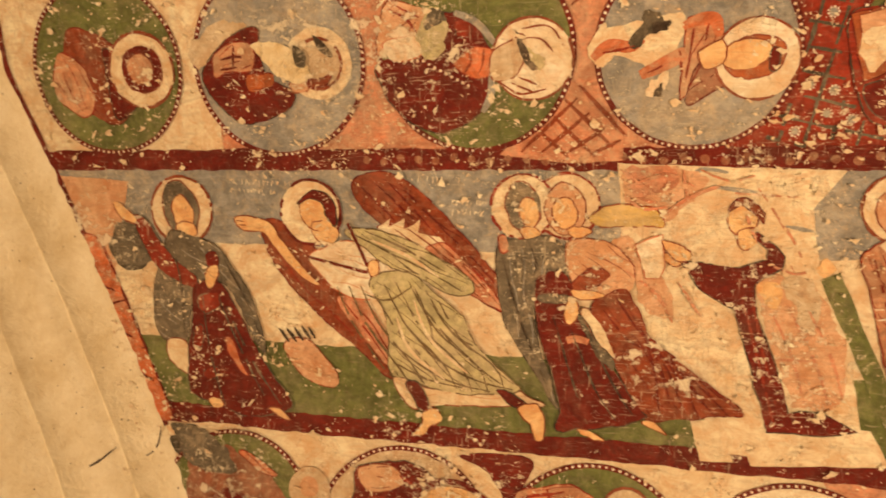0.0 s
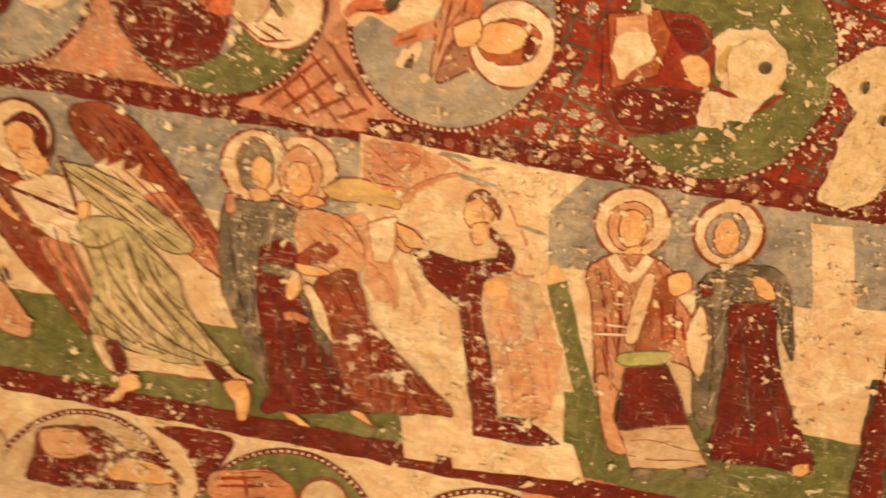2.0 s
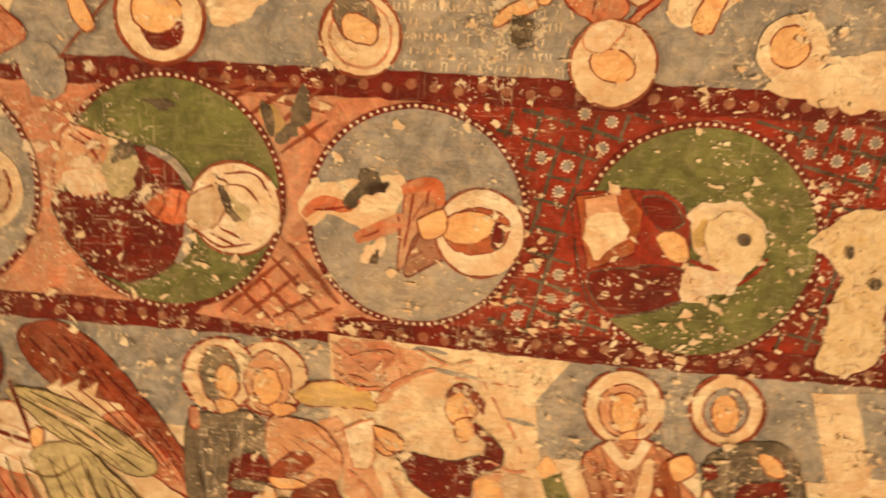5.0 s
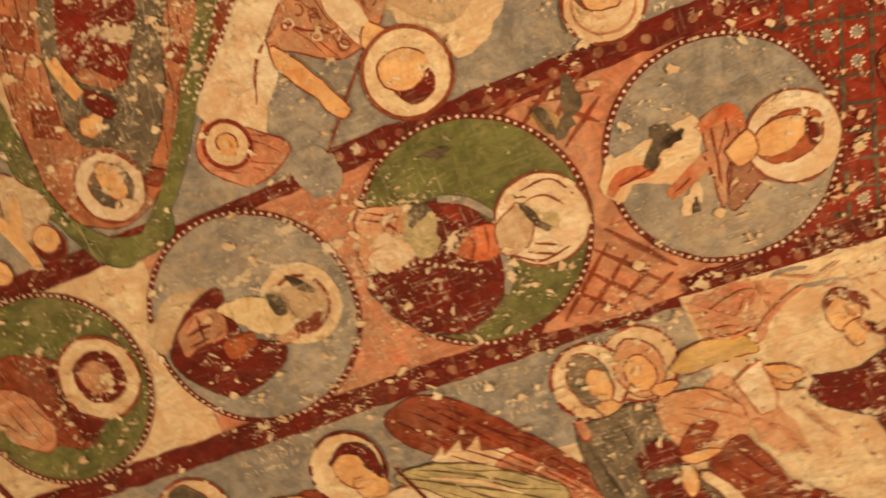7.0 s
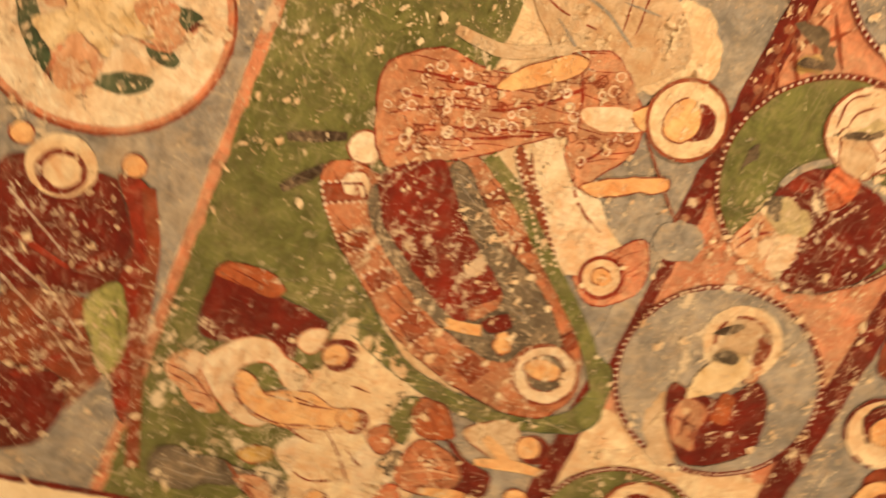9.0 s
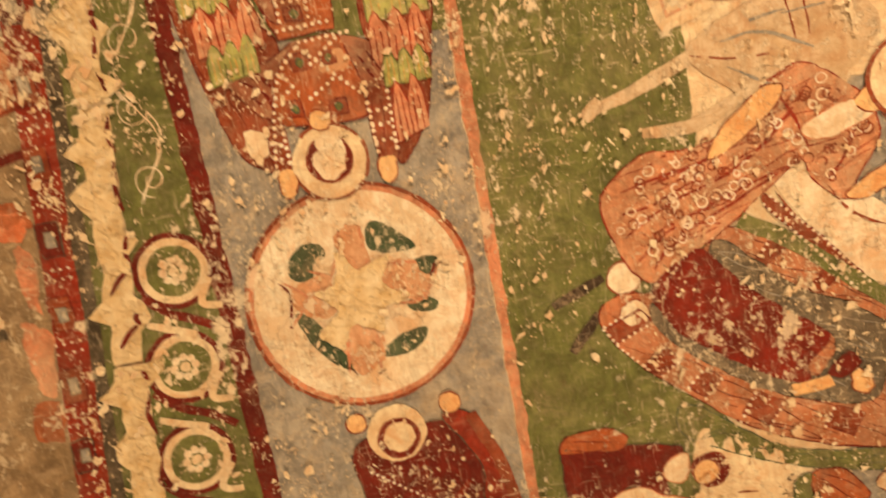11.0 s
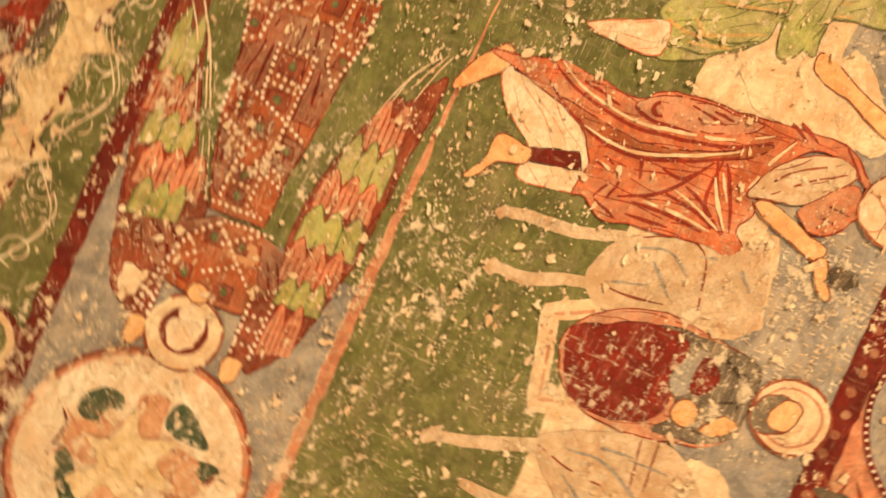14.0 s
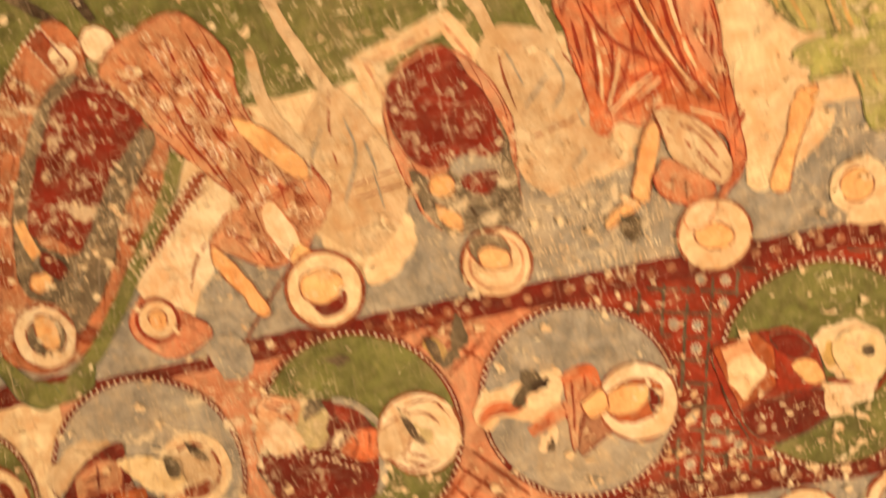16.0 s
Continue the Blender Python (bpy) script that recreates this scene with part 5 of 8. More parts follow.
it = thing("lower_medallion", "painted medallion of the lower row with grey ground and pale robe", "medallion", "lower medallions")
roundel(it, "ash", -0.330, 1.250, 0.255, 9)
field("robe", "maroon", [(-0.477, 1.066), (-0.41, 1.042), (-0.317, 1.033), (-0.238, 1.071), (-0.176, 1.156), (-0.462, 1.195), (-0.48, 1.13)], 13, it)
field("garment", "pink", [(-0.47, 1.068), (-0.375, 1.047), (-0.333, 1.095), (-0.432, 1.127)], 14, it)
field("hand", "skin", [(-0.282, 1.13), (-0.22, 1.09), (-0.12, 1.099), (-0.097, 1.13), (-0.247, 1.15)], 15, it)
stroke("hair", "maroon", [(-0.254, 1.077), (-0.158, 1.079), (-0.081, 1.128)], 0.0160, 15.6, it, 0.4)
strokes("folds", "red", [[(-0.434, 1.14), (-0.315, 1.14), (-0.213, 1.158)], [(-0.356, 1.067), (-0.285, 1.105)]], 0.0070, 15, it)

it = thing("lower_medallion", "painted medallion of the lower row with green ground and pale robe", "medallion", "lower medallions")
roundel(it, "green", 0.200, 1.250, 0.255, 9)
field("robe", "blush", [(-0.011, 1.088), (0.054, 1.064), (0.131, 1.05), (0.199, 1.084), (0.191, 1.118), (0.014, 1.15)], 13, it)
strokes("folds", "red", [[(0.001, 1.098), (0.117, 1.071)], [(0.011, 1.115), (0.134, 1.09)], [(0.07, 1.066), (0.091, 1.124)]], 0.0080, 14, it)
disc("halo", "ash", 0.282, 1.106, 0.062, 15, it)
hoop("halo_line", "brown", 0.282, 1.106, 0.062, 0.0070, 16, it)

it = thing("lower_medallion", "painted medallion of the lower row with pale ground", "medallion", "lower medallions")
roundel(it, "white", 0.700, 1.250, 0.255, 9)

field("wedge", "maroon", [(-0.175, 1), (0.023, 0.991), (0.001, 1.083), (-0.028, 1.148), (-0.056, 1.09), (-0.101, 1.037)], 5, BANDS)
field("worn_ground", "salmon", [(0.763, 0.938), (0.986, 0.924), (1.031, 1.002), (0.804, 1.034)], 2, BANDS)

it = thing("painted_figure", "reclining mother painted in dark red and grey on a patterned bed", "painted figure", "figures of the north side")
field("bed_border", "green", [(-0.938, -1.07), (-0.855, -1.05), (-1, -0.824), (-1.02, -0.595), (-0.961, -0.41), (-0.83, -0.375), (-0.769, -0.403), (-0.802, -0.34), (-0.953, -0.319), (-1.03, -0.433), (-1.08, -0.624), (-1.04, -0.851)], 9, it)
field("bed", "clay", [(-0.628, -1.236), (-0.577, -1.237), (-0.546, -1.188), (-0.545, -1.093), (-0.438, -0.937), (-0.421, -0.907), (-0.436, -0.845), (-0.484, -0.766), (-0.551, -0.684), (-0.62, -0.601), (-0.716, -0.496), (-0.807, -0.431), (-0.901, -0.407), (-0.99, -0.454), (-1.02, -0.555), (-1.01, -0.691), (-0.974, -0.823), (-0.912, -0.942), (-0.833, -1.043), (-0.755, -1.136), (-0.681, -1.203)], 10, it)
field("bed_band", "brown", [(-0.625, -1.231), (-0.589, -1.144), (-0.626, -1.112), (-0.667, -1.207)], 11, it, soft=False)
field("bed_band", "brown", [(-0.737, -1.148), (-0.697, -1.09), (-0.733, -1.054), (-0.77, -1.108)], 11, it, soft=False)
field("bed_band", "brown", [(-0.81, -1.049), (-0.766, -0.999), (-0.796, -0.962), (-0.843, -1.012)], 11, it, soft=False)
field("bed_band", "brown", [(-0.893, -0.929), (-0.84, -0.879), (-0.879, -0.826), (-0.936, -0.866)], 11, it, soft=False)
field("bed_band", "brown", [(-0.95, -0.733), (-0.9, -0.705), (-0.924, -0.642), (-0.986, -0.671)], 11, it, soft=False)
field("bed_band", "brown", [(-0.514, -0.856), (-0.457, -0.813), (-0.487, -0.781), (-0.532, -0.832)], 11, it, soft=False)
field("bed_band", "brown", [(-0.604, -0.744), (-0.544, -0.7), (-0.571, -0.674), (-0.621, -0.717)], 11, it, soft=False)
field("bed_band", "brown", [(-0.77, -0.515), (-0.731, -0.489), (-0.768, -0.46), (-0.8, -0.481)], 11, it, soft=False)
beads("pearls", "pearl", [(-0.621, -1.233), (-0.584, -1.144)], 0.0085, 0.0120, 12, it)
beads("pearls", "pearl", [(-0.668, -1.207), (-0.628, -1.115)], 0.0085, 0.0120, 12, it)
beads("pearls", "pearl", [(-0.737, -1.148), (-0.693, -1.089)], 0.0085, 0.0120, 12, it)
beads("pearls", "pearl", [(-0.771, -1.106), (-0.729, -1.053)], 0.0085, 0.0120, 12, it)
beads("pearls", "pearl", [(-0.81, -1.049), (-0.761, -0.999)], 0.0085, 0.0120, 12, it)
beads("pearls", "pearl", [(-0.846, -1.01), (-0.793, -0.961)], 0.0085, 0.0120, 12, it)
beads("pearls", "pearl", [(-0.919, -0.932), (-0.833, -0.88)], 0.0085, 0.0120, 12, it)
beads("pearls", "pearl", [(-0.94, -0.863), (-0.876, -0.822)], 0.0085, 0.0120, 12, it)
beads("pearls", "pearl", [(-0.628, -1.236), (-0.68, -1.202), (-0.759, -1.13)], 0.0085, 0.0120, 12, it)
beads("pearls", "pearl", [(-0.954, -0.733), (-0.893, -0.704)], 0.0085, 0.0120, 12, it)
beads("pearls", "pearl", [(-0.514, -0.856), (-0.456, -0.81)], 0.0085, 0.0120, 12, it)
beads("pearls", "pearl", [(-0.533, -0.831), (-0.486, -0.778)], 0.0085, 0.0120, 12, it)
field("cloak", "slate", [(-0.62, -1.116), (-0.578, -1.104), (-0.666, -1.045), (-0.731, -0.96), (-0.79, -0.861), (-0.82, -0.77), (-0.807, -0.725), (-0.726, -0.693), (-0.657, -0.779), (-0.578, -0.871), (-0.482, -0.956), (-0.447, -0.931), (-0.522, -0.842), (-0.6, -0.751), (-0.65, -0.641), (-0.743, -0.532), (-0.813, -0.492), (-0.814, -0.574), (-0.875, -0.603), (-0.898, -0.661), (-0.88, -0.745), (-0.844, -0.858), (-0.763, -0.981), (-0.685, -1.073)], 12.6, it)
field("dress", "crimson", [(-0.547, -1.108), (-0.519, -1.079), (-0.462, -0.987), (-0.516, -0.932), (-0.59, -0.863), (-0.657, -0.779), (-0.709, -0.709), (-0.743, -0.717), (-0.784, -0.76), (-0.832, -0.761), (-0.819, -0.823), (-0.768, -0.91), (-0.714, -0.988), (-0.658, -1.059), (-0.597, -1.094)], 13.4, it)
field("pearl_strip", "brown", [(-0.379, -0.824), (-0.362, -0.809), (-0.474, -0.703), (-0.608, -0.597), (-0.621, -0.627), (-0.493, -0.728)], 13, it)
beads("pearls", "pearl", [(-0.379, -0.824), (-0.493, -0.728), (-0.621, -0.627)], 0.0085, 0.0120, 14, it)
beads("pearls", "pearl", [(-0.362, -0.808), (-0.474, -0.703), (-0.608, -0.597)], 0.0085, 0.0120, 14, it)
field("cloth", "white", [(-0.344, -0.793), (-0.306, -0.741), (-0.39, -0.661), (-0.4, -0.582), (-0.513, -0.507), (-0.6, -0.593)], 9.6, it)
stroke("border", "green", [(-0.407, -0.883), (-0.475, -0.772), (-0.591, -0.632), (-0.732, -0.46), (-0.856, -0.356)], 0.0384, 14, it)
disc("halo", "white", -0.875, -0.502, 0.085, 15, it)
hoop("halo_line", "brown", -0.875, -0.502, 0.085, 0.0078, 16, it)
disc("hood", "slate", -0.871, -0.504, 0.053, 17, it)
disc("head", "skin", -0.866, -0.514, 0.031, 18, it, 0.050, -10)
field("hand", "skin", [(-0.855, -0.664), (-0.801, -0.657), (-0.842, -0.619), (-0.872, -0.633)], 19, it)
field("cuff", "maroon", [(-0.806, -0.717), (-0.761, -0.669), (-0.788, -0.64), (-0.829, -0.683)], 20, it)
stroke("hand", "skin", [(-0.848, -0.803), (-0.842, -0.754), (-0.829, -0.71)], 0.0304, 21, it)

it = thing("painted_figure", "painted man in patterned pink tunic reaching out with both arms", "painted figure", "figures of the north side")
stroke("leg", "black", [(-0.551, -1.35), (-0.497, -1.22)], 0.0280, 9, it, 0.3)
stroke("leg", "black", [(-0.674, -1.32), (-0.585, -1.24)], 0.0289, 9, it, 0.3)
disc("knee", "white", -0.506, -1.170, 0.042, 10, it)
disc("knee", "white", -0.599, -1.154, 0.035, 11, it)
field("tunic", "blush", [(-0.373, -1.193), (-0.299, -1.197), (-0.218, -1.096), (-0.22, -0.981), (-0.191, -0.886), (-0.096, -0.79), (-0.069, -0.708), (-0.114, -0.636), (-0.187, -0.575), (-0.266, -0.564), (-0.338, -0.613), (-0.393, -0.641), (-0.339, -0.71), (-0.291, -0.739), (-0.406, -0.893), (-0.493, -1.031), (-0.528, -1.105), (-0.462, -1.162)], 12, it)
WOVEN = [(-0.366, -1.183), (-0.233, -1.085), (-0.23, -0.973), (-0.112, -0.778), (-0.095, -0.678), (-0.225, -0.579), (-0.351, -0.656), (-0.283, -0.763), (-0.502, -1.091)]
strokes("tunic_pattern", "red", [[(-0.408, -1.154), (-0.342, -1.039), (-0.296, -0.907), (-0.227, -0.789)], [(-0.41, -1.089), (-0.355, -0.931), (-0.296, -0.77)], [(-0.47, -1.128), (-0.401, -1.03), (-0.409, -0.925)], [(-0.29, -1.077), (-0.259, -0.968), (-0.193, -0.816)], [(-0.283, -0.866), (-0.192, -0.765), (-0.115, -0.705)], [(-0.415, -1.004), (-0.35, -0.867), (-0.29, -0.749)], [(-0.107, -0.782), (-0.176, -0.743), (-0.256, -0.714)], [(-0.313, -0.722), (-0.321, -0.662), (-0.231, -0.61)], [(-0.351, -1.162), (-0.337, -1.076), (-0.296, -0.975)], [(-0.297, -1.152), (-0.269, -1.027), (-0.254, -0.939)], [(-0.496, -1.094), (-0.446, -1.048), (-0.429, -0.977)]], 0.0072, 13.6, it)
ringlets("tunic_weave", "pearl", WOVEN, 14.4, it)
ringlets("tunic_weave", "brown", WOVEN, 15, it)
field("arm", "skin", [(-0.249, -0.941), (-0.189, -0.903), (-0.113, -0.81), (-0.109, -0.757), (-0.162, -0.788), (-0.237, -0.891)], 17, it)
field("arm", "skin", [(-0.379, -0.642), (-0.32, -0.555), (-0.282, -0.459), (-0.313, -0.452), (-0.352, -0.528), (-0.395, -0.603)], 18, it)
field("collar", "white", [(-0.21, -0.723), (-0.167, -0.625), (-0.203, -0.574), (-0.247, -0.685)], 19, it)
field("neck", "skin", [(-0.168, -0.61), (-0.129, -0.55), (-0.166, -0.519), (-0.201, -0.579)], 20, it)
disc("halo", "cream", -0.135, -0.483, 0.097, 21, it)
hoop("halo_line", "brown", -0.135, -0.483, 0.097, 0.0097, 22, it)
disc("hair", "maroon", -0.129, -0.457, 0.044, 23, it)
disc("head", "skin", -0.141, -0.495, 0.055, 24, it, 0.044, 0)

it = thing("painted_crib", "painted child's crib with salmon cover and ringed pale disc", "painted object")
field("cover", "salmon", [(-0.597, -0.558), (-0.517, -0.507), (-0.443, -0.434), (-0.524, -0.386), (-0.588, -0.395), (-0.652, -0.478)], 9, it)
disc("halo", "cream", -0.575, -0.489, 0.054, 10, it)
hoop("halo_line", "red", -0.575, -0.489, 0.054, 0.0104, 11, it)
disc("head", "skin", -0.575, -0.489, 0.025, 12, it)
field("star", "grey", [(-0.417, -0.425), (-0.367, -0.388), (-0.36, -0.325), (-0.415, -0.294), (-0.461, -0.33), (-0.462, -0.385)], 13, it)
strokes("ray_work", "brown", [[(-0.352, -0.796), (-0.484, -0.712), (-0.611, -0.608)], [(-0.354, -0.68), (-0.426, -0.632), (-0.47, -0.544)], [(-0.209, -0.555), (-0.299, -0.463), (-0.37, -0.386)]], 0.0069, 14, it)

it = thing("painted_bathing", "painted bathing group in dark red, pale and ochre shapes", "painted figure", "figures of the north side")
field("ground", "cream", [(-0.924, -1.027), (-0.965, -0.95), (-1.037, -0.799), (-1.108, -0.858), (-1.211, -0.845), (-1.312, -0.87), (-1.419, -0.839), (-1.524, -0.865), (-1.583, -0.847), (-1.583, -0.987), (-1.449, -1.012), (-1.312, -1.024), (-1.262, -1.103), (-1.167, -1.077), (-1.072, -1.051), (-1.002, -1.06)], 9, it)
field("gown", "maroon", [(-1.062, -1.389), (-0.977, -1.391), (-0.928, -1.382), (-0.936, -1.289), (-0.943, -1.192), (-0.952, -1.124), (-0.963, -1.085), (-1.007, -1.09), (-1.049, -1.13), (-1.087, -1.131), (-1.087, -1.187), (-1.053, -1.222), (-1.09, -1.278), (-1.106, -1.359)], 10, it)
field("mantle", "rust", [(-0.936, -1.389), (-0.894, -1.368), (-0.885, -1.317), (-0.888, -1.256), (-0.915, -1.217), (-0.95, -1.235), (-0.946, -1.298)], 10.6, it)
field("collar", "white", [(-1.04, -1.138), (-0.996, -1.121), (-0.986, -1.078), (-1.03, -1.073), (-1.061, -1.103)], 11, it)
disc("hair", "maroon", -1.036, -1.02, 0.047, 11.6, it)
disc("head", "skin", -1.04, -1.031, 0.036, 12.4, it, 0.030, 30)
field("shawl", "pink", [(-1.215, -1.425), (-1.153, -1.392), (-1.16, -1.33), (-1.224, -1.314), (-1.292, -1.257), (-1.313, -1.307), (-1.271, -1.361)], 10, it)
strokes("shawl_lines", "brown", [[(-1.205, -1.417), (-1.222, -1.342), (-1.283, -1.273)], [(-1.177, -1.402), (-1.198, -1.333)], [(-1.258, -1.339), (-1.258, -1.278)], [(-1.293, -1.335), (-1.29, -1.269)], [(-1.225, -1.406), (-1.243, -1.346)]], 0.0060, 11, it)
field("tunic", "white", [(-1.184, -1.34), (-1.104, -1.3), (-1.06, -1.218), (-1.091, -1.137), (-1.121, -1.067), (-1.185, -1.098), (-1.121, -1.183), (-1.158, -1.24), (-1.218, -1.246), (-1.264, -1.198), (-1.279, -1.122), (-1.311, -1.172), (-1.279, -1.252)], 11, it)
field("child", "skin", [(-1.205, -1.249), (-1.169, -1.242), (-1.171, -1.202), (-1.206, -1.167), (-1.175, -1.104), (-1.165, -1.044), (-1.183, -0.983), (-1.177, -0.915), (-1.236, -0.951), (-1.27, -1.016), (-1.284, -1.074), (-1.281, -1.157), (-1.254, -1.211)], 12, it)
strokes("child_lines", "brown", [[(-1.201, -1.248), (-1.257, -1.202), (-1.277, -1.094), (-1.235, -0.952)], [(-1.209, -1.165), (-1.203, -1.072), (-1.19, -0.979)], [(-1.262, -1.103), (-1.297, -1.033), (-1.303, -0.996)], [(-1.19, -1.112), (-1.193, -1.028)]], 0.0065, 13, it)
disc("hair", "brown", -1.202, -0.91, 0.036, 12, it)
disc("head", "skin", -1.202, -0.927, 0.032, 13, it)
field("cloak", "slate", [(-1.532, -1.362), (-1.454, -1.373), (-1.431, -1.325), (-1.441, -1.259), (-1.434, -1.184), (-1.497, -1.148), (-1.52, -1.218), (-1.556, -1.278)], 10, it)
field("cloak", "slate", [(-1.442, -1.196), (-1.442, -1.132), (-1.434, -1.054), (-1.463, -1.001), (-1.526, -0.994), (-1.559, -1.018), (-1.528, -1.069), (-1.504, -1.131)], 10, it)
field("tunic", "pink", [(-1.474, -1.15), (-1.45, -1.095), (-1.479, -1.043), (-1.535, -1.04), (-1.52, -1.09)], 11, it)
strokes("tunic_lines", "brown", [[(-1.434, -1.184), (-1.492, -1.113), (-1.559, -1.018)], [(-1.559, -1.018), (-1.511, -0.96), (-1.502, -0.913)], [(-1.473, -1.148), (-1.489, -1.074)]], 0.0080, 12, it)
disc("hair", "maroon", -1.475, -0.915, 0.040, 11, it, 0.030, 20)
disc("head", "skin", -1.47, -0.928, 0.034, 12, it, 0.026, 20)
field("bowl", "gold", [(-1.407, -1.167), (-1.367, -1.141), (-1.355, -1.091), (-1.389, -1.08), (-1.42, -1.128)], 10, it)
field("rock", "orange", [(-1.454, -0.763), (-1.398, -0.777), (-1.341, -0.743), (-1.398, -0.685), (-1.476, -0.638), (-1.505, -0.69)], 10, it)
field("rock", "clay", [(-1.571, -0.836), (-1.507, -0.839), (-1.452, -0.792), (-1.5, -0.734), (-1.558, -0.735)], 10, it)
field("rock", "clay", [(-1.233, -0.87), (-1.18, -0.829), (-1.215, -0.785), (-1.272, -0.806)], 10, it)
field("rock", "slate", [(-1.302, -0.801), (-1.247, -0.777), (-1.263, -0.739), (-1.322, -0.756)], 10, it)
field("mantle", "clay", [(-1.305, -0.752), (-1.194, -0.731), (-1.192, -0.64), (-1.253, -0.576), (-1.324, -0.607), (-1.349, -0.702)], 11, it)
strokes("mantle_lines", "pink", [[(-1.302, -0.733), (-1.264, -0.665), (-1.247, -0.583)], [(-1.224, -0.729), (-1.269, -0.672), (-1.314, -0.614)], [(-1.33, -0.696), (-1.277, -0.638)], [(-1.197, -0.691), (-1.244, -0.623)]], 0.0070, 12.4, it)
field("mantle", "rust", [(-1.148, -0.77), (-1.078, -0.771), (-1.071, -0.704), (-1.143, -0.645), (-1.18, -0.712)], 10.4, it)
field("gown", "maroon", [(-1.156, -0.664), (-1.193, -0.583), (-1.206, -0.508), (-1.263, -0.496), (-1.316, -0.536), (-1.324, -0.597), (-1.243, -0.577)], 11.6, it)
field("stone", "ash", [(-1.123, -0.627), (-1.054, -0.568), (-1.046, -0.495), (-1.148, -0.459), (-1.159, -0.531)], 10, it)
stroke("arm", "skin", [(-1.189, -0.563), (-1.159, -0.474), (-1.142, -0.387)], 0.0330, 12, it, 0.4)
stroke("arm", "skin", [(-1.107, -0.568), (-1.128, -0.525), (-1.157, -0.472)], 0.0330, 12.6, it, 0.4)
stroke("arm", "skin", [(-1.333, -0.661), (-1.312, -0.596), (-1.296, -0.546)], 0.0300, 12.6, it, 0.4)
disc("hair", "maroon", -1.088, -0.433, 0.042, 12, it)
disc("head", "skin", -1.088, -0.449, 0.034, 13, it)
field("shawl", "blush", [(-1.408, -0.682), (-1.336, -0.599), (-1.316, -0.459), (-1.371, -0.46), (-1.486, -0.613)], 10, it)
strokes("shawl_lines", "red", [[(-1.421, -0.655), (-1.373, -0.574), (-1.353, -0.472)], [(-1.371, -0.632), (-1.437, -0.569)], [(-1.335, -0.561), (-1.394, -0.502)], [(-1.464, -0.636), (-1.42, -0.561)]], 0.0060, 11, it)
field("sheep", "slate", [(-1.349, -0.491), (-1.294, -0.455), (-1.269, -0.411), (-1.334, -0.384), (-1.384, -0.447)], 10.6, it)
disc("head", "skin", -1.244, -0.413, 0.032, 11, it)
field("bush", "green", [(-1.157, -0.826), (-1.085, -0.811), (-1.085, -0.767), (-1.155, -0.765), (-1.216, -0.761), (-1.204, -0.805)], 10, it)
strokes("loose_lines", "brown", [[(-1.257, -0.972), (-1.318, -0.91), (-1.389, -0.858)], [(-1.395, -1.026), (-1.417, -0.963), (-1.382, -0.879)], [(-1.109, -0.961), (-1.112, -0.908)], [(-1.291, -0.9), (-1.333, -0.839)]], 0.0060, 10.6, it)

it = thing("painted_disc", "large painted pale disc with a worn green and cream cross", "medallion")
disc("ground", "white", -0.430, -1.805, 0.265, 9, it)
hoop("rim", "salmon", -0.430, -1.805, 0.262, 0.014, 10, it)
hoop("rim_line", "brown", -0.430, -1.805, 0.272, 0.0085, 10.6, it)
field("leaf", "sea", [(-0.313, -1.959), (-0.282, -1.923), (-0.287, -1.88), (-0.317, -1.872), (-0.332, -1.902), (-0.365, -1.914), (-0.357, -1.958)], 11, it)
field("leaf", "sea", [(-0.28, -1.771), (-0.256, -1.75), (-0.273, -1.712), (-0.33, -1.657), (-0.341, -1.684), (-0.329, -1.759)], 11, it)
field("leaf", "sea", [(-0.376, -1.679), (-0.365, -1.647), (-0.372, -1.611), (-0.405, -1.622), (-0.416, -1.667)], 11, it)
field("leaf", "sea", [(-0.466, -1.699), (-0.461, -1.663), (-0.476, -1.626), (-0.5, -1.638), (-0.493, -1.69)], 11, it)
field("leaf", "sea", [(-0.581, -1.786), (-0.547, -1.735), (-0.536, -1.667), (-0.564, -1.672), (-0.591, -1.714), (-0.593, -1.764)], 11, it)
field("leaf", "sea", [(-0.442, -1.97), (-0.457, -1.932), (-0.512, -1.898), (-0.579, -1.84), (-0.609, -1.851), (-0.587, -1.898), (-0.516, -1.947)], 11, it)
field("worn_cross_arm", "pink", [(-0.264, -1.835), (-0.263, -1.782), (-0.373, -1.771), (-0.386, -1.79), (-0.373, -1.841)], 12, it)
field("worn_cross_arm", "pink", [(-0.375, -1.76), (-0.363, -1.688), (-0.396, -1.652), (-0.415, -1.627), (-0.47, -1.643), (-0.458, -1.705), (-0.447, -1.759)], 12, it)
field("worn_cross_arm", "pink", [(-0.366, -1.939), (-0.367, -1.87), (-0.452, -1.872), (-0.449, -1.941), (-0.402, -1.974)], 12, it)
field("worn_cross_arm", "pink", [(-0.497, -1.867), (-0.515, -1.785), (-0.59, -1.778), (-0.622, -1.833), (-0.578, -1.868)], 12, it)
strokes("cross_drawing", "salmon", [[(-0.264, -1.831), (-0.373, -1.841)], [(-0.265, -1.782), (-0.372, -1.777)], [(-0.361, -1.979), (-0.41, -1.934), (-0.47, -1.987)], [(-0.365, -1.738), (-0.373, -1.662)], [(-0.38, -1.873), (-0.315, -1.844)], [(-0.454, -1.761), (-0.466, -1.664), (-0.383, -1.607)], [(-0.507, -1.855), (-0.611, -1.871)], [(-0.522, -1.787), (-0.624, -1.794)], [(-0.342, -1.921), (-0.367, -1.87)], [(-0.451, -1.914), (-0.497, -1.867)]], 0.0080, 13, it)
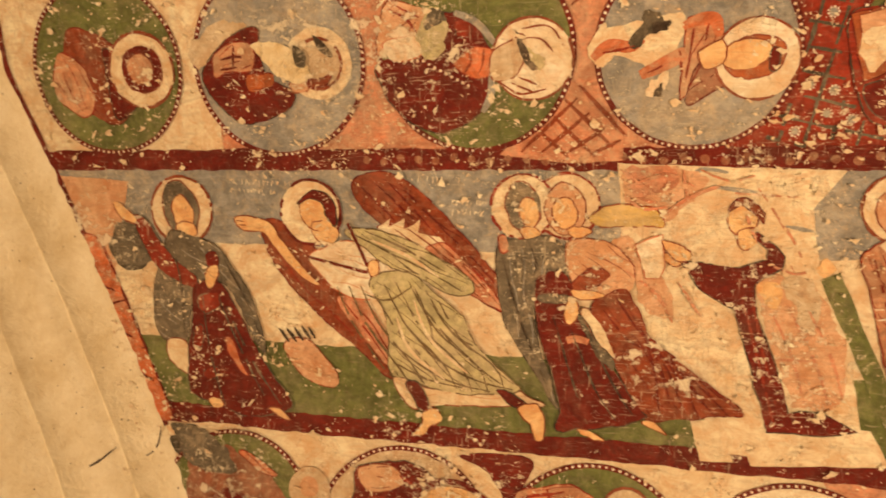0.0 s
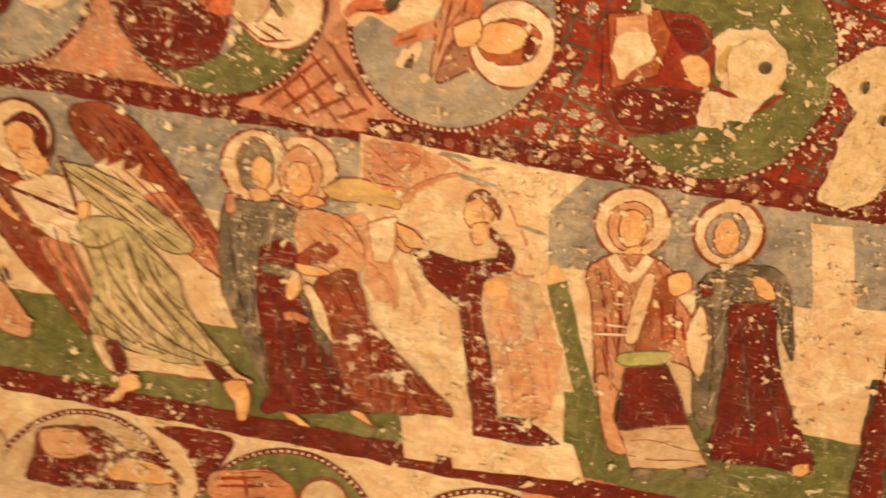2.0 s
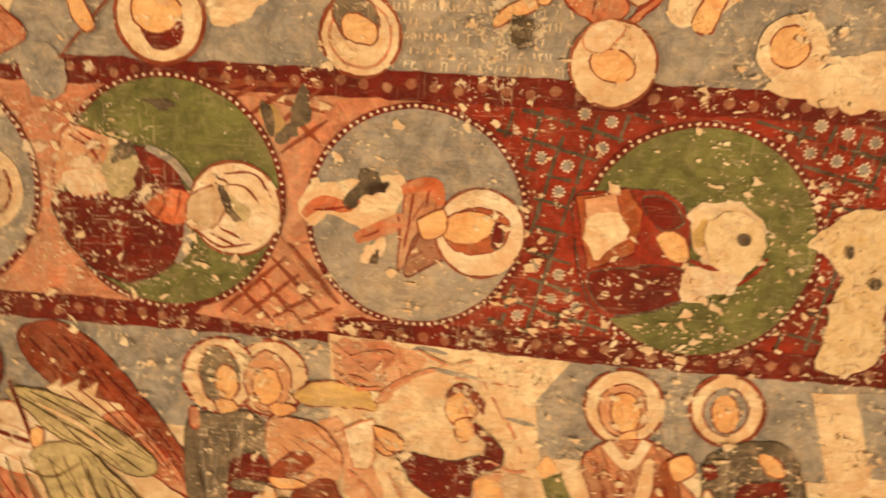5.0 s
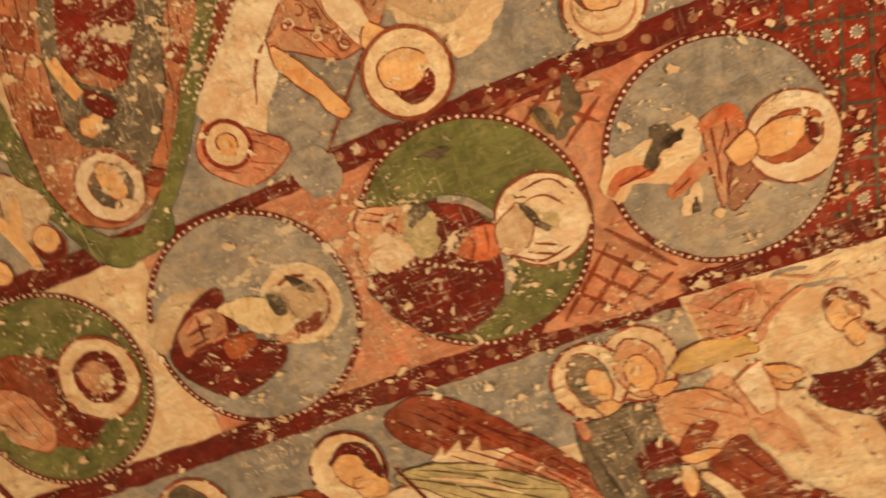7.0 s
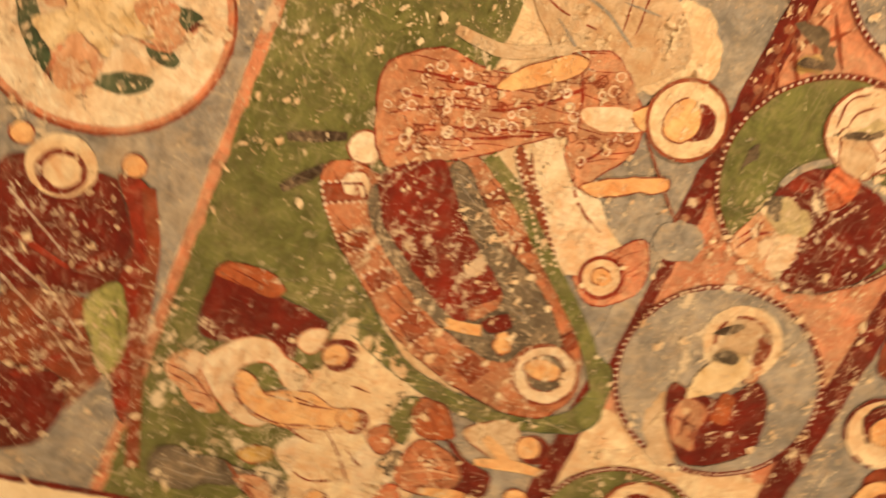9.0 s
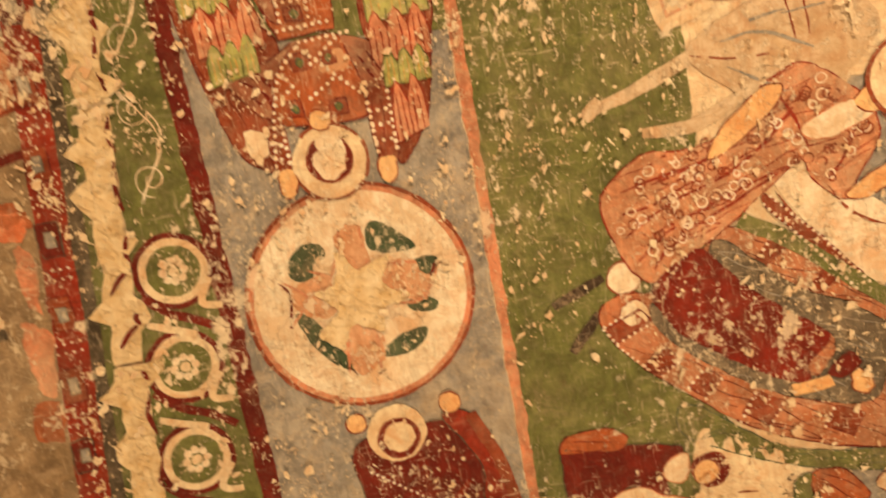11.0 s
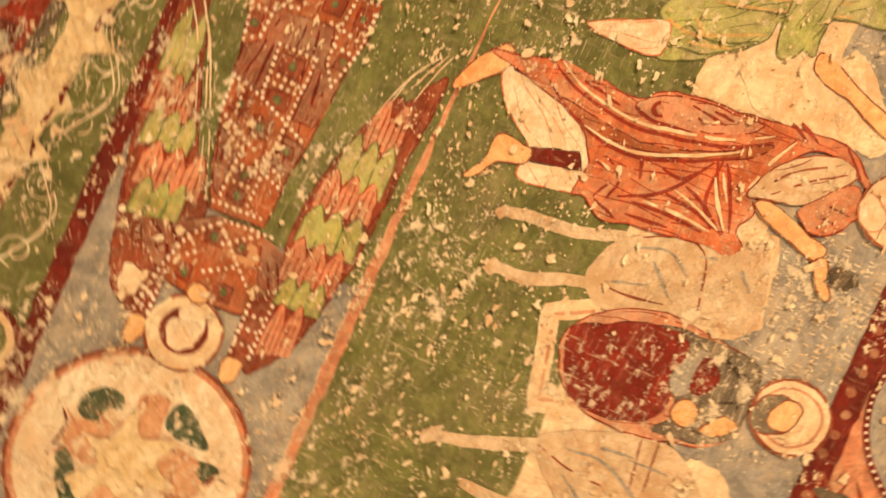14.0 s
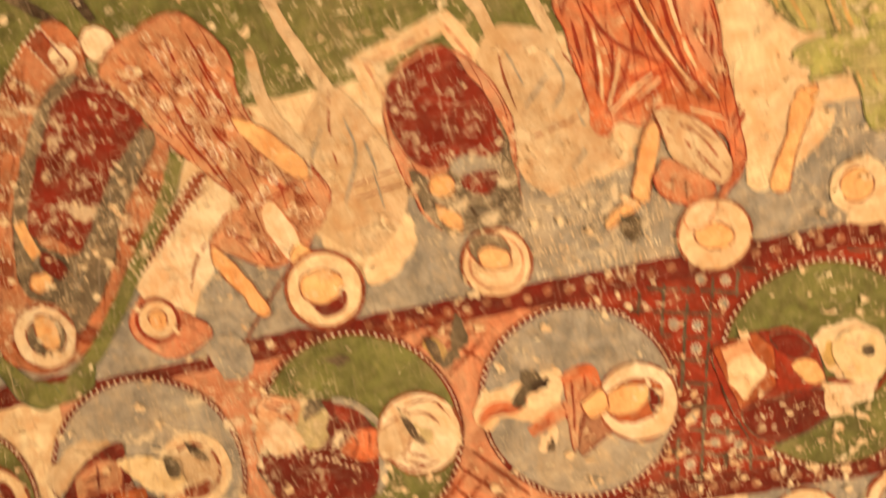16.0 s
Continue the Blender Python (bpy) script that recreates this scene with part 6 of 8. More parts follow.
strokes("cross_drawing", "maroon", [[(-0.358, -1.992), (-0.395, -1.972), (-0.471, -1.984)], [(-0.599, -1.869), (-0.617, -1.855)], [(-0.621, -1.783), (-0.632, -1.804)], [(-0.377, -1.613), (-0.414, -1.634)]], 0.0080, 13.6, it)

it = thing("painted_angel", "painted angel in beaded brown robe with green feathered wings", "painted figure", "angels of the disc")
field("wing", "brown", [(0.646, -2.113), (0.663, -2.085), (0.571, -2.043), (0.441, -2.003), (0.285, -1.944), (0.18, -1.878), (0.147, -1.91), (0.128, -2), (0.05, -1.967), (-0.004, -1.909), (-0.102, -1.904), (-0.101, -1.953), (-0.04, -2.018), (0.077, -2.051), (0.233, -2.084), (0.414, -2.107)], 9, it)
field("wing", "brown", [(0.664, -1.521), (0.675, -1.492), (0.447, -1.506), (0.234, -1.516), (0.127, -1.532), (-0.034, -1.571), (-0.107, -1.621), (-0.126, -1.657), (0.046, -1.654), (0.126, -1.659), (0.179, -1.685), (0.313, -1.678), (0.446, -1.649), (0.593, -1.593), (0.601, -1.557)], 10, it)
feather_row("salmon", (0.457, -1.618), (0.467, -1.533), 2, (0.129, -0.002), 13, it)
feather_row("leaf", (0.353, -1.648), (0.36, -1.526), 3, (0.132, -0.001), 14.6, it)
feather_row("salmon", (0.286, -1.665), (0.294, -1.528), 3, (0.103, -0.001), 16.2, it)
feather_row("leaf", (0.193, -1.669), (0.2, -1.527), 3, (0.106, -0.001), 17.8, it)
feather_row("salmon", (0.1, -1.674), (0.107, -1.535), 3, (0.114, -0.001), 19.4, it)
feather_row("leaf", (0.044, -1.654), (0.049, -1.547), 3, (0.080, -0.001), 21, it)
feather_row("salmon", (-0.087, -1.648), (-0.06, -1.571), 2, (0.133, -0.002), 22.6, it)
feather_row("leaf", (0.427, -2.098), (0.422, -2.032), 2, (0.166, -0.002), 13, it)
feather_row("salmon", (0.334, -2.095), (0.34, -1.998), 3, (0.104, -0.001), 14.6, it)
feather_row("leaf", (0.266, -2.076), (0.272, -1.967), 3, (0.091, -0.001), 16.2, it)
feather_row("salmon", (0.175, -2.055), (0.18, -1.907), 3, (0.111, -0.001), 17.8, it)
feather_row("leaf", (0.11, -2.038), (0.128, -1.929), 3, (0.089, -0.001), 19.4, it)
strokes("quills", "white", [[(0.653, -2.105), (0.558, -2.036), (0.39, -1.971), (0.233, -1.917)], [(0.662, -2.1), (0.532, -2.021), (0.351, -1.944), (0.206, -1.891)], [(0.627, -2.11), (0.532, -2.049), (0.363, -1.983)], [(0.742, -1.503), (0.688, -1.524), (0.605, -1.547)], [(0.736, -1.516), (0.667, -1.548), (0.594, -1.577)], [(0.728, -1.527), (0.66, -1.571), (0.567, -1.598)], [(0.708, -1.543), (0.634, -1.584), (0.54, -1.616)]], 0.0040, 24.4, it)
field("leg", "rust", [(0.829, -1.939), (0.831, -1.91), (0.765, -1.907), (0.763, -1.955)], 11, it)
field("foot", "rust", [(0.86, -2.033), (0.875, -2.001), (0.861, -1.956), (0.827, -1.913), (0.812, -1.938), (0.836, -1.988), (0.842, -2.026)], 11.6, it)
field("leg", "rust", [(0.844, -1.795), (0.851, -1.755), (0.77, -1.736), (0.769, -1.791)], 11, it)
field("foot", "rust", [(0.857, -1.799), (0.872, -1.766), (0.897, -1.726), (0.912, -1.684), (0.893, -1.689), (0.862, -1.733), (0.845, -1.779)], 11.6, it)
field("robe", "rust", [(0.759, -1.993), (0.778, -1.701), (0.685, -1.704), (0.578, -1.721), (0.445, -1.727), (0.339, -1.74), (0.193, -1.746), (0.186, -1.875), (0.285, -1.911), (0.39, -1.932), (0.534, -1.953), (0.651, -1.978)], 12.4, it, soft=False)
field("underrobe", "plum", [(0.671, -1.919), (0.683, -1.78), (0.597, -1.769), (0.549, -1.723), (0.452, -1.733), (0.451, -1.786), (0.599, -1.787), (0.597, -1.882), (0.472, -1.875), (0.492, -1.943), (0.557, -1.953), (0.587, -1.914)], 13.4, it, soft=False)
field("underrobe", "plum", [(0.411, -1.788), (0.402, -1.738), (0.323, -1.742), (0.338, -1.79)], 13.4, it, soft=False)
field("underrobe", "plum", [(0.37, -1.924), (0.335, -1.869), (0.219, -1.868), (0.252, -1.897)], 13.4, it, soft=False)
strokes("robe_folds", "maroon", [[(0.653, -1.902), (0.561, -1.914), (0.495, -1.926)], [(0.654, -1.876), (0.575, -1.892), (0.482, -1.894)], [(0.661, -1.843), (0.602, -1.843)], [(0.662, -1.81), (0.603, -1.803)], [(0.577, -1.77), (0.458, -1.755)], [(0.538, -1.747), (0.458, -1.744)], [(0.338, -1.905), (0.259, -1.885)], [(0.392, -1.768), (0.332, -1.767)]], 0.0070, 14.4, it)
field("robe_square", "brown", [(0.741, -1.98), (0.742, -1.947), (0.698, -1.946), (0.697, -1.98)], 15, it, soft=False)
field("robe_dot", "green", [(0.719, -1.971), (0.729, -1.964), (0.72, -1.956), (0.71, -1.963)], 16, it)
field("robe_square", "brown", [(0.749, -1.918), (0.75, -1.874), (0.703, -1.874), (0.701, -1.918)], 15, it, soft=False)
field("robe_dot", "green", [(0.726, -1.904), (0.735, -1.896), (0.726, -1.888), (0.717, -1.896)], 16, it)
field("robe_square", "brown", [(0.753, -1.824), (0.755, -1.779), (0.707, -1.779), (0.706, -1.824)], 15, it, soft=False)
field("robe_dot", "green", [(0.73, -1.81), (0.739, -1.802), (0.73, -1.794), (0.721, -1.802)], 16, it)
field("robe_square", "brown", [(0.753, -1.748), (0.754, -1.713), (0.706, -1.713), (0.705, -1.747)], 15, it, soft=False)
field("robe_dot", "green", [(0.729, -1.738), (0.739, -1.73), (0.73, -1.722), (0.72, -1.73)], 16, it)
field("robe_square", "brown", [(0.638, -1.964), (0.639, -1.936), (0.592, -1.935), (0.591, -1.964)], 15, it, soft=False)
field("robe_dot", "green", [(0.615, -1.957), (0.624, -1.95), (0.615, -1.942), (0.606, -1.949)], 16, it)
field("robe_square", "brown", [(0.644, -1.749), (0.644, -1.72), (0.597, -1.72), (0.596, -1.749)], 15, it, soft=False)
field("robe_dot", "green", [(0.62, -1.742), (0.63, -1.735), (0.62, -1.726), (0.611, -1.734)], 16, it)
field("robe_square", "brown", [(0.583, -1.861), (0.584, -1.808), (0.537, -1.808), (0.536, -1.86)], 15, it, soft=False)
field("robe_dot", "green", [(0.56, -1.842), (0.569, -1.834), (0.56, -1.826), (0.551, -1.834)], 16, it)
field("robe_square", "brown", [(0.496, -1.857), (0.497, -1.81), (0.457, -1.81), (0.457, -1.857)], 15, it, soft=False)
field("robe_dot", "green", [(0.477, -1.841), (0.486, -1.834), (0.477, -1.826), (0.468, -1.833)], 16, it)
field("robe_square", "brown", [(0.454, -1.926), (0.455, -1.887), (0.41, -1.887), (0.41, -1.926)], 15, it, soft=False)
field("robe_dot", "green", [(0.432, -1.914), (0.441, -1.906), (0.432, -1.899), (0.423, -1.906)], 16, it)
field("robe_square", "brown", [(0.426, -1.866), (0.427, -1.821), (0.382, -1.821), (0.381, -1.865)], 15, it, soft=False)
field("robe_dot", "green", [(0.404, -1.851), (0.413, -1.843), (0.404, -1.835), (0.395, -1.843)], 16, it)
field("robe_square", "brown", [(0.393, -1.784), (0.393, -1.752), (0.364, -1.752), (0.364, -1.784)], 15, it, soft=False)
field("robe_dot", "green", [(0.378, -1.776), (0.388, -1.768), (0.378, -1.76), (0.369, -1.768)], 16, it)
field("robe_square", "brown", [(0.304, -1.852), (0.304, -1.812), (0.272, -1.812), (0.272, -1.851)], 15, it, soft=False)
field("robe_dot", "green", [(0.288, -1.84), (0.297, -1.832), (0.288, -1.824), (0.279, -1.832)], 16, it)
field("robe_square", "brown", [(0.255, -1.851), (0.255, -1.812), (0.223, -1.811), (0.223, -1.851)], 15, it, soft=False)
field("robe_dot", "green", [(0.239, -1.839), (0.248, -1.831), (0.239, -1.823), (0.23, -1.831)], 16, it)
field("robe_square", "brown", [(0.153, -1.861), (0.153, -1.816), (0.114, -1.816), (0.114, -1.86)], 20, it, soft=False)
field("robe_dot", "green", [(0.134, -1.846), (0.143, -1.838), (0.133, -1.83), (0.124, -1.838)], 21, it)
field("robe_square", "brown", [(0.051, -1.888), (0.051, -1.852), (0.014, -1.851), (0.014, -1.888)], 20, it, soft=False)
field("robe_dot", "green", [(0.032, -1.878), (0.042, -1.87), (0.032, -1.862), (0.023, -1.87)], 21, it)
field("robe_square", "brown", [(0.039, -1.791), (0.039, -1.751), (0.002, -1.751), (0.002, -1.791)], 20, it, soft=False)
field("robe_dot", "green", [(0.021, -1.779), (0.03, -1.771), (0.02, -1.763), (0.011, -1.771)], 21, it)
field("robe_square", "brown", [(0.149, -1.79), (0.149, -1.755), (0.117, -1.755), (0.117, -1.789)], 20, it, soft=False)
field("robe_dot", "green", [(0.133, -1.78), (0.142, -1.772), (0.133, -1.764), (0.124, -1.772)], 21, it)
field("shoulders", "plum", [(0.129, -2.007), (0.147, -1.91), (0.18, -1.839), (0.177, -1.733), (0.14, -1.659), (0.06, -1.649), (-0, -1.665), (-0.012, -1.784), (-0.002, -1.889), (0.043, -1.961)], 18, it)
field("breast", "rust", [(0.114, -1.895), (0.172, -1.838), (0.177, -1.744), (0.1, -1.719), (0.033, -1.702), (-0.013, -1.718), (-0.001, -1.909), (0.049, -1.916)], 19, it)
field("sleeve", "brown", [(0.027, -1.705), (0.04, -1.654), (-0.116, -1.653), (-0.115, -1.698)], 20, it)
field("sleeve", "brown", [(-0.01, -1.941), (0.016, -1.905), (-0.102, -1.904), (-0.097, -1.943)], 20, it)
field("worn_patch", "white", [(0.004, -1.99), (-0.01, -1.951), (-0.049, -1.947), (-0.061, -1.973), (-0.035, -1.992)], 20, it)
field("worn_patch", "pink", [(0.113, -1.798), (0.146, -1.746), (0.126, -1.719), (0.1, -1.752), (0.097, -1.785)], 20, it)
strokes("robe_folds", "maroon", [[(0.115, -1.981), (0.075, -1.929), (0.023, -1.915)], [(0.128, -1.942), (0.088, -1.91)], [(0.126, -1.706), (0.06, -1.672)], [(0.133, -1.686), (0.086, -1.659)], [(0.076, -1.961), (0.036, -1.928)]], 0.0070, 20, it)
beads("pearls", "pearl", [(0.758, -1.991), (0.773, -1.705)], 0.0098, 0.0125, 23, it)
beads("pearls", "pearl", [(0.755, -1.987), (0.664, -1.973), (0.57, -1.957), (0.594, -1.926), (0.671, -1.92)], 0.0098, 0.0125, 23, it)
beads("pearls", "pearl", [(0.757, -1.948), (0.676, -1.927)], 0.0098, 0.0125, 23, it)
beads("pearls", "pearl", [(0.674, -1.922), (0.69, -1.857), (0.688, -1.777), (0.673, -1.708)], 0.0098, 0.0125, 23, it)
beads("pearls", "pearl", [(0.761, -1.839), (0.692, -1.838)], 0.0098, 0.0125, 23, it)
beads("pearls", "pearl", [(0.723, -1.863), (0.694, -1.866)], 0.0098, 0.0125, 23, it)
beads("pearls", "pearl", [(0.763, -1.762), (0.69, -1.77), (0.604, -1.766), (0.556, -1.736), (0.645, -1.711), (0.765, -1.705)], 0.0098, 0.0125, 23, it)
beads("pearls", "pearl", [(0.651, -1.973), (0.653, -1.921)], 0.0098, 0.0125, 23, it)
beads("pearls", "pearl", [(0.644, -1.764), (0.642, -1.711)], 0.0098, 0.0125, 23, it)
beads("pearls", "pearl", [(0.595, -1.879), (0.599, -1.79)], 0.0098, 0.0125, 23, it)
beads("pearls", "pearl", [(0.595, -1.879), (0.463, -1.87)], 0.0098, 0.0125, 23, it)
beads("pearls", "pearl", [(0.597, -1.79), (0.318, -1.798)], 0.0098, 0.0125, 23, it)
beads("pearls", "pearl", [(0.529, -1.871), (0.524, -1.794)], 0.0098, 0.0125, 23, it)
beads("pearls", "pearl", [(0.509, -1.871), (0.505, -1.797)], 0.0098, 0.0125, 23, it)
beads("pearls", "pearl", [(0.488, -1.946), (0.47, -1.874), (0.438, -1.799), (0.41, -1.74)], 0.0098, 0.0125, 23, it)
beads("pearls", "pearl", [(0.488, -1.943), (0.403, -1.938), (0.362, -1.86), (0.312, -1.745)], 0.0098, 0.0125, 23, it)
beads("pearls", "pearl", [(0.381, -1.932), (0.341, -1.866), (0.312, -1.8), (0.291, -1.745)], 0.0098, 0.0125, 23, it)
beads("pearls", "pearl", [(0.482, -1.913), (0.403, -1.906)], 0.0098, 0.0125, 23, it)
beads("pearls", "pearl", [(0.344, -1.862), (0.219, -1.865)], 0.0098, 0.0125, 23, it)
beads("pearls", "pearl", [(0.312, -1.798), (0.219, -1.799)], 0.0098, 0.0125, 23, it)
beads("pearls", "pearl", [(0.309, -1.862), (0.303, -1.798)], 0.0098, 0.0125, 23, it)
beads("pearls", "pearl", [(0.267, -1.866), (0.267, -1.797)], 0.0098, 0.0125, 23, it)
beads("pearls", "pearl", [(0.206, -1.891), (0.213, -1.744)], 0.0098, 0.0125, 23, it)
beads("pearls", "pearl", [(0.182, -1.72), (0.176, -1.832), (0.114, -1.893), (0.023, -1.921), (-0.095, -1.94)], 0.0098, 0.0125, 23, it)
beads("pearls", "pearl", [(0.166, -1.838), (0.1, -1.772), (0.033, -1.705), (-0.113, -1.701)], 0.0098, 0.0125, 23, it)
beads("pearls", "pearl", [(0.172, -1.749), (0.12, -1.822), (0.062, -1.89)], 0.0098, 0.0125, 23, it)
beads("pearls", "pearl", [(0.108, -1.89), (0.058, -1.811)], 0.0098, 0.0125, 23, it)
beads("pearls", "pearl", [(0.084, -1.772), (0.045, -1.837)], 0.0098, 0.0125, 23, it)
beads("pearls", "pearl", [(0.036, -1.654), (-0.113, -1.656)], 0.0098, 0.0125, 23, it)
beads("pearls", "pearl", [(-0.003, -1.702), (-0.003, -1.655)], 0.0098, 0.0125, 23, it)
beads("pearls", "pearl", [(-0.036, -1.702), (-0.036, -1.655)], 0.0098, 0.0125, 23, it)
beads("pearls", "pearl", [(-0.073, -1.701), (-0.073, -1.655)], 0.0098, 0.0125, 23, it)
beads("pearls", "pearl", [(0.016, -1.908), (-0.102, -1.906)], 0.0098, 0.0125, 23, it)
beads("pearls", "pearl", [(-0.036, -1.937), (-0.046, -1.908)], 0.0098, 0.0125, 23, it)
beads("pearls", "pearl", [(-0.069, -1.939), (-0.077, -1.908)], 0.0098, 0.0125, 23, it)
disc("halo", "cream", -0.1, -1.814, 0.088, 22, it)
hoop("halo_line", "brown", -0.1, -1.814, 0.088, 0.0070, 23, it)
disc("hair", "maroon", -0.093, -1.815, 0.054, 24, it)
disc("head", "white", -0.095, -1.814, 0.046, 25, it, 0.040, 20, "", 0.010)
field("worn_patch", "white", [(-0.045, -1.836), (-0.039, -1.804), (-0.065, -1.784), (-0.084, -1.823)], 25.6, it)
disc("neck", "skin", -0.003, -1.821, 0.025, 24, it)
field("hand", "skin", [(-0.102, -1.938), (-0.098, -1.908), (-0.129, -1.898), (-0.164, -1.914), (-0.154, -1.937)], 24, it)
field("hand", "skin", [(-0.115, -1.701), (-0.113, -1.666), (-0.153, -1.666), (-0.173, -1.687), (-0.153, -1.706)], 24, it)

it = thing("painted_angel", "painted angel in dark red robe mirrored beyond the disc", "painted figure", "angels of the disc")
field("robe", "maroon", [(-0.83, -1.91), (-0.78, -1.8), (-0.793, -1.64), (-0.896, -1.55), (-1.02, -1.57), (-1.09, -1.69), (-1.11, -1.83)], 9, it)
field("robe", "brown", [(-1.14, -1.83), (-1.09, -1.68), (-1.12, -1.56), (-1.24, -1.54), (-1.44, -1.65), (-1.4, -1.76)], 10, it)
field("robe_hem", "maroon", [(-1.34, -1.9), (-1.3, -1.69), (-1.36, -1.62), (-1.51, -1.66), (-1.54, -1.85)], 11, it)
field("wing", "red", [(-0.773, -1.67), (-0.779, -1.6), (-0.923, -1.54), (-1.16, -1.5), (-1.4, -1.47), (-1.25, -1.55), (-1.03, -1.6), (-0.923, -1.59)], 12, it)
field("wing_inner", "leaf", [(-1.1, -1.65), (-1.03, -1.59), (-1.17, -1.53), (-1.28, -1.55), (-1.2, -1.61)], 13, it)
stroke("wing_edge", "brown", [(-0.779, -1.6), (-0.939, -1.54), (-1.17, -1.5), (-1.52, -1.41)], 0.0314, 14, it)
disc("halo", "cream", -0.789, -1.788, 0.074, 15, it)
disc("hair", "maroon", -0.802, -1.785, 0.052, 16, it)
disc("head", "cream", -0.799, -1.783, 0.040, 17, it)
disc("hand", "skin", -0.741, -1.882, 0.024, 18, it)
disc("hand", "skin", -0.737, -1.644, 0.026, 19, it)
beads("pearls", "pearl", [(-1.01, -1.86), (-1.1, -1.72), (-1.3, -1.52)], 0.0088, 0.0126, 20, it)
beads("pearls", "pearl", [(-1.07, -1.85), (-1.17, -1.72), (-1.29, -1.6)], 0.0090, 0.0128, 20, it)
beads("pearls", "pearl", [(-0.874, -1.87), (-0.987, -1.73), (-0.996, -1.58)], 0.0085, 0.0122, 20, it)
beads("pearls", "pearl", [(-1.25, -1.8), (-1.15, -1.68)], 0.0095, 0.0135, 20, it)
stroke("robe_fold", "red", [(-0.965, -1.85), (-1.02, -1.71)], 0.0151, 21, it, 0.3)
stroke("robe_fold", "red", [(-1.02, -1.69), (-0.952, -1.63)], 0.0160, 21, it, 0.3)
stroke("robe_fold", "red", [(-1.17, -1.75), (-1.2, -1.62)], 0.0163, 21, it, 0.3)
stroke("robe_fold", "red", [(-1.33, -1.75), (-1.24, -1.65)], 0.0168, 21, it, 0.3)

it = thing("painted_animal", "pale painted pack animal with thin legs on green ground", "painted figure", "figures of the north side")
stroke("leg", "ash", [(0.46, -1.25), (0.474, -1.18), (0.486, -1.07), (0.524, -0.957)], 0.0319, 9, it, 0.3)
stroke("leg", "ash", [(0.334, -1.22), (0.335, -1.14), (0.371, -1.05), (0.391, -0.973)], 0.0320, 9, it, 0.3)
stroke("leg", "ash", [(-0.1, -1.21), (-0.067, -1.09), (-0.011, -0.951), (0.057, -0.81)], 0.0325, 9, it, 0.3)
stroke("leg", "ash", [(-0.167, -1.08), (-0.166, -0.954), (-0.114, -0.842)], 0.0326, 9, it, 0.3)
field("body", "ash", [(0.402, -1.01), (0.52, -0.962), (0.577, -0.809), (0.63, -0.674), (0.566, -0.629), (0.435, -0.612), (0.403, -0.715), (0.393, -0.836), (0.344, -0.946)], 10, it)
field("body", "ash", [(0, -0.959), (0.078, -0.833), (0.118, -0.699), (0.086, -0.612), (-0.027, -0.545), (-0.184, -0.74), (-0.107, -0.86)], 11, it)
strokes("outline", "brown", [[(0.522, -0.955), (0.574, -0.839), (0.554, -0.777), (0.475, -0.751), (0.388, -0.736)], [(0.397, -0.969), (0.396, -0.903), (0.41, -0.816)], [(-0.009, -0.952), (-0.033, -0.851), (-0.032, -0.719)], [(0.104, -0.738), (-0.013, -0.717)], [(0.118, -0.699), (-0.008, -0.688)]], 0.0053, 12, it)
stroke("hoove", "ash", [(0.444, -1.26), (0.471, -1.24)], 0.0345, 13, it, 0.3)
stroke("hoove", "ash", [(0.313, -1.23), (0.347, -1.21)], 0.0347, 13, it, 0.3)
stroke("hoove", "ash", [(-0.112, -1.21), (-0.072, -1.17)], 0.0353, 13, it, 0.3)
strokes("coat_lines", "grey", [[(0.505, -0.934), (0.53, -0.855), (0.492, -0.795)], [(0.412, -0.948), (0.438, -0.869)], [(0.547, -0.787), (0.56, -0.702), (0.494, -0.638)], [(0.496, -0.879), (0.429, -0.814)], [(0.01, -0.883), (0.016, -0.788), (-0.037, -0.683)], [(0.043, -0.84), (0.056, -0.735)], [(-0.049, -0.872), (-0.124, -0.751)], [(0.048, -0.746), (0.054, -0.652)]], 0.0079, 14, it)

it = thing("painted_rider", "haloed painted rider in dark red and grey on pale saddle", "painted figure", "figures of the north side")
stroke("saddle", "cream", [(0.344, -0.946), (0.289, -1.05), (0.075, -0.994), (0.109, -0.897)], 0.0454, 9, it, soft=False)
stroke("saddle_line", "salmon", [(0.331, -0.954), (0.286, -1.04), (0.088, -0.99), (0.115, -0.91)], 0.0080, 10, it, soft=False)
field("cover", "salmon", [(0.152, -0.962), (0.254, -1), (0.343, -0.93), (0.392, -0.819), (0.39, -0.689), (0.366, -0.57), (0.312, -0.554), (0.178, -0.568), (0.131, -0.66), (0.102, -0.785), (0.107, -0.888)], 11, it)
field("cloak", "slate", [(0.35, -0.82), (0.38, -0.698), (0.368, -0.571), (0.314, -0.552), (0.192, -0.561), (0.147, -0.64), (0.136, -0.729), (0.203, -0.697)], 12, it)
field("dress", "crimson", [(0.158, -0.955), (0.272, -0.992), (0.315, -0.922), (0.363, -0.814), (0.354, -0.732), (0.265, -0.723), (0.163, -0.732), (0.116, -0.828), (0.119, -0.913)], 13, it)
field("lining", "grey", [(0.256, -0.735), (0.338, -0.715), (0.344, -0.68), (0.253, -0.685), (0.228, -0.707)], 14, it)
field("dress", "crimson", [(0.256, -0.687), (0.34, -0.681), (0.313, -0.638), (0.258, -0.654)], 15, it)
disc("hand", "skin", 0.201, -0.676, 0.031, 16, it)
field("hand", "skin", [(0.179, -0.631), (0.232, -0.59), (0.219, -0.558), (0.176, -0.598)], 17, it)
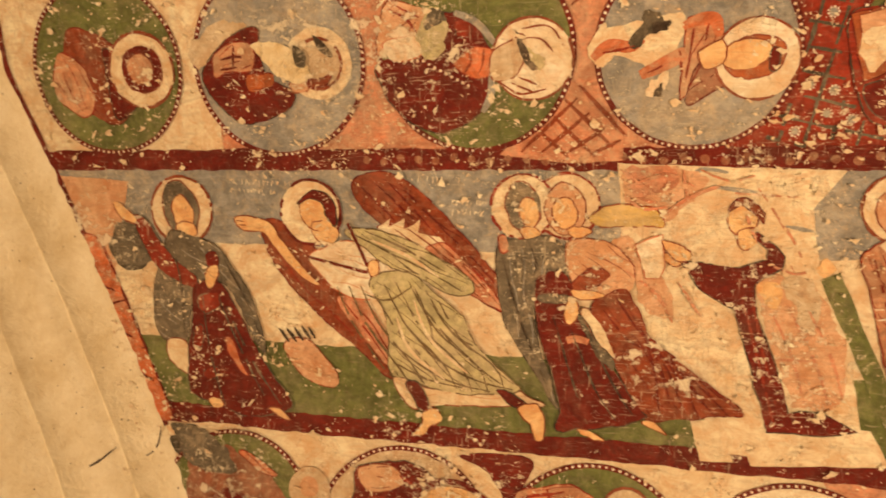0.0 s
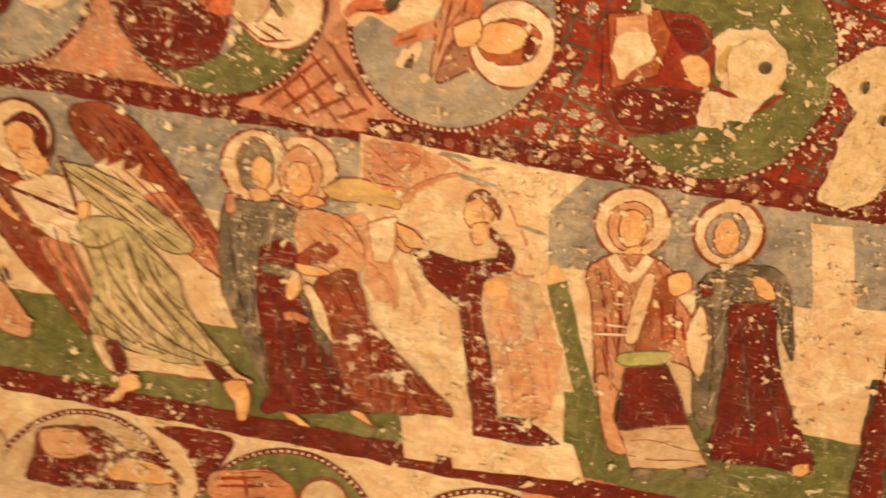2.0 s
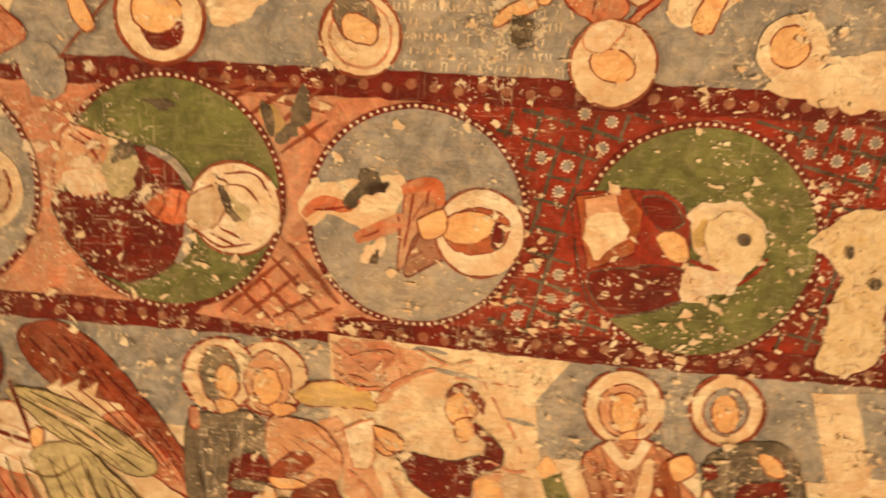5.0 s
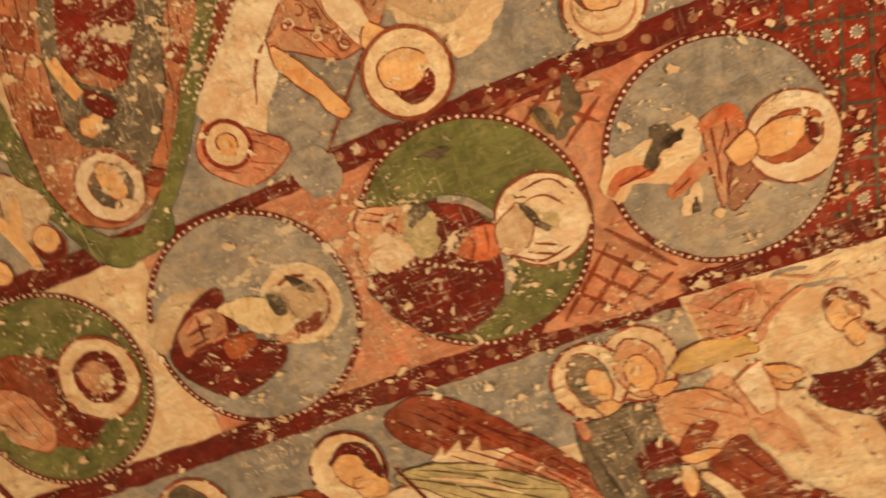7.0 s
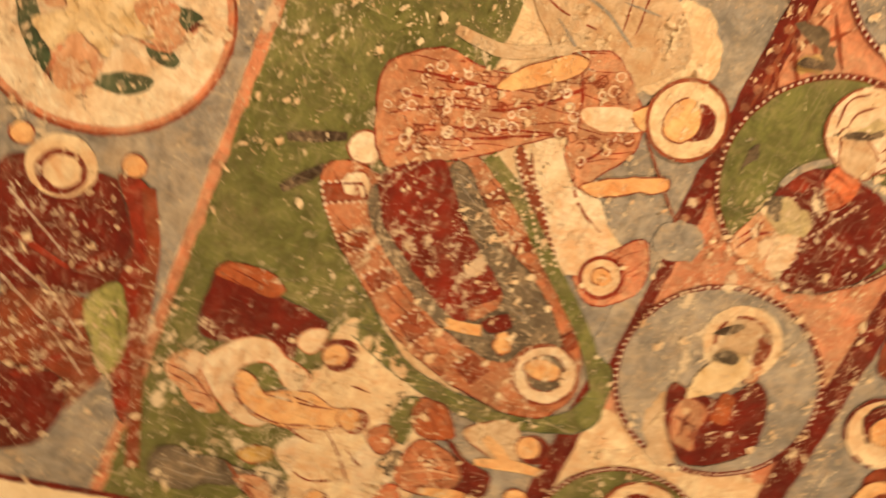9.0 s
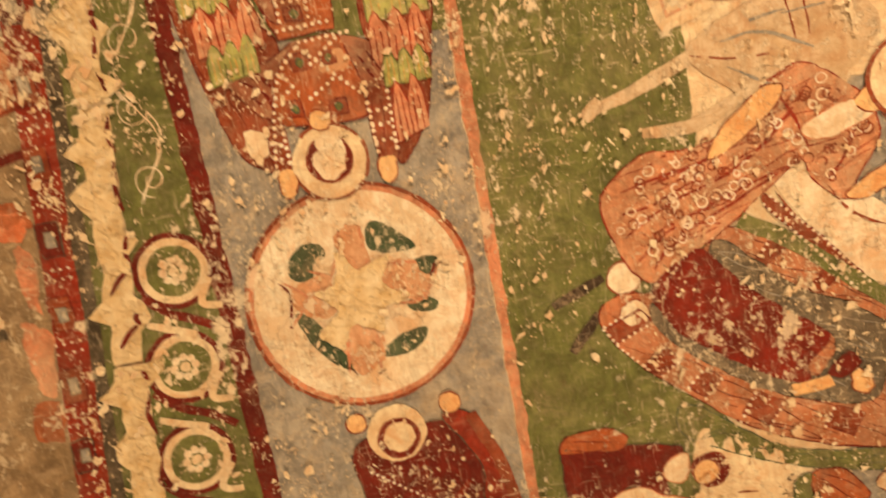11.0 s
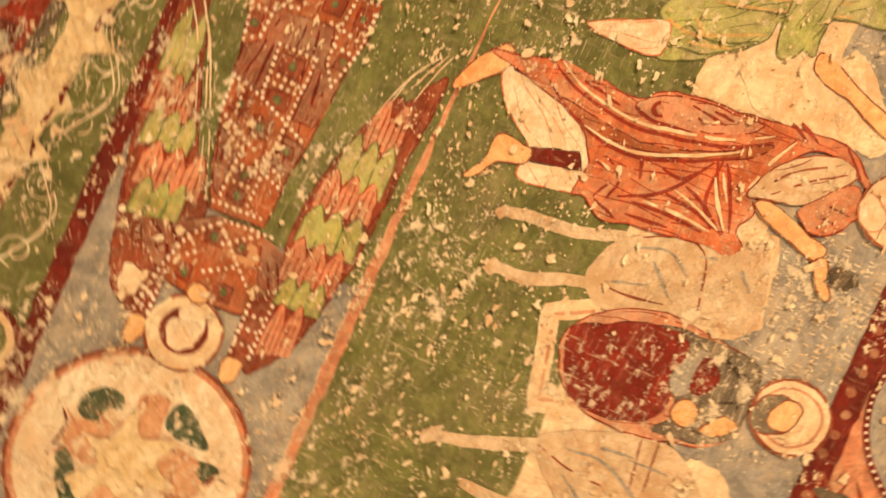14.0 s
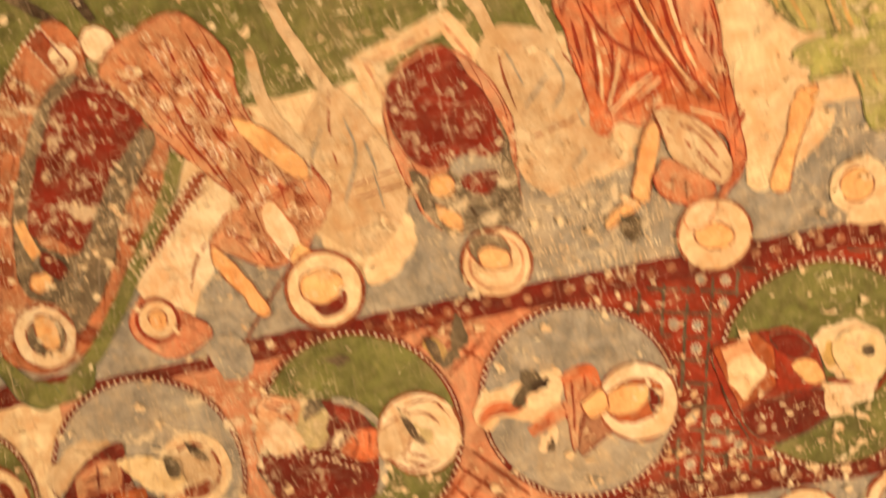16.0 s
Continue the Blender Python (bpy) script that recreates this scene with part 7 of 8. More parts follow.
strokes("folds", "black", [[(0.361, -0.684), (0.328, -0.597), (0.249, -0.572)], [(0.25, -0.635), (0.27, -0.587), (0.304, -0.564)], [(0.171, -0.673), (0.176, -0.581)], [(0.355, -0.648), (0.333, -0.57)]], 0.0052, 18, it)
disc("halo", "cream", 0.293, -0.464, 0.086, 19, it)
hoop("halo_line", "brown", 0.293, -0.464, 0.086, 0.0076, 20, it)
hoop("halo_line", "salmon", 0.293, -0.464, 0.066, 0.0063, 21, it)
disc("hood", "slate", 0.282, -0.499, 0.053, 22, it, 0.043, 40)
disc("head", "skin", 0.290, -0.477, 0.043, 23, it, 0.030, 30)

it = thing("painted_figure", "painted man in folded orange red mantle over white tunic", "painted figure", "figures of the north side")
field("tunic", "white", [(0.779, -1.39), (0.789, -1.29), (0.738, -1.18), (0.683, -1.13), (0.574, -1.11), (0.547, -1.25), (0.625, -1.26), (0.683, -1.34)], 9, it)
field("shin_bar", "maroon", [(0.619, -1.27), (0.661, -1.14), (0.62, -1.12), (0.588, -1.25)], 10, it, soft=False)
field("shin_bar", "maroon", [(0.798, -1.37), (0.807, -1.31), (0.772, -1.28), (0.769, -1.36)], 11, it, soft=False)
field("foot", "skin", [(0.498, -1.37), (0.561, -1.34), (0.622, -1.33), (0.619, -1.25), (0.58, -1.25), (0.56, -1.31), (0.513, -1.34)], 12, it)
field("foot", "skin", [(0.677, -1.48), (0.749, -1.46), (0.822, -1.4), (0.787, -1.37), (0.72, -1.42)], 13, it)
field("mantle", "orange", [(0.795, -1.432), (0.812, -1.356), (0.839, -1.261), (0.835, -1.16), (0.829, -1.068), (0.866, -1.023), (0.885, -0.95), (0.892, -0.845), (0.897, -0.768), (0.906, -0.696), (0.909, -0.594), (0.86, -0.525), (0.823, -0.504), (0.87, -0.57), (0.875, -0.645), (0.821, -0.697), (0.736, -0.734), (0.687, -0.718), (0.637, -0.739), (0.604, -0.713), (0.573, -0.736), (0.577, -0.787), (0.562, -0.884), (0.551, -0.967), (0.536, -1.037), (0.571, -1.094), (0.567, -1.122), (0.643, -1.114), (0.701, -1.148), (0.743, -1.213), (0.766, -1.314)], 14, it)
field("mantle_dark", "rust", [(0.76, -1.232), (0.754, -1.167), (0.74, -1.056), (0.751, -0.955), (0.784, -0.859), (0.848, -0.743), (0.797, -0.78), (0.746, -0.893), (0.717, -0.994), (0.701, -1.09), (0.727, -1.176)], 15, it)
field("mantle_sheen", "salmon", [(0.811, -1.067), (0.857, -1.023), (0.878, -0.942), (0.883, -0.835), (0.879, -0.776), (0.834, -0.838), (0.805, -0.938), (0.794, -1.021)], 15, it)
strokes("mantle_folds", "red", [[(0.825, -1.274), (0.79, -1.203), (0.766, -1.062), (0.781, -0.94), (0.807, -0.832), (0.855, -0.742)], [(0.785, -1.278), (0.725, -1.178), (0.699, -1.041), (0.737, -0.911), (0.794, -0.796)], [(0.811, -1.067), (0.795, -1.012), (0.806, -0.92)], [(0.767, -0.84), (0.683, -0.803), (0.614, -0.761)], [(0.771, -0.827), (0.674, -0.83), (0.615, -0.793)], [(0.771, -0.818), (0.718, -0.788), (0.623, -0.749)], [(0.685, -0.883), (0.659, -0.827), (0.61, -0.762)], [(0.652, -0.924), (0.64, -0.845), (0.618, -0.782)], [(0.601, -0.983), (0.607, -0.895), (0.6, -0.807)], [(0.569, -0.986), (0.579, -0.883)], [(0.6, -1.02), (0.652, -0.924), (0.758, -0.846)], [(0.702, -0.949), (0.698, -0.898), (0.746, -0.852)], [(0.658, -0.987), (0.693, -0.997), (0.712, -1.007)]], 0.0095, 16, it)
strokes("mantle_folds", "red", [[(0.657, -1.1), (0.636, -1.049), (0.576, -1.071)], [(0.676, -1.082), (0.644, -1.032), (0.584, -1.041)], [(0.572, -1.066), (0.55, -1.005)], [(0.716, -0.75), (0.803, -0.731), (0.888, -0.695)], [(0.913, -0.721), (0.886, -0.675)], [(0.921, -0.703), (0.891, -0.652)], [(0.905, -0.589), (0.847, -0.534)], [(0.574, -0.737), (0.603, -0.718)], [(0.826, -1.017), (0.816, -0.946)], [(0.851, -0.984), (0.837, -0.898)], [(0.863, -0.945), (0.85, -0.855)], [(0.869, -0.894), (0.865, -0.817)], [(0.823, -1.224), (0.808, -1.15)], [(0.816, -1.169), (0.797, -1.099)]], 0.0080, 17, it)
strokes("mantle_lights", "cream", [[(0.837, -1.263), (0.801, -1.192), (0.779, -1.057), (0.796, -0.943), (0.821, -0.84), (0.87, -0.745)], [(0.722, -1.159), (0.709, -1.039), (0.75, -0.912), (0.807, -0.8)], [(0.731, -0.83), (0.671, -0.797), (0.623, -0.761)], [(0.666, -0.901), (0.645, -0.831), (0.619, -0.775)], [(0.615, -0.96), (0.617, -0.876), (0.609, -0.793)], [(0.736, -0.752), (0.815, -0.726), (0.876, -0.696)], [(0.658, -1.082), (0.638, -1.038)], [(0.745, -0.817), (0.686, -0.782)]], 0.0080, 18, it)
hoop("brooch", "red", 0.826, -1.009, 0.016, 0.0079, 19, it)
disc("brooch_heart", "salmon", 0.826, -1.009, 0.009, 20, it)
field("sleeve", "ash", [(0.725, -0.75), (0.804, -0.714), (0.861, -0.649), (0.874, -0.583), (0.848, -0.544), (0.788, -0.591), (0.744, -0.633), (0.726, -0.705)], 21, it)
field("under_sleeve", "orange", [(0.732, -0.63), (0.83, -0.546), (0.777, -0.505), (0.696, -0.565)], 20, it)
strokes("sleeve_lines", "brown", [[(0.745, -0.725), (0.804, -0.678), (0.852, -0.604)], [(0.741, -0.702), (0.799, -0.637), (0.847, -0.564)], [(0.737, -0.608), (0.732, -0.55)], [(0.768, -0.587), (0.759, -0.525)]], 0.0050, 22, it)
field("forearm", "skin", [(0.71, -0.724), (0.723, -0.693), (0.697, -0.61), (0.672, -0.545), (0.637, -0.557), (0.665, -0.64), (0.681, -0.697)], 22.4, it)
field("hand", "skin", [(0.63, -0.557), (0.651, -0.532), (0.605, -0.51), (0.568, -0.493), (0.57, -0.516)], 23, it)
stroke("cuff", "cream", [(0.612, -0.566), (0.642, -0.538)], 0.0152, 24, it)
field("stain", "stain", [(0.611, -0.52), (0.651, -0.504), (0.633, -0.447), (0.614, -0.451), (0.601, -0.494)], 25, it)
disc("halo", "cream", 0.810, -0.431, 0.087, 26, it)
hoop("halo_line", "brown", 0.810, -0.431, 0.087, 0.0064, 27, it)
disc("head", "skin", 0.806, -0.429, 0.046, 28, it, 0.033, 20)
field("beard", "white", [(0.776, -0.517), (0.826, -0.504), (0.784, -0.453), (0.745, -0.474)], 29, it)

it = thing("painted_figure", "painted man in yellow green mantle with folded hem", "painted figure", "figures of the north side")
field("mantle", "leaf", [(1.06, -1.1), (0.995, -1.07), (0.937, -1.07), (0.966, -0.983), (1.06, -0.86), (1.12, -0.837), (1.07, -0.743), (1.17, -0.73), (1.21, -0.594), (1.39, -0.686), (1.23, -0.968)], 9, it)
strokes("mantle_folds", "gold", [[(1.03, -1.08), (1.02, -1.01), (1.08, -0.859)], [(1.11, -0.994), (1.14, -0.859), (1.19, -0.696)], [(1.15, -0.942), (1.18, -0.826), (1.22, -0.703)], [(1.13, -0.833), (1.1, -0.754)], [(0.995, -1.02), (1.02, -0.914)], [(1.06, -1.02), (1.01, -0.971)]], 0.0104, 10, it)
strokes("mantle_folds", "green", [[(0.979, -1.07), (0.986, -0.966), (1.06, -0.862)], [(1.04, -1.04), (1.02, -0.961), (1.06, -0.866)], [(1.11, -0.966), (1.14, -0.841), (1.18, -0.702)], [(1.11, -0.808), (1.07, -0.749)]], 0.0065, 11, it)
field("tunic", "white", [(0.945, -1.25), (1.02, -1.09), (0.989, -1.06), (0.94, -1.07), (0.932, -1.15)], 12, it)
field("arm", "skin", [(1.04, -0.719), (1.09, -0.715), (1.02, -0.574), (0.995, -0.501), (0.954, -0.516), (1, -0.616)], 13, it)
disc("halo", "cream", 1.156, -0.475, 0.069, 14, it)
disc("head", "skin", 1.150, -0.481, 0.040, 15, it)
field("mantle", "leaf", [(1.06, -0.825), (1.24, -0.825), (1.27, -0.727), (1.07, -0.771)], 16, it)

it = thing("painted_figure", "painted figure in dark red on dark sea green ground", "painted figure")
field("robe", "maroon", [(1.639, 0.306), (1.666, 0.256), (1.735, 0.213), (1.774, 0.328), (1.759, 0.358), (1.781, 0.459), (1.803, 0.574), (1.71, 0.605), (1.579, 0.618), (1.627, 0.538), (1.661, 0.436), (1.696, 0.347), (1.676, 0.306)], 11, it)
field("fold", "cream", [(1.756, 0.361), (1.743, 0.365), (1.715, 0.449), (1.698, 0.52), (1.683, 0.601), (1.717, 0.596), (1.734, 0.511), (1.754, 0.412)], 12, it)
strokes("fold_edge", "orange", [[(1.744, 0.362), (1.715, 0.449), (1.697, 0.523), (1.683, 0.601)], [(1.76, 0.364), (1.752, 0.426), (1.734, 0.522), (1.717, 0.596)]], 0.0090, 13, it)
stroke("hem", "orange", [(1.578, 0.613), (1.647, 0.607), (1.721, 0.599), (1.805, 0.572)], 0.016, 14, it)
field("sleeve", "gold", [(1.642, 0.204), (1.685, 0.203), (1.729, 0.195), (1.736, 0.215), (1.69, 0.235), (1.665, 0.253)], 15, it)
field("hand", "cream", [(1.64, 0.215), (1.66, 0.238), (1.66, 0.284), (1.639, 0.302), (1.624, 0.28), (1.632, 0.245)], 16, it)
stroke("foot", "brown", [(1.646, 0.628), (1.631, 0.666), (1.582, 0.701)], 0.016, 17, it, 0.4)
stroke("foot", "brown", [(1.771, 0.603), (1.789, 0.645), (1.852, 0.664)], 0.018, 18, it, 0.4)

# Flat dark patches paint the shade inside broken hollows; nothing is recessed here.
it = thing("plaster_hollow_shade", "flat dark patches painting the shade of hollows in the bare plaster", "plaster damage")
disc("hollow", "black", 1.378, -0.014, 0.012, 34, it)
disc("hollow", "black", 1.441, -0.158, 0.015, 35, it, 0.010, 30)
disc("hollow", "black", 1.320, -0.078, 0.007, 36, it, 0.014, 0)
disc("hollow", "black", 1.108, -0.091, 0.014, 37, it)
field("hollow", "stain", [(-0.638, -0.139), (-0.607, -0.118), (-0.609, -0.08), (-0.636, -0.087)], 38, it)
field("hollow", "black", [(0.082, -0.315), (0.109, -0.302), (0.115, -0.248), (0.099, -0.256)], 39, it)
stroke("hollow", "black", [(-1.44, 1.18), (-1.35, 1.18), (-1.28, 1.16)], 0.0115, 40, it)

# ---- ornaments along the bands ----
scroll = thing("scroll_ornament", "thin white vine scroll painted on green band", "painted ornament")


def vine(u, flip):
    """One curl of the vine: a stem with a spiral and a small shoot."""
    vc, s = 0.5 * (low(u) - 2.145), 1 if flip else -1
    stem = [(u + 0.155 * k / 8, vc + s * 0.034 * math.cos(math.pi * k / 8)) for k in range(9)]
    turns = [(u + 0.075 + (0.040 - 0.0021 * k) * math.cos(0.6 * k + (0 if flip else math.pi)),
              vc - s * 0.004 - (0.040 - 0.0021 * k) * math.sin(0.6 * k)) for k in range(18)]
    shoot = [(u + 0.10, vc - s * 0.02), (u + 0.135, vc - s * 0.038), (u + 0.165, vc - s * 0.035), (u + 0.155, vc - s * 0.02)]
    inner = [(p[0] + 0.010, p[1] + 0.008) for p in stem]
    return [stem, inner, turns, shoot]


lines = []
for i in range(12):
    lines += vine(-0.14 + 0.155 * i, i % 2)
strokes("vine", "white", lines, 0.0032, 6, scroll, 0.4)


def guilloche(u):
    """One loop of the plaited band with its flower."""
    it = thing("plait_loop", "painted plait loop in red, cream and green with white flower", "painted ornament", "plait loops of the green band")
    v = -2.19 + 0.11 * (u + 0.03)
    disc("loop_band", "maroon", u, v, 0.090, 6, it)
    disc("loop_lining", "cream", u, v, 0.077, 7, it)
    disc("loop_heart", "green", u, v, 0.060, 8, it)
    strokes("loop_tie", "maroon", [[(u - 0.045, v - 0.082), (u - 0.095, v - 0.03), (u - 0.125, v + 0.03), (u - 0.165, v + 0.085)]], 0.020, 9, it, 0.1)
    strokes("loop_tie_lining", "cream", [[(u - 0.03, v + 0.075), (u - 0.085, v + 0.045), (u - 0.10, v + 0.09)], [(u - 0.11, v - 0.085), (u - 0.135, v - 0.03), (u - 0.155, v + 0.02)]], 0.017, 9.5, it, 0.1)
    for k in range(8):
        a = math.pi * k / 4
        disc("petal", "white", u + 0.024 * math.cos(a), v + 0.024 * math.sin(a), 0.0095, 10, it)
    disc("flower_eye", "cream", u, v, 0.012, 11, it)


for i in range(6):
    guilloche(-0.278 - 0.226 * i)

border = thing("bead_border", "dark red border with pale bead rows and small grey squares", "painted ornament")
for i in range(21):
    u = 1.75 - 0.166 * i
    c = low(u) - 0.149
    for d in (0.0, 0.022):
        beads("bead_row", "pearl", [(u + d, c - 0.03), (u + d, c + 0.03)], 0.0065, 0.0095, 8, border)
    field("red_square", "brown" if i % 3 else "maroon", [(u + 0.05, c - 0.024), (u + 0.05, c + 0.022), (u + 0.128, c + 0.024), (u + 0.128, c - 0.024)], 6, border, soft=False)
    field("small_square", "grey", [(u + 0.072, c - 0.010), (u + 0.072, c + 0.010), (u + 0.106, c + 0.010), (u + 0.106, c - 0.010)], 7.4, border, soft=False)

# red field of the crown: a dark lattice with pale rosettes
ROUND = ((0.421, -0.087, 0.25), (1.019, -0.072, 0.26))


def clear(p, gap=0.0):
    return all((p[0] - a) ** 2 + (p[1] - b) ** 2 > (r + gap) ** 2 for a, b, r in ROUND)


lattice = thing("lattice_ornament", "dark lattice and pale rosettes painted on red field", "painted ornament")
runs = []
for k in range(-14, 30):
    for da, db in ((0.97, 0.24), (-0.24, 0.97)):
        o = (0.62 + 0.057 * k * (-db), -0.1 + 0.057 * k * da) if da > 0 else (0.62 + 0.057 * k * db, -0.1 + 0.057 * k * 0.24)
        run = []
        for j in range(-60, 90):
            p = (o[0] + da * 0.02 * j, o[1] + db * 0.02 * j)
            if 0.5 < p[0] < 1.5 and -0.335 < p[1] < 0.15 and clear(p):
                run.append(p)
            elif run:
                runs.append(run)
                run = []
        if run:
            runs.append(run)
strokes("lattice_work", "stain", [r for r in runs if len(r) > 2], 0.0075, 6, lattice, 0.1)
for k in range(-20, 40):
    for j in range(-20, 40):
        c = (0.62 + 0.057 * ((k + 0.5) * 0.97 - (j + 0.5) * 0.24), -0.1 + 0.057 * ((k + 0.5) * 0.24 + (j + 0.5) * 0.97))
        if 0.55 < c[0] < 1.48 and -0.33 < c[1] < 0.145 and clear(c, 0.012) and random.random() < 0.8:
            beads("rosette", "grey", [c, (c[0] + 0.004, c[1])], 0.020, 0.003, 6.5, lattice)
            beads("rosette_petals", "pearl", ellipse(c[0], c[1], 0.0115, n=9), 0.0055, 0.007, 8, lattice, closed=True)
for i in range(40):
    u = -0.45 + 0.05 * i
    if u < 1.5:
        for v in (0.18, -0.365):
            disc("line_dot", "plum", u, v + 0.006 * math.sin(i * 2.1), 0.011, 6.5, lattice)


def letters(ink, u0, u1, v, height, lean, parent, rows=1, gap=0.03, rise_at=7):
    """Worn writing that nobody can read any more: plain short bars."""
    out = []
    for r in range(rows):
        u = u0
        while u < u1:
            h = height * random.uniform(0.6, 1.0)
            w = v + gap * r + lean * (u - u0)
            out.append([(u, w), (u + random.uniform(-0.004, 0.004), w + h)])
            if random.random() < 0.45:
                out.append([(u, w + h * random.choice((0, 0.5, 1))), (u + 0.008, w + h * random.choice((0, 0.5, 1)))])
            u += random.choice((0.011, 0.014, 0.026))
    return strokes("writing", ink, out, 0.0034, rise_at, parent, 0.2)


writing = thing("worn_writing", "faint pale bars of worn writing on grey wash", "painted writing")
letters("white", -0.30, -0.12, 0.226, 0.017, 0.02, writing)
letters("white", 0.0, 0.17, 0.222, 0.016, 0.02, writing)
letters("white", -0.88, -0.68, 0.235, 0.016, 0.05, writing, 2, 0.027)
letters("white", -0.205, -0.12, 0.29, 0.016, 0.03, writing, 2, 0.027)
letters("white", 0.36, 0.72, -0.62, 0.019, 0.0, writing, 8, 0.029)
letters("black", -1.13, -1.02, -0.90, 0.014, 0.4, writing, 3, 0.025)
letters("black", 0.92, 1.0, -2.05, 0.02, 0.0, writing, 5, 0.09)


# ---- broken plaster ----
def broken(name, label, outline, level, depth, soft=True, seed=0.0):
    """A place where the paint layer has come away: coarse uneven ground with a thick edge."""
    pts = dense(curved(outline, True) if soft else outline, 0.012, 0.008 if soft else 0.004)
    us, vs = [p[0] for p in pts], [p[1] for p in pts]
    inner = [Vector((u, v)) for u in span(min(us), max(us), 0.011)[1:-1] for v in span(min(vs), max(vs), 0.011)[1:-1]]
    n = len(pts)
    co, _, faces, *_ = mathutils.geometry.delaunay_2d_cdt([Vector(p) for p in pts] + inner, [], [list(range(n))], 1, 1e-5)
    verts = []
    for i, p in enumerate(co):
        q = (p.x * 22 + seed, p.y * 22, 2.0)
        h = rise(level) + depth * (0.5 + 0.8 * noise.noise(q) + 0.7 * noise.noise((q[0] * 2.7, q[1] * 2.7, 5)) + 0.5 * noise.noise((q[0] * 5.3, q[1] * 5.3, 9)))
        verts.append(on_vault(p.x, p.y, max(h, rise(level))))
    ob = link_mesh(name, verts, [tuple(f) for f in faces], RUBBLE, None, "", False)
    return tagged(ob, label, "broken plaster")


broken("broken_plaster", "bare yellowish broken plaster in the red painted field",
       [(1.28, -0.13), (1.34, -0.16), (1.43, -0.17), (1.43, -0.11), (1.41, -0.06), (1.43, 0.0), (1.41, 0.05), (1.42, 0.10), (1.40, 0.16),
        (1.34, 0.19), (1.29, 0.17), (1.30, 0.10), (1.30, 0.04), (1.32, -0.01), (1.28, -0.06), (1.24, -0.09)], 9, 0.011)
broken("broken_plaster", "bare pale hole broken into a painted medallion",
       [(-0.765, -0.145), (-0.72, -0.155), (-0.66, -0.135), (-0.615, -0.10), (-0.60, -0.055), (-0.64, -0.035), (-0.69, -0.055), (-0.73, -0.09)], 19, 0.012, seed=4.0)
broken("broken_plaster", "pale crumbled plaster in the heart of the disc",
       [(-0.55, -1.87), (-0.50, -1.84), (-0.52, -1.77), (-0.47, -1.76), (-0.45, -1.69), (-0.41, -1.75), (-0.34, -1.72), (-0.36, -1.80), (-0.31, -1.85), (-0.38, -1.86), (-0.40, -1.92), (-0.45, -1.87), (-0.50, -1.92)], 15, 0.014, seed=7.0)
broken("broken_plaster", "pale rubbed plaster over a painted halo",
       [(1.03, -0.10), (1.07, -0.145), (1.13, -0.13), (1.155, -0.07), (1.13, -0.02), (1.08, -0.015), (1.04, -0.05)], 24, 0.007, seed=11.0)
rng = random.Random(7)
for i in range(6):
    a, b = -1.62 + 0.58 * i, -1.62 + 0.58 * i + 0.572
    jag = [rng.uniform(-0.004, 0.005) + (rng.uniform(0.02, 0.045) if rng.random() < 0.16 else 0.0) for _ in range(80)]
    us = span(a, b, 0.03)
    broken("broken_plaster", "crumbling cream plaster along the broken moulding",
           [(u, low(u) + jag[k]) for k, u in enumerate(us)] + [(u, low(u) - 0.064 - jag[k + 40]) for k, u in reversed(list(enumerate(us)))], 6, 0.020, False, a * 9)
moulding = thing("red_moulding_line", "broken dark red lines along the crumbling moulding", "painted ornament")
for i in range(26):
    u = 1.7 - 0.13 * i
    e = low(u)
    L = random.uniform(0.03, 0.12)
    stroke("red_dash", "maroon", [(u, e + 0.004), (u + L * 0.5, e - 0.002), (u + L, e + 0.008)], 0.011, 22, moulding, 0.6)
    if random.random() < 0.4:
        stroke("cross_crack", "maroon", [(u, e - 0.002), (u - 0.02, e - 0.03), (u - 0.05, e - 0.055)], 0.011, 26, moulding, 0.7)

# losses of the paint layer, as flat chips of bare plaster
losses = tagged(new("paint_losses"), "many small pale chips where paint has flaked off", "paint loss", kind="structure")


def chips(name, count, u0, u1, v0, v1, small, large, level):
    """Flakes in drifts: most of them small, longer along the vault than across, some broken into groups."""
    V, F = [], []

    def flake(u, v, r, turn, thin):
        k, n = len(V), 8
        V.append(on_vault(u, v, rise(level)))
        for j in range(n):
            a = 2 * math.pi * j / n
            q = r * (0.35 + 1.1 * random.random())
            x, y = q * math.cos(a), q * math.sin(a) * thin
            V.append(on_vault(u + x * math.cos(turn) - y * math.sin(turn), v + x * math.sin(turn) + y * math.cos(turn), rise(level)))
        F.extend((k, k + 1 + j, k + 1 + (j + 1) % n) for j in range(n))

    for _ in range(count):
        u, v = random.uniform(u0, u1), random.uniform(v0, v1)
        here = noise.noise((u * 1.9, v * 1.9, 11)) + 0.7 * noise.noise((u * 7, v * 7, 5))
        if here < random.uniform(-0.55, 0.35):
            continue
        r = small + (large - small) * random.random() ** 4
        turn = random.gauss(0.15, 0.55)
        flake(u, v, r, turn, random.uniform(0.22, 0.85))
        if r > 0.5 * large or random.random() < 0.06:
            for _ in range(random.randint(3, 9)):
                flake(u + random.gauss(0, 0.02), v + random.gauss(0, 0.014), small * random.uniform(0.6, 1.8), turn + random.gauss(0, 0.3), random.uniform(0.25, 0.8))
    return tagged(link_mesh(name, V, F, INK["plaster"], losses), kind="stuff")


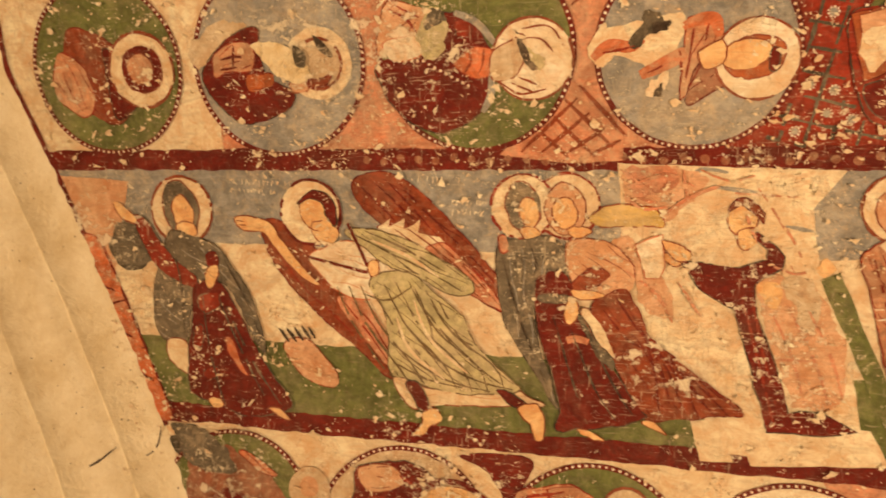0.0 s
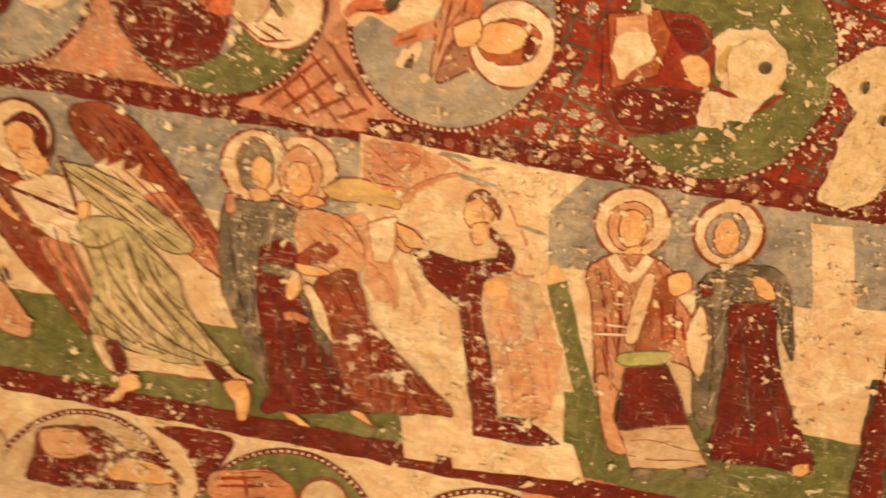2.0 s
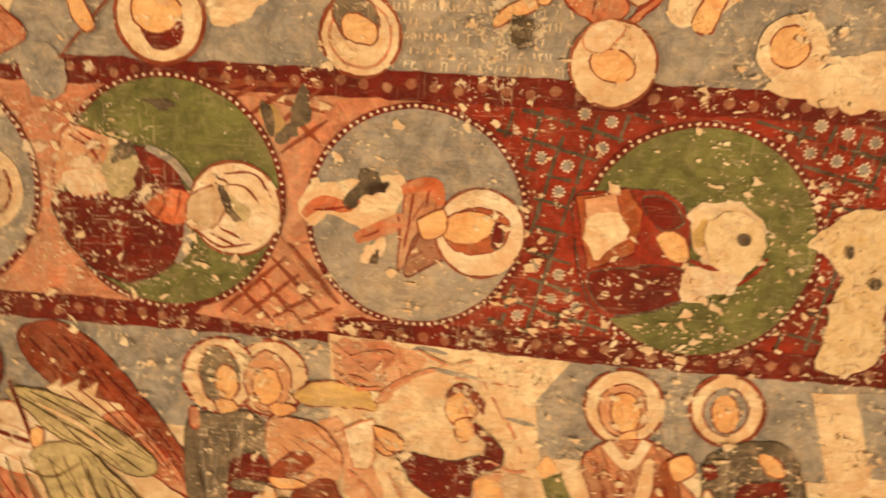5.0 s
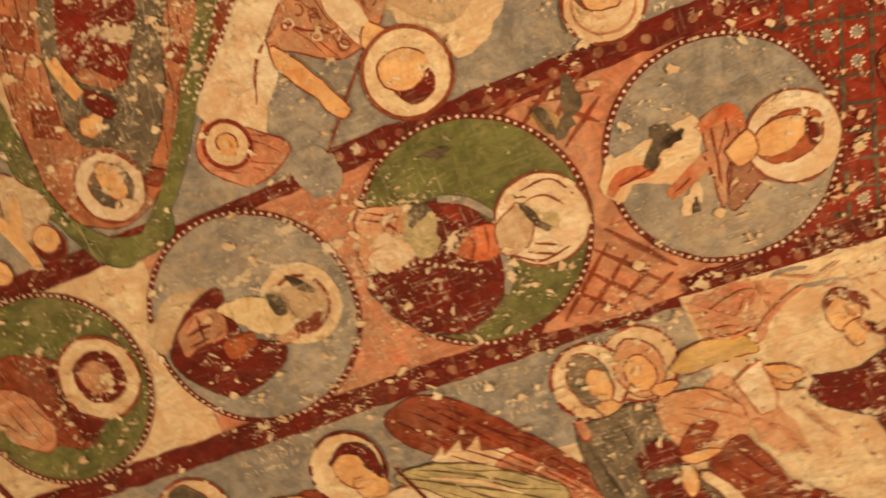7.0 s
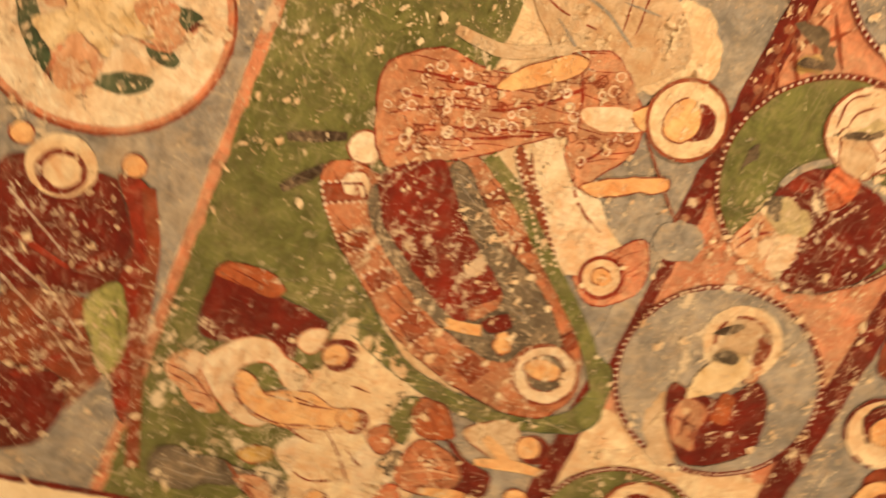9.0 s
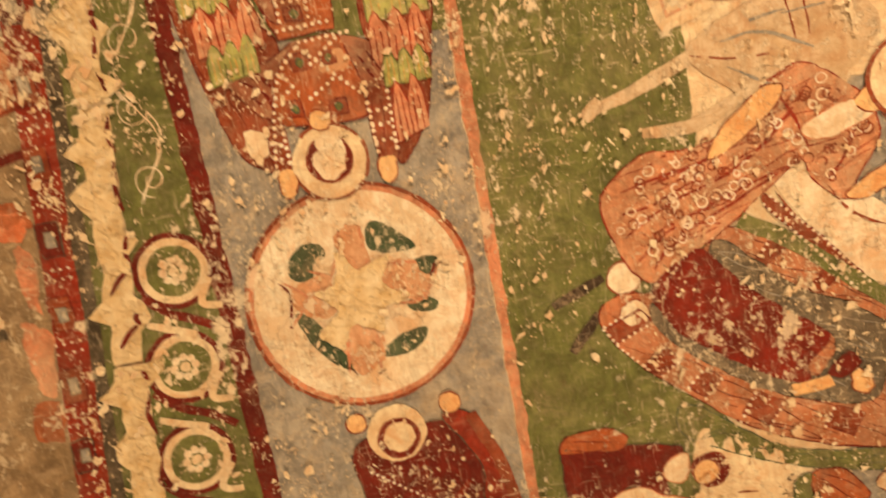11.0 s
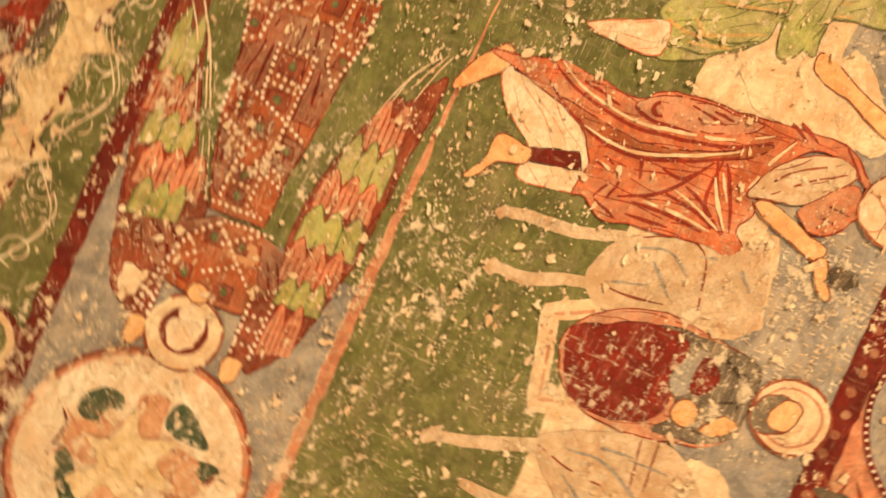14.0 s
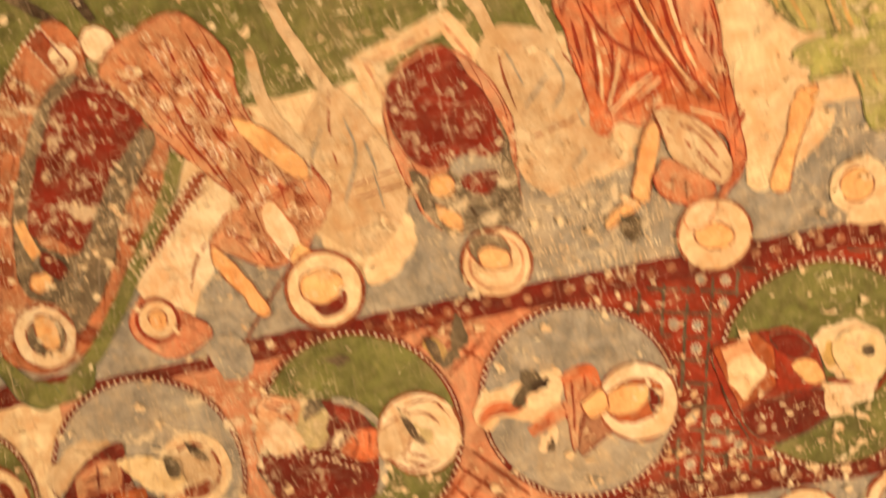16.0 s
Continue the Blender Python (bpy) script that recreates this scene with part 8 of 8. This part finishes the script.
chips("crown_chips", 2900, -1.5, 1.5, -0.40, 0.20, 0.0022, 0.015, 30)
chips("south_chips", 3900, -1.3, 1.6, 0.20, 1.2, 0.0020, 0.012, 36)
chips("north_chips", 4300, -1.6, 1.5, -1.46, -0.40, 0.0022, 0.014, 38)
chips("angel_chips", 2600, -1.6, 1.2, -2.12, -1.46, 0.0022, 0.014, 42)
chips("border_chips", 3000, -1.6, 1.2, -2.50, -2.12, 0.0024, 0.016, 30)

# ---- the bare stone arch at the western end ----
arch = thing("stone_arch", "pale bare tuff arch with cut mouldings across the vault", "arch", kind="structure")
PROFILE = [(-0.012, 0.000), (0.0, 0.008), (0.015, 0.014), (0.165, 0.022), (0.172, 0.010), (0.182, 0.012), (0.192, 0.045), (0.42, 0.058), (0.428, 0.044),
           (0.438, 0.048), (0.448, 0.09), (0.80, 0.10), (0.82, 0.070), (0.83, 0.0)]


def course(name, v0, v1, shift):
    verts, vs = [], span(v0, v1, 0.02)
    for v in vs:
        for d, h in PROFILE:
            u = edge_w(v) - d
            ragged = 0.010 * noise.noise((v * 26, d * 9, 1)) + 0.006 * noise.noise((v * 70, d * 9, 3)) if d < 0.02 else 0.006 * noise.noise((v * 4, d * 5, 6))
            verts.append(on_vault(u + ragged, v, h + shift + 0.003 * noise.noise((u * 9, v * 9, 2)) + 0.002))
    n = len(PROFILE)
    faces = [(j * n + i, j * n + i + 1, j * n + n + i + 1, j * n + n + i) for j in range(len(vs) - 1) for i in range(n - 1)]
    ob = link_mesh(name, verts, faces, TUFF, arch)
    return ob


course("arch_stone", -2.84, -0.45, 0.0)
course("arch_stone", -0.45, 1.21, 0.001)
course("impost_stone", 1.21, 1.94, 0.001)
cracks = [[(-1.25, 1.07), (-1.20, 1.10), (-1.16, 1.09), (-1.13, 1.06), (-1.12, 1.0)], [(-1.25, 1.07), (-1.31, 1.12), (-1.38, 1.16), (-1.42, 1.2)]]
for line in cracks:
    stroke("crack", "black", line, 0.006, 26 if line[1][1] < 1.11 else 68, arch, 0.5)

# ---- assumed floodlights on the floor, out of view ----


def floodlight(x, y):
    it = thing("floodlight", "assumed small black steel floodlight, unseen, on the floor facing upward", "floodlight", "floodlights")
    it.location = (x, y, 0)
    for name, r0, r1, z0, z1, mat in (("base", 0.16, 0.14, 0.0, 0.03, m_metal), ("stem", 0.02, 0.02, 0.03, 0.16, m_metal), ("housing", 0.10, 0.25, 0.16, 0.36, m_metal), ("glass", 0.24, 0.24, 0.36, 0.37, m_glass)):
        bm = bmesh.new()
        bmesh.ops.create_cone(bm, cap_ends=True, segments=28, radius1=r0, radius2=r1, depth=z1 - z0, matrix=Matrix.Translation((0, 0, (z0 + z1) / 2)))
        me = bpy.data.meshes.new(name)
        bm.to_mesh(me)
        bm.free()
        me.materials.append(mat)
        new(name, me).parent = it


floodlight(1.3, 0.1)
floodlight(-1.0, -0.1)
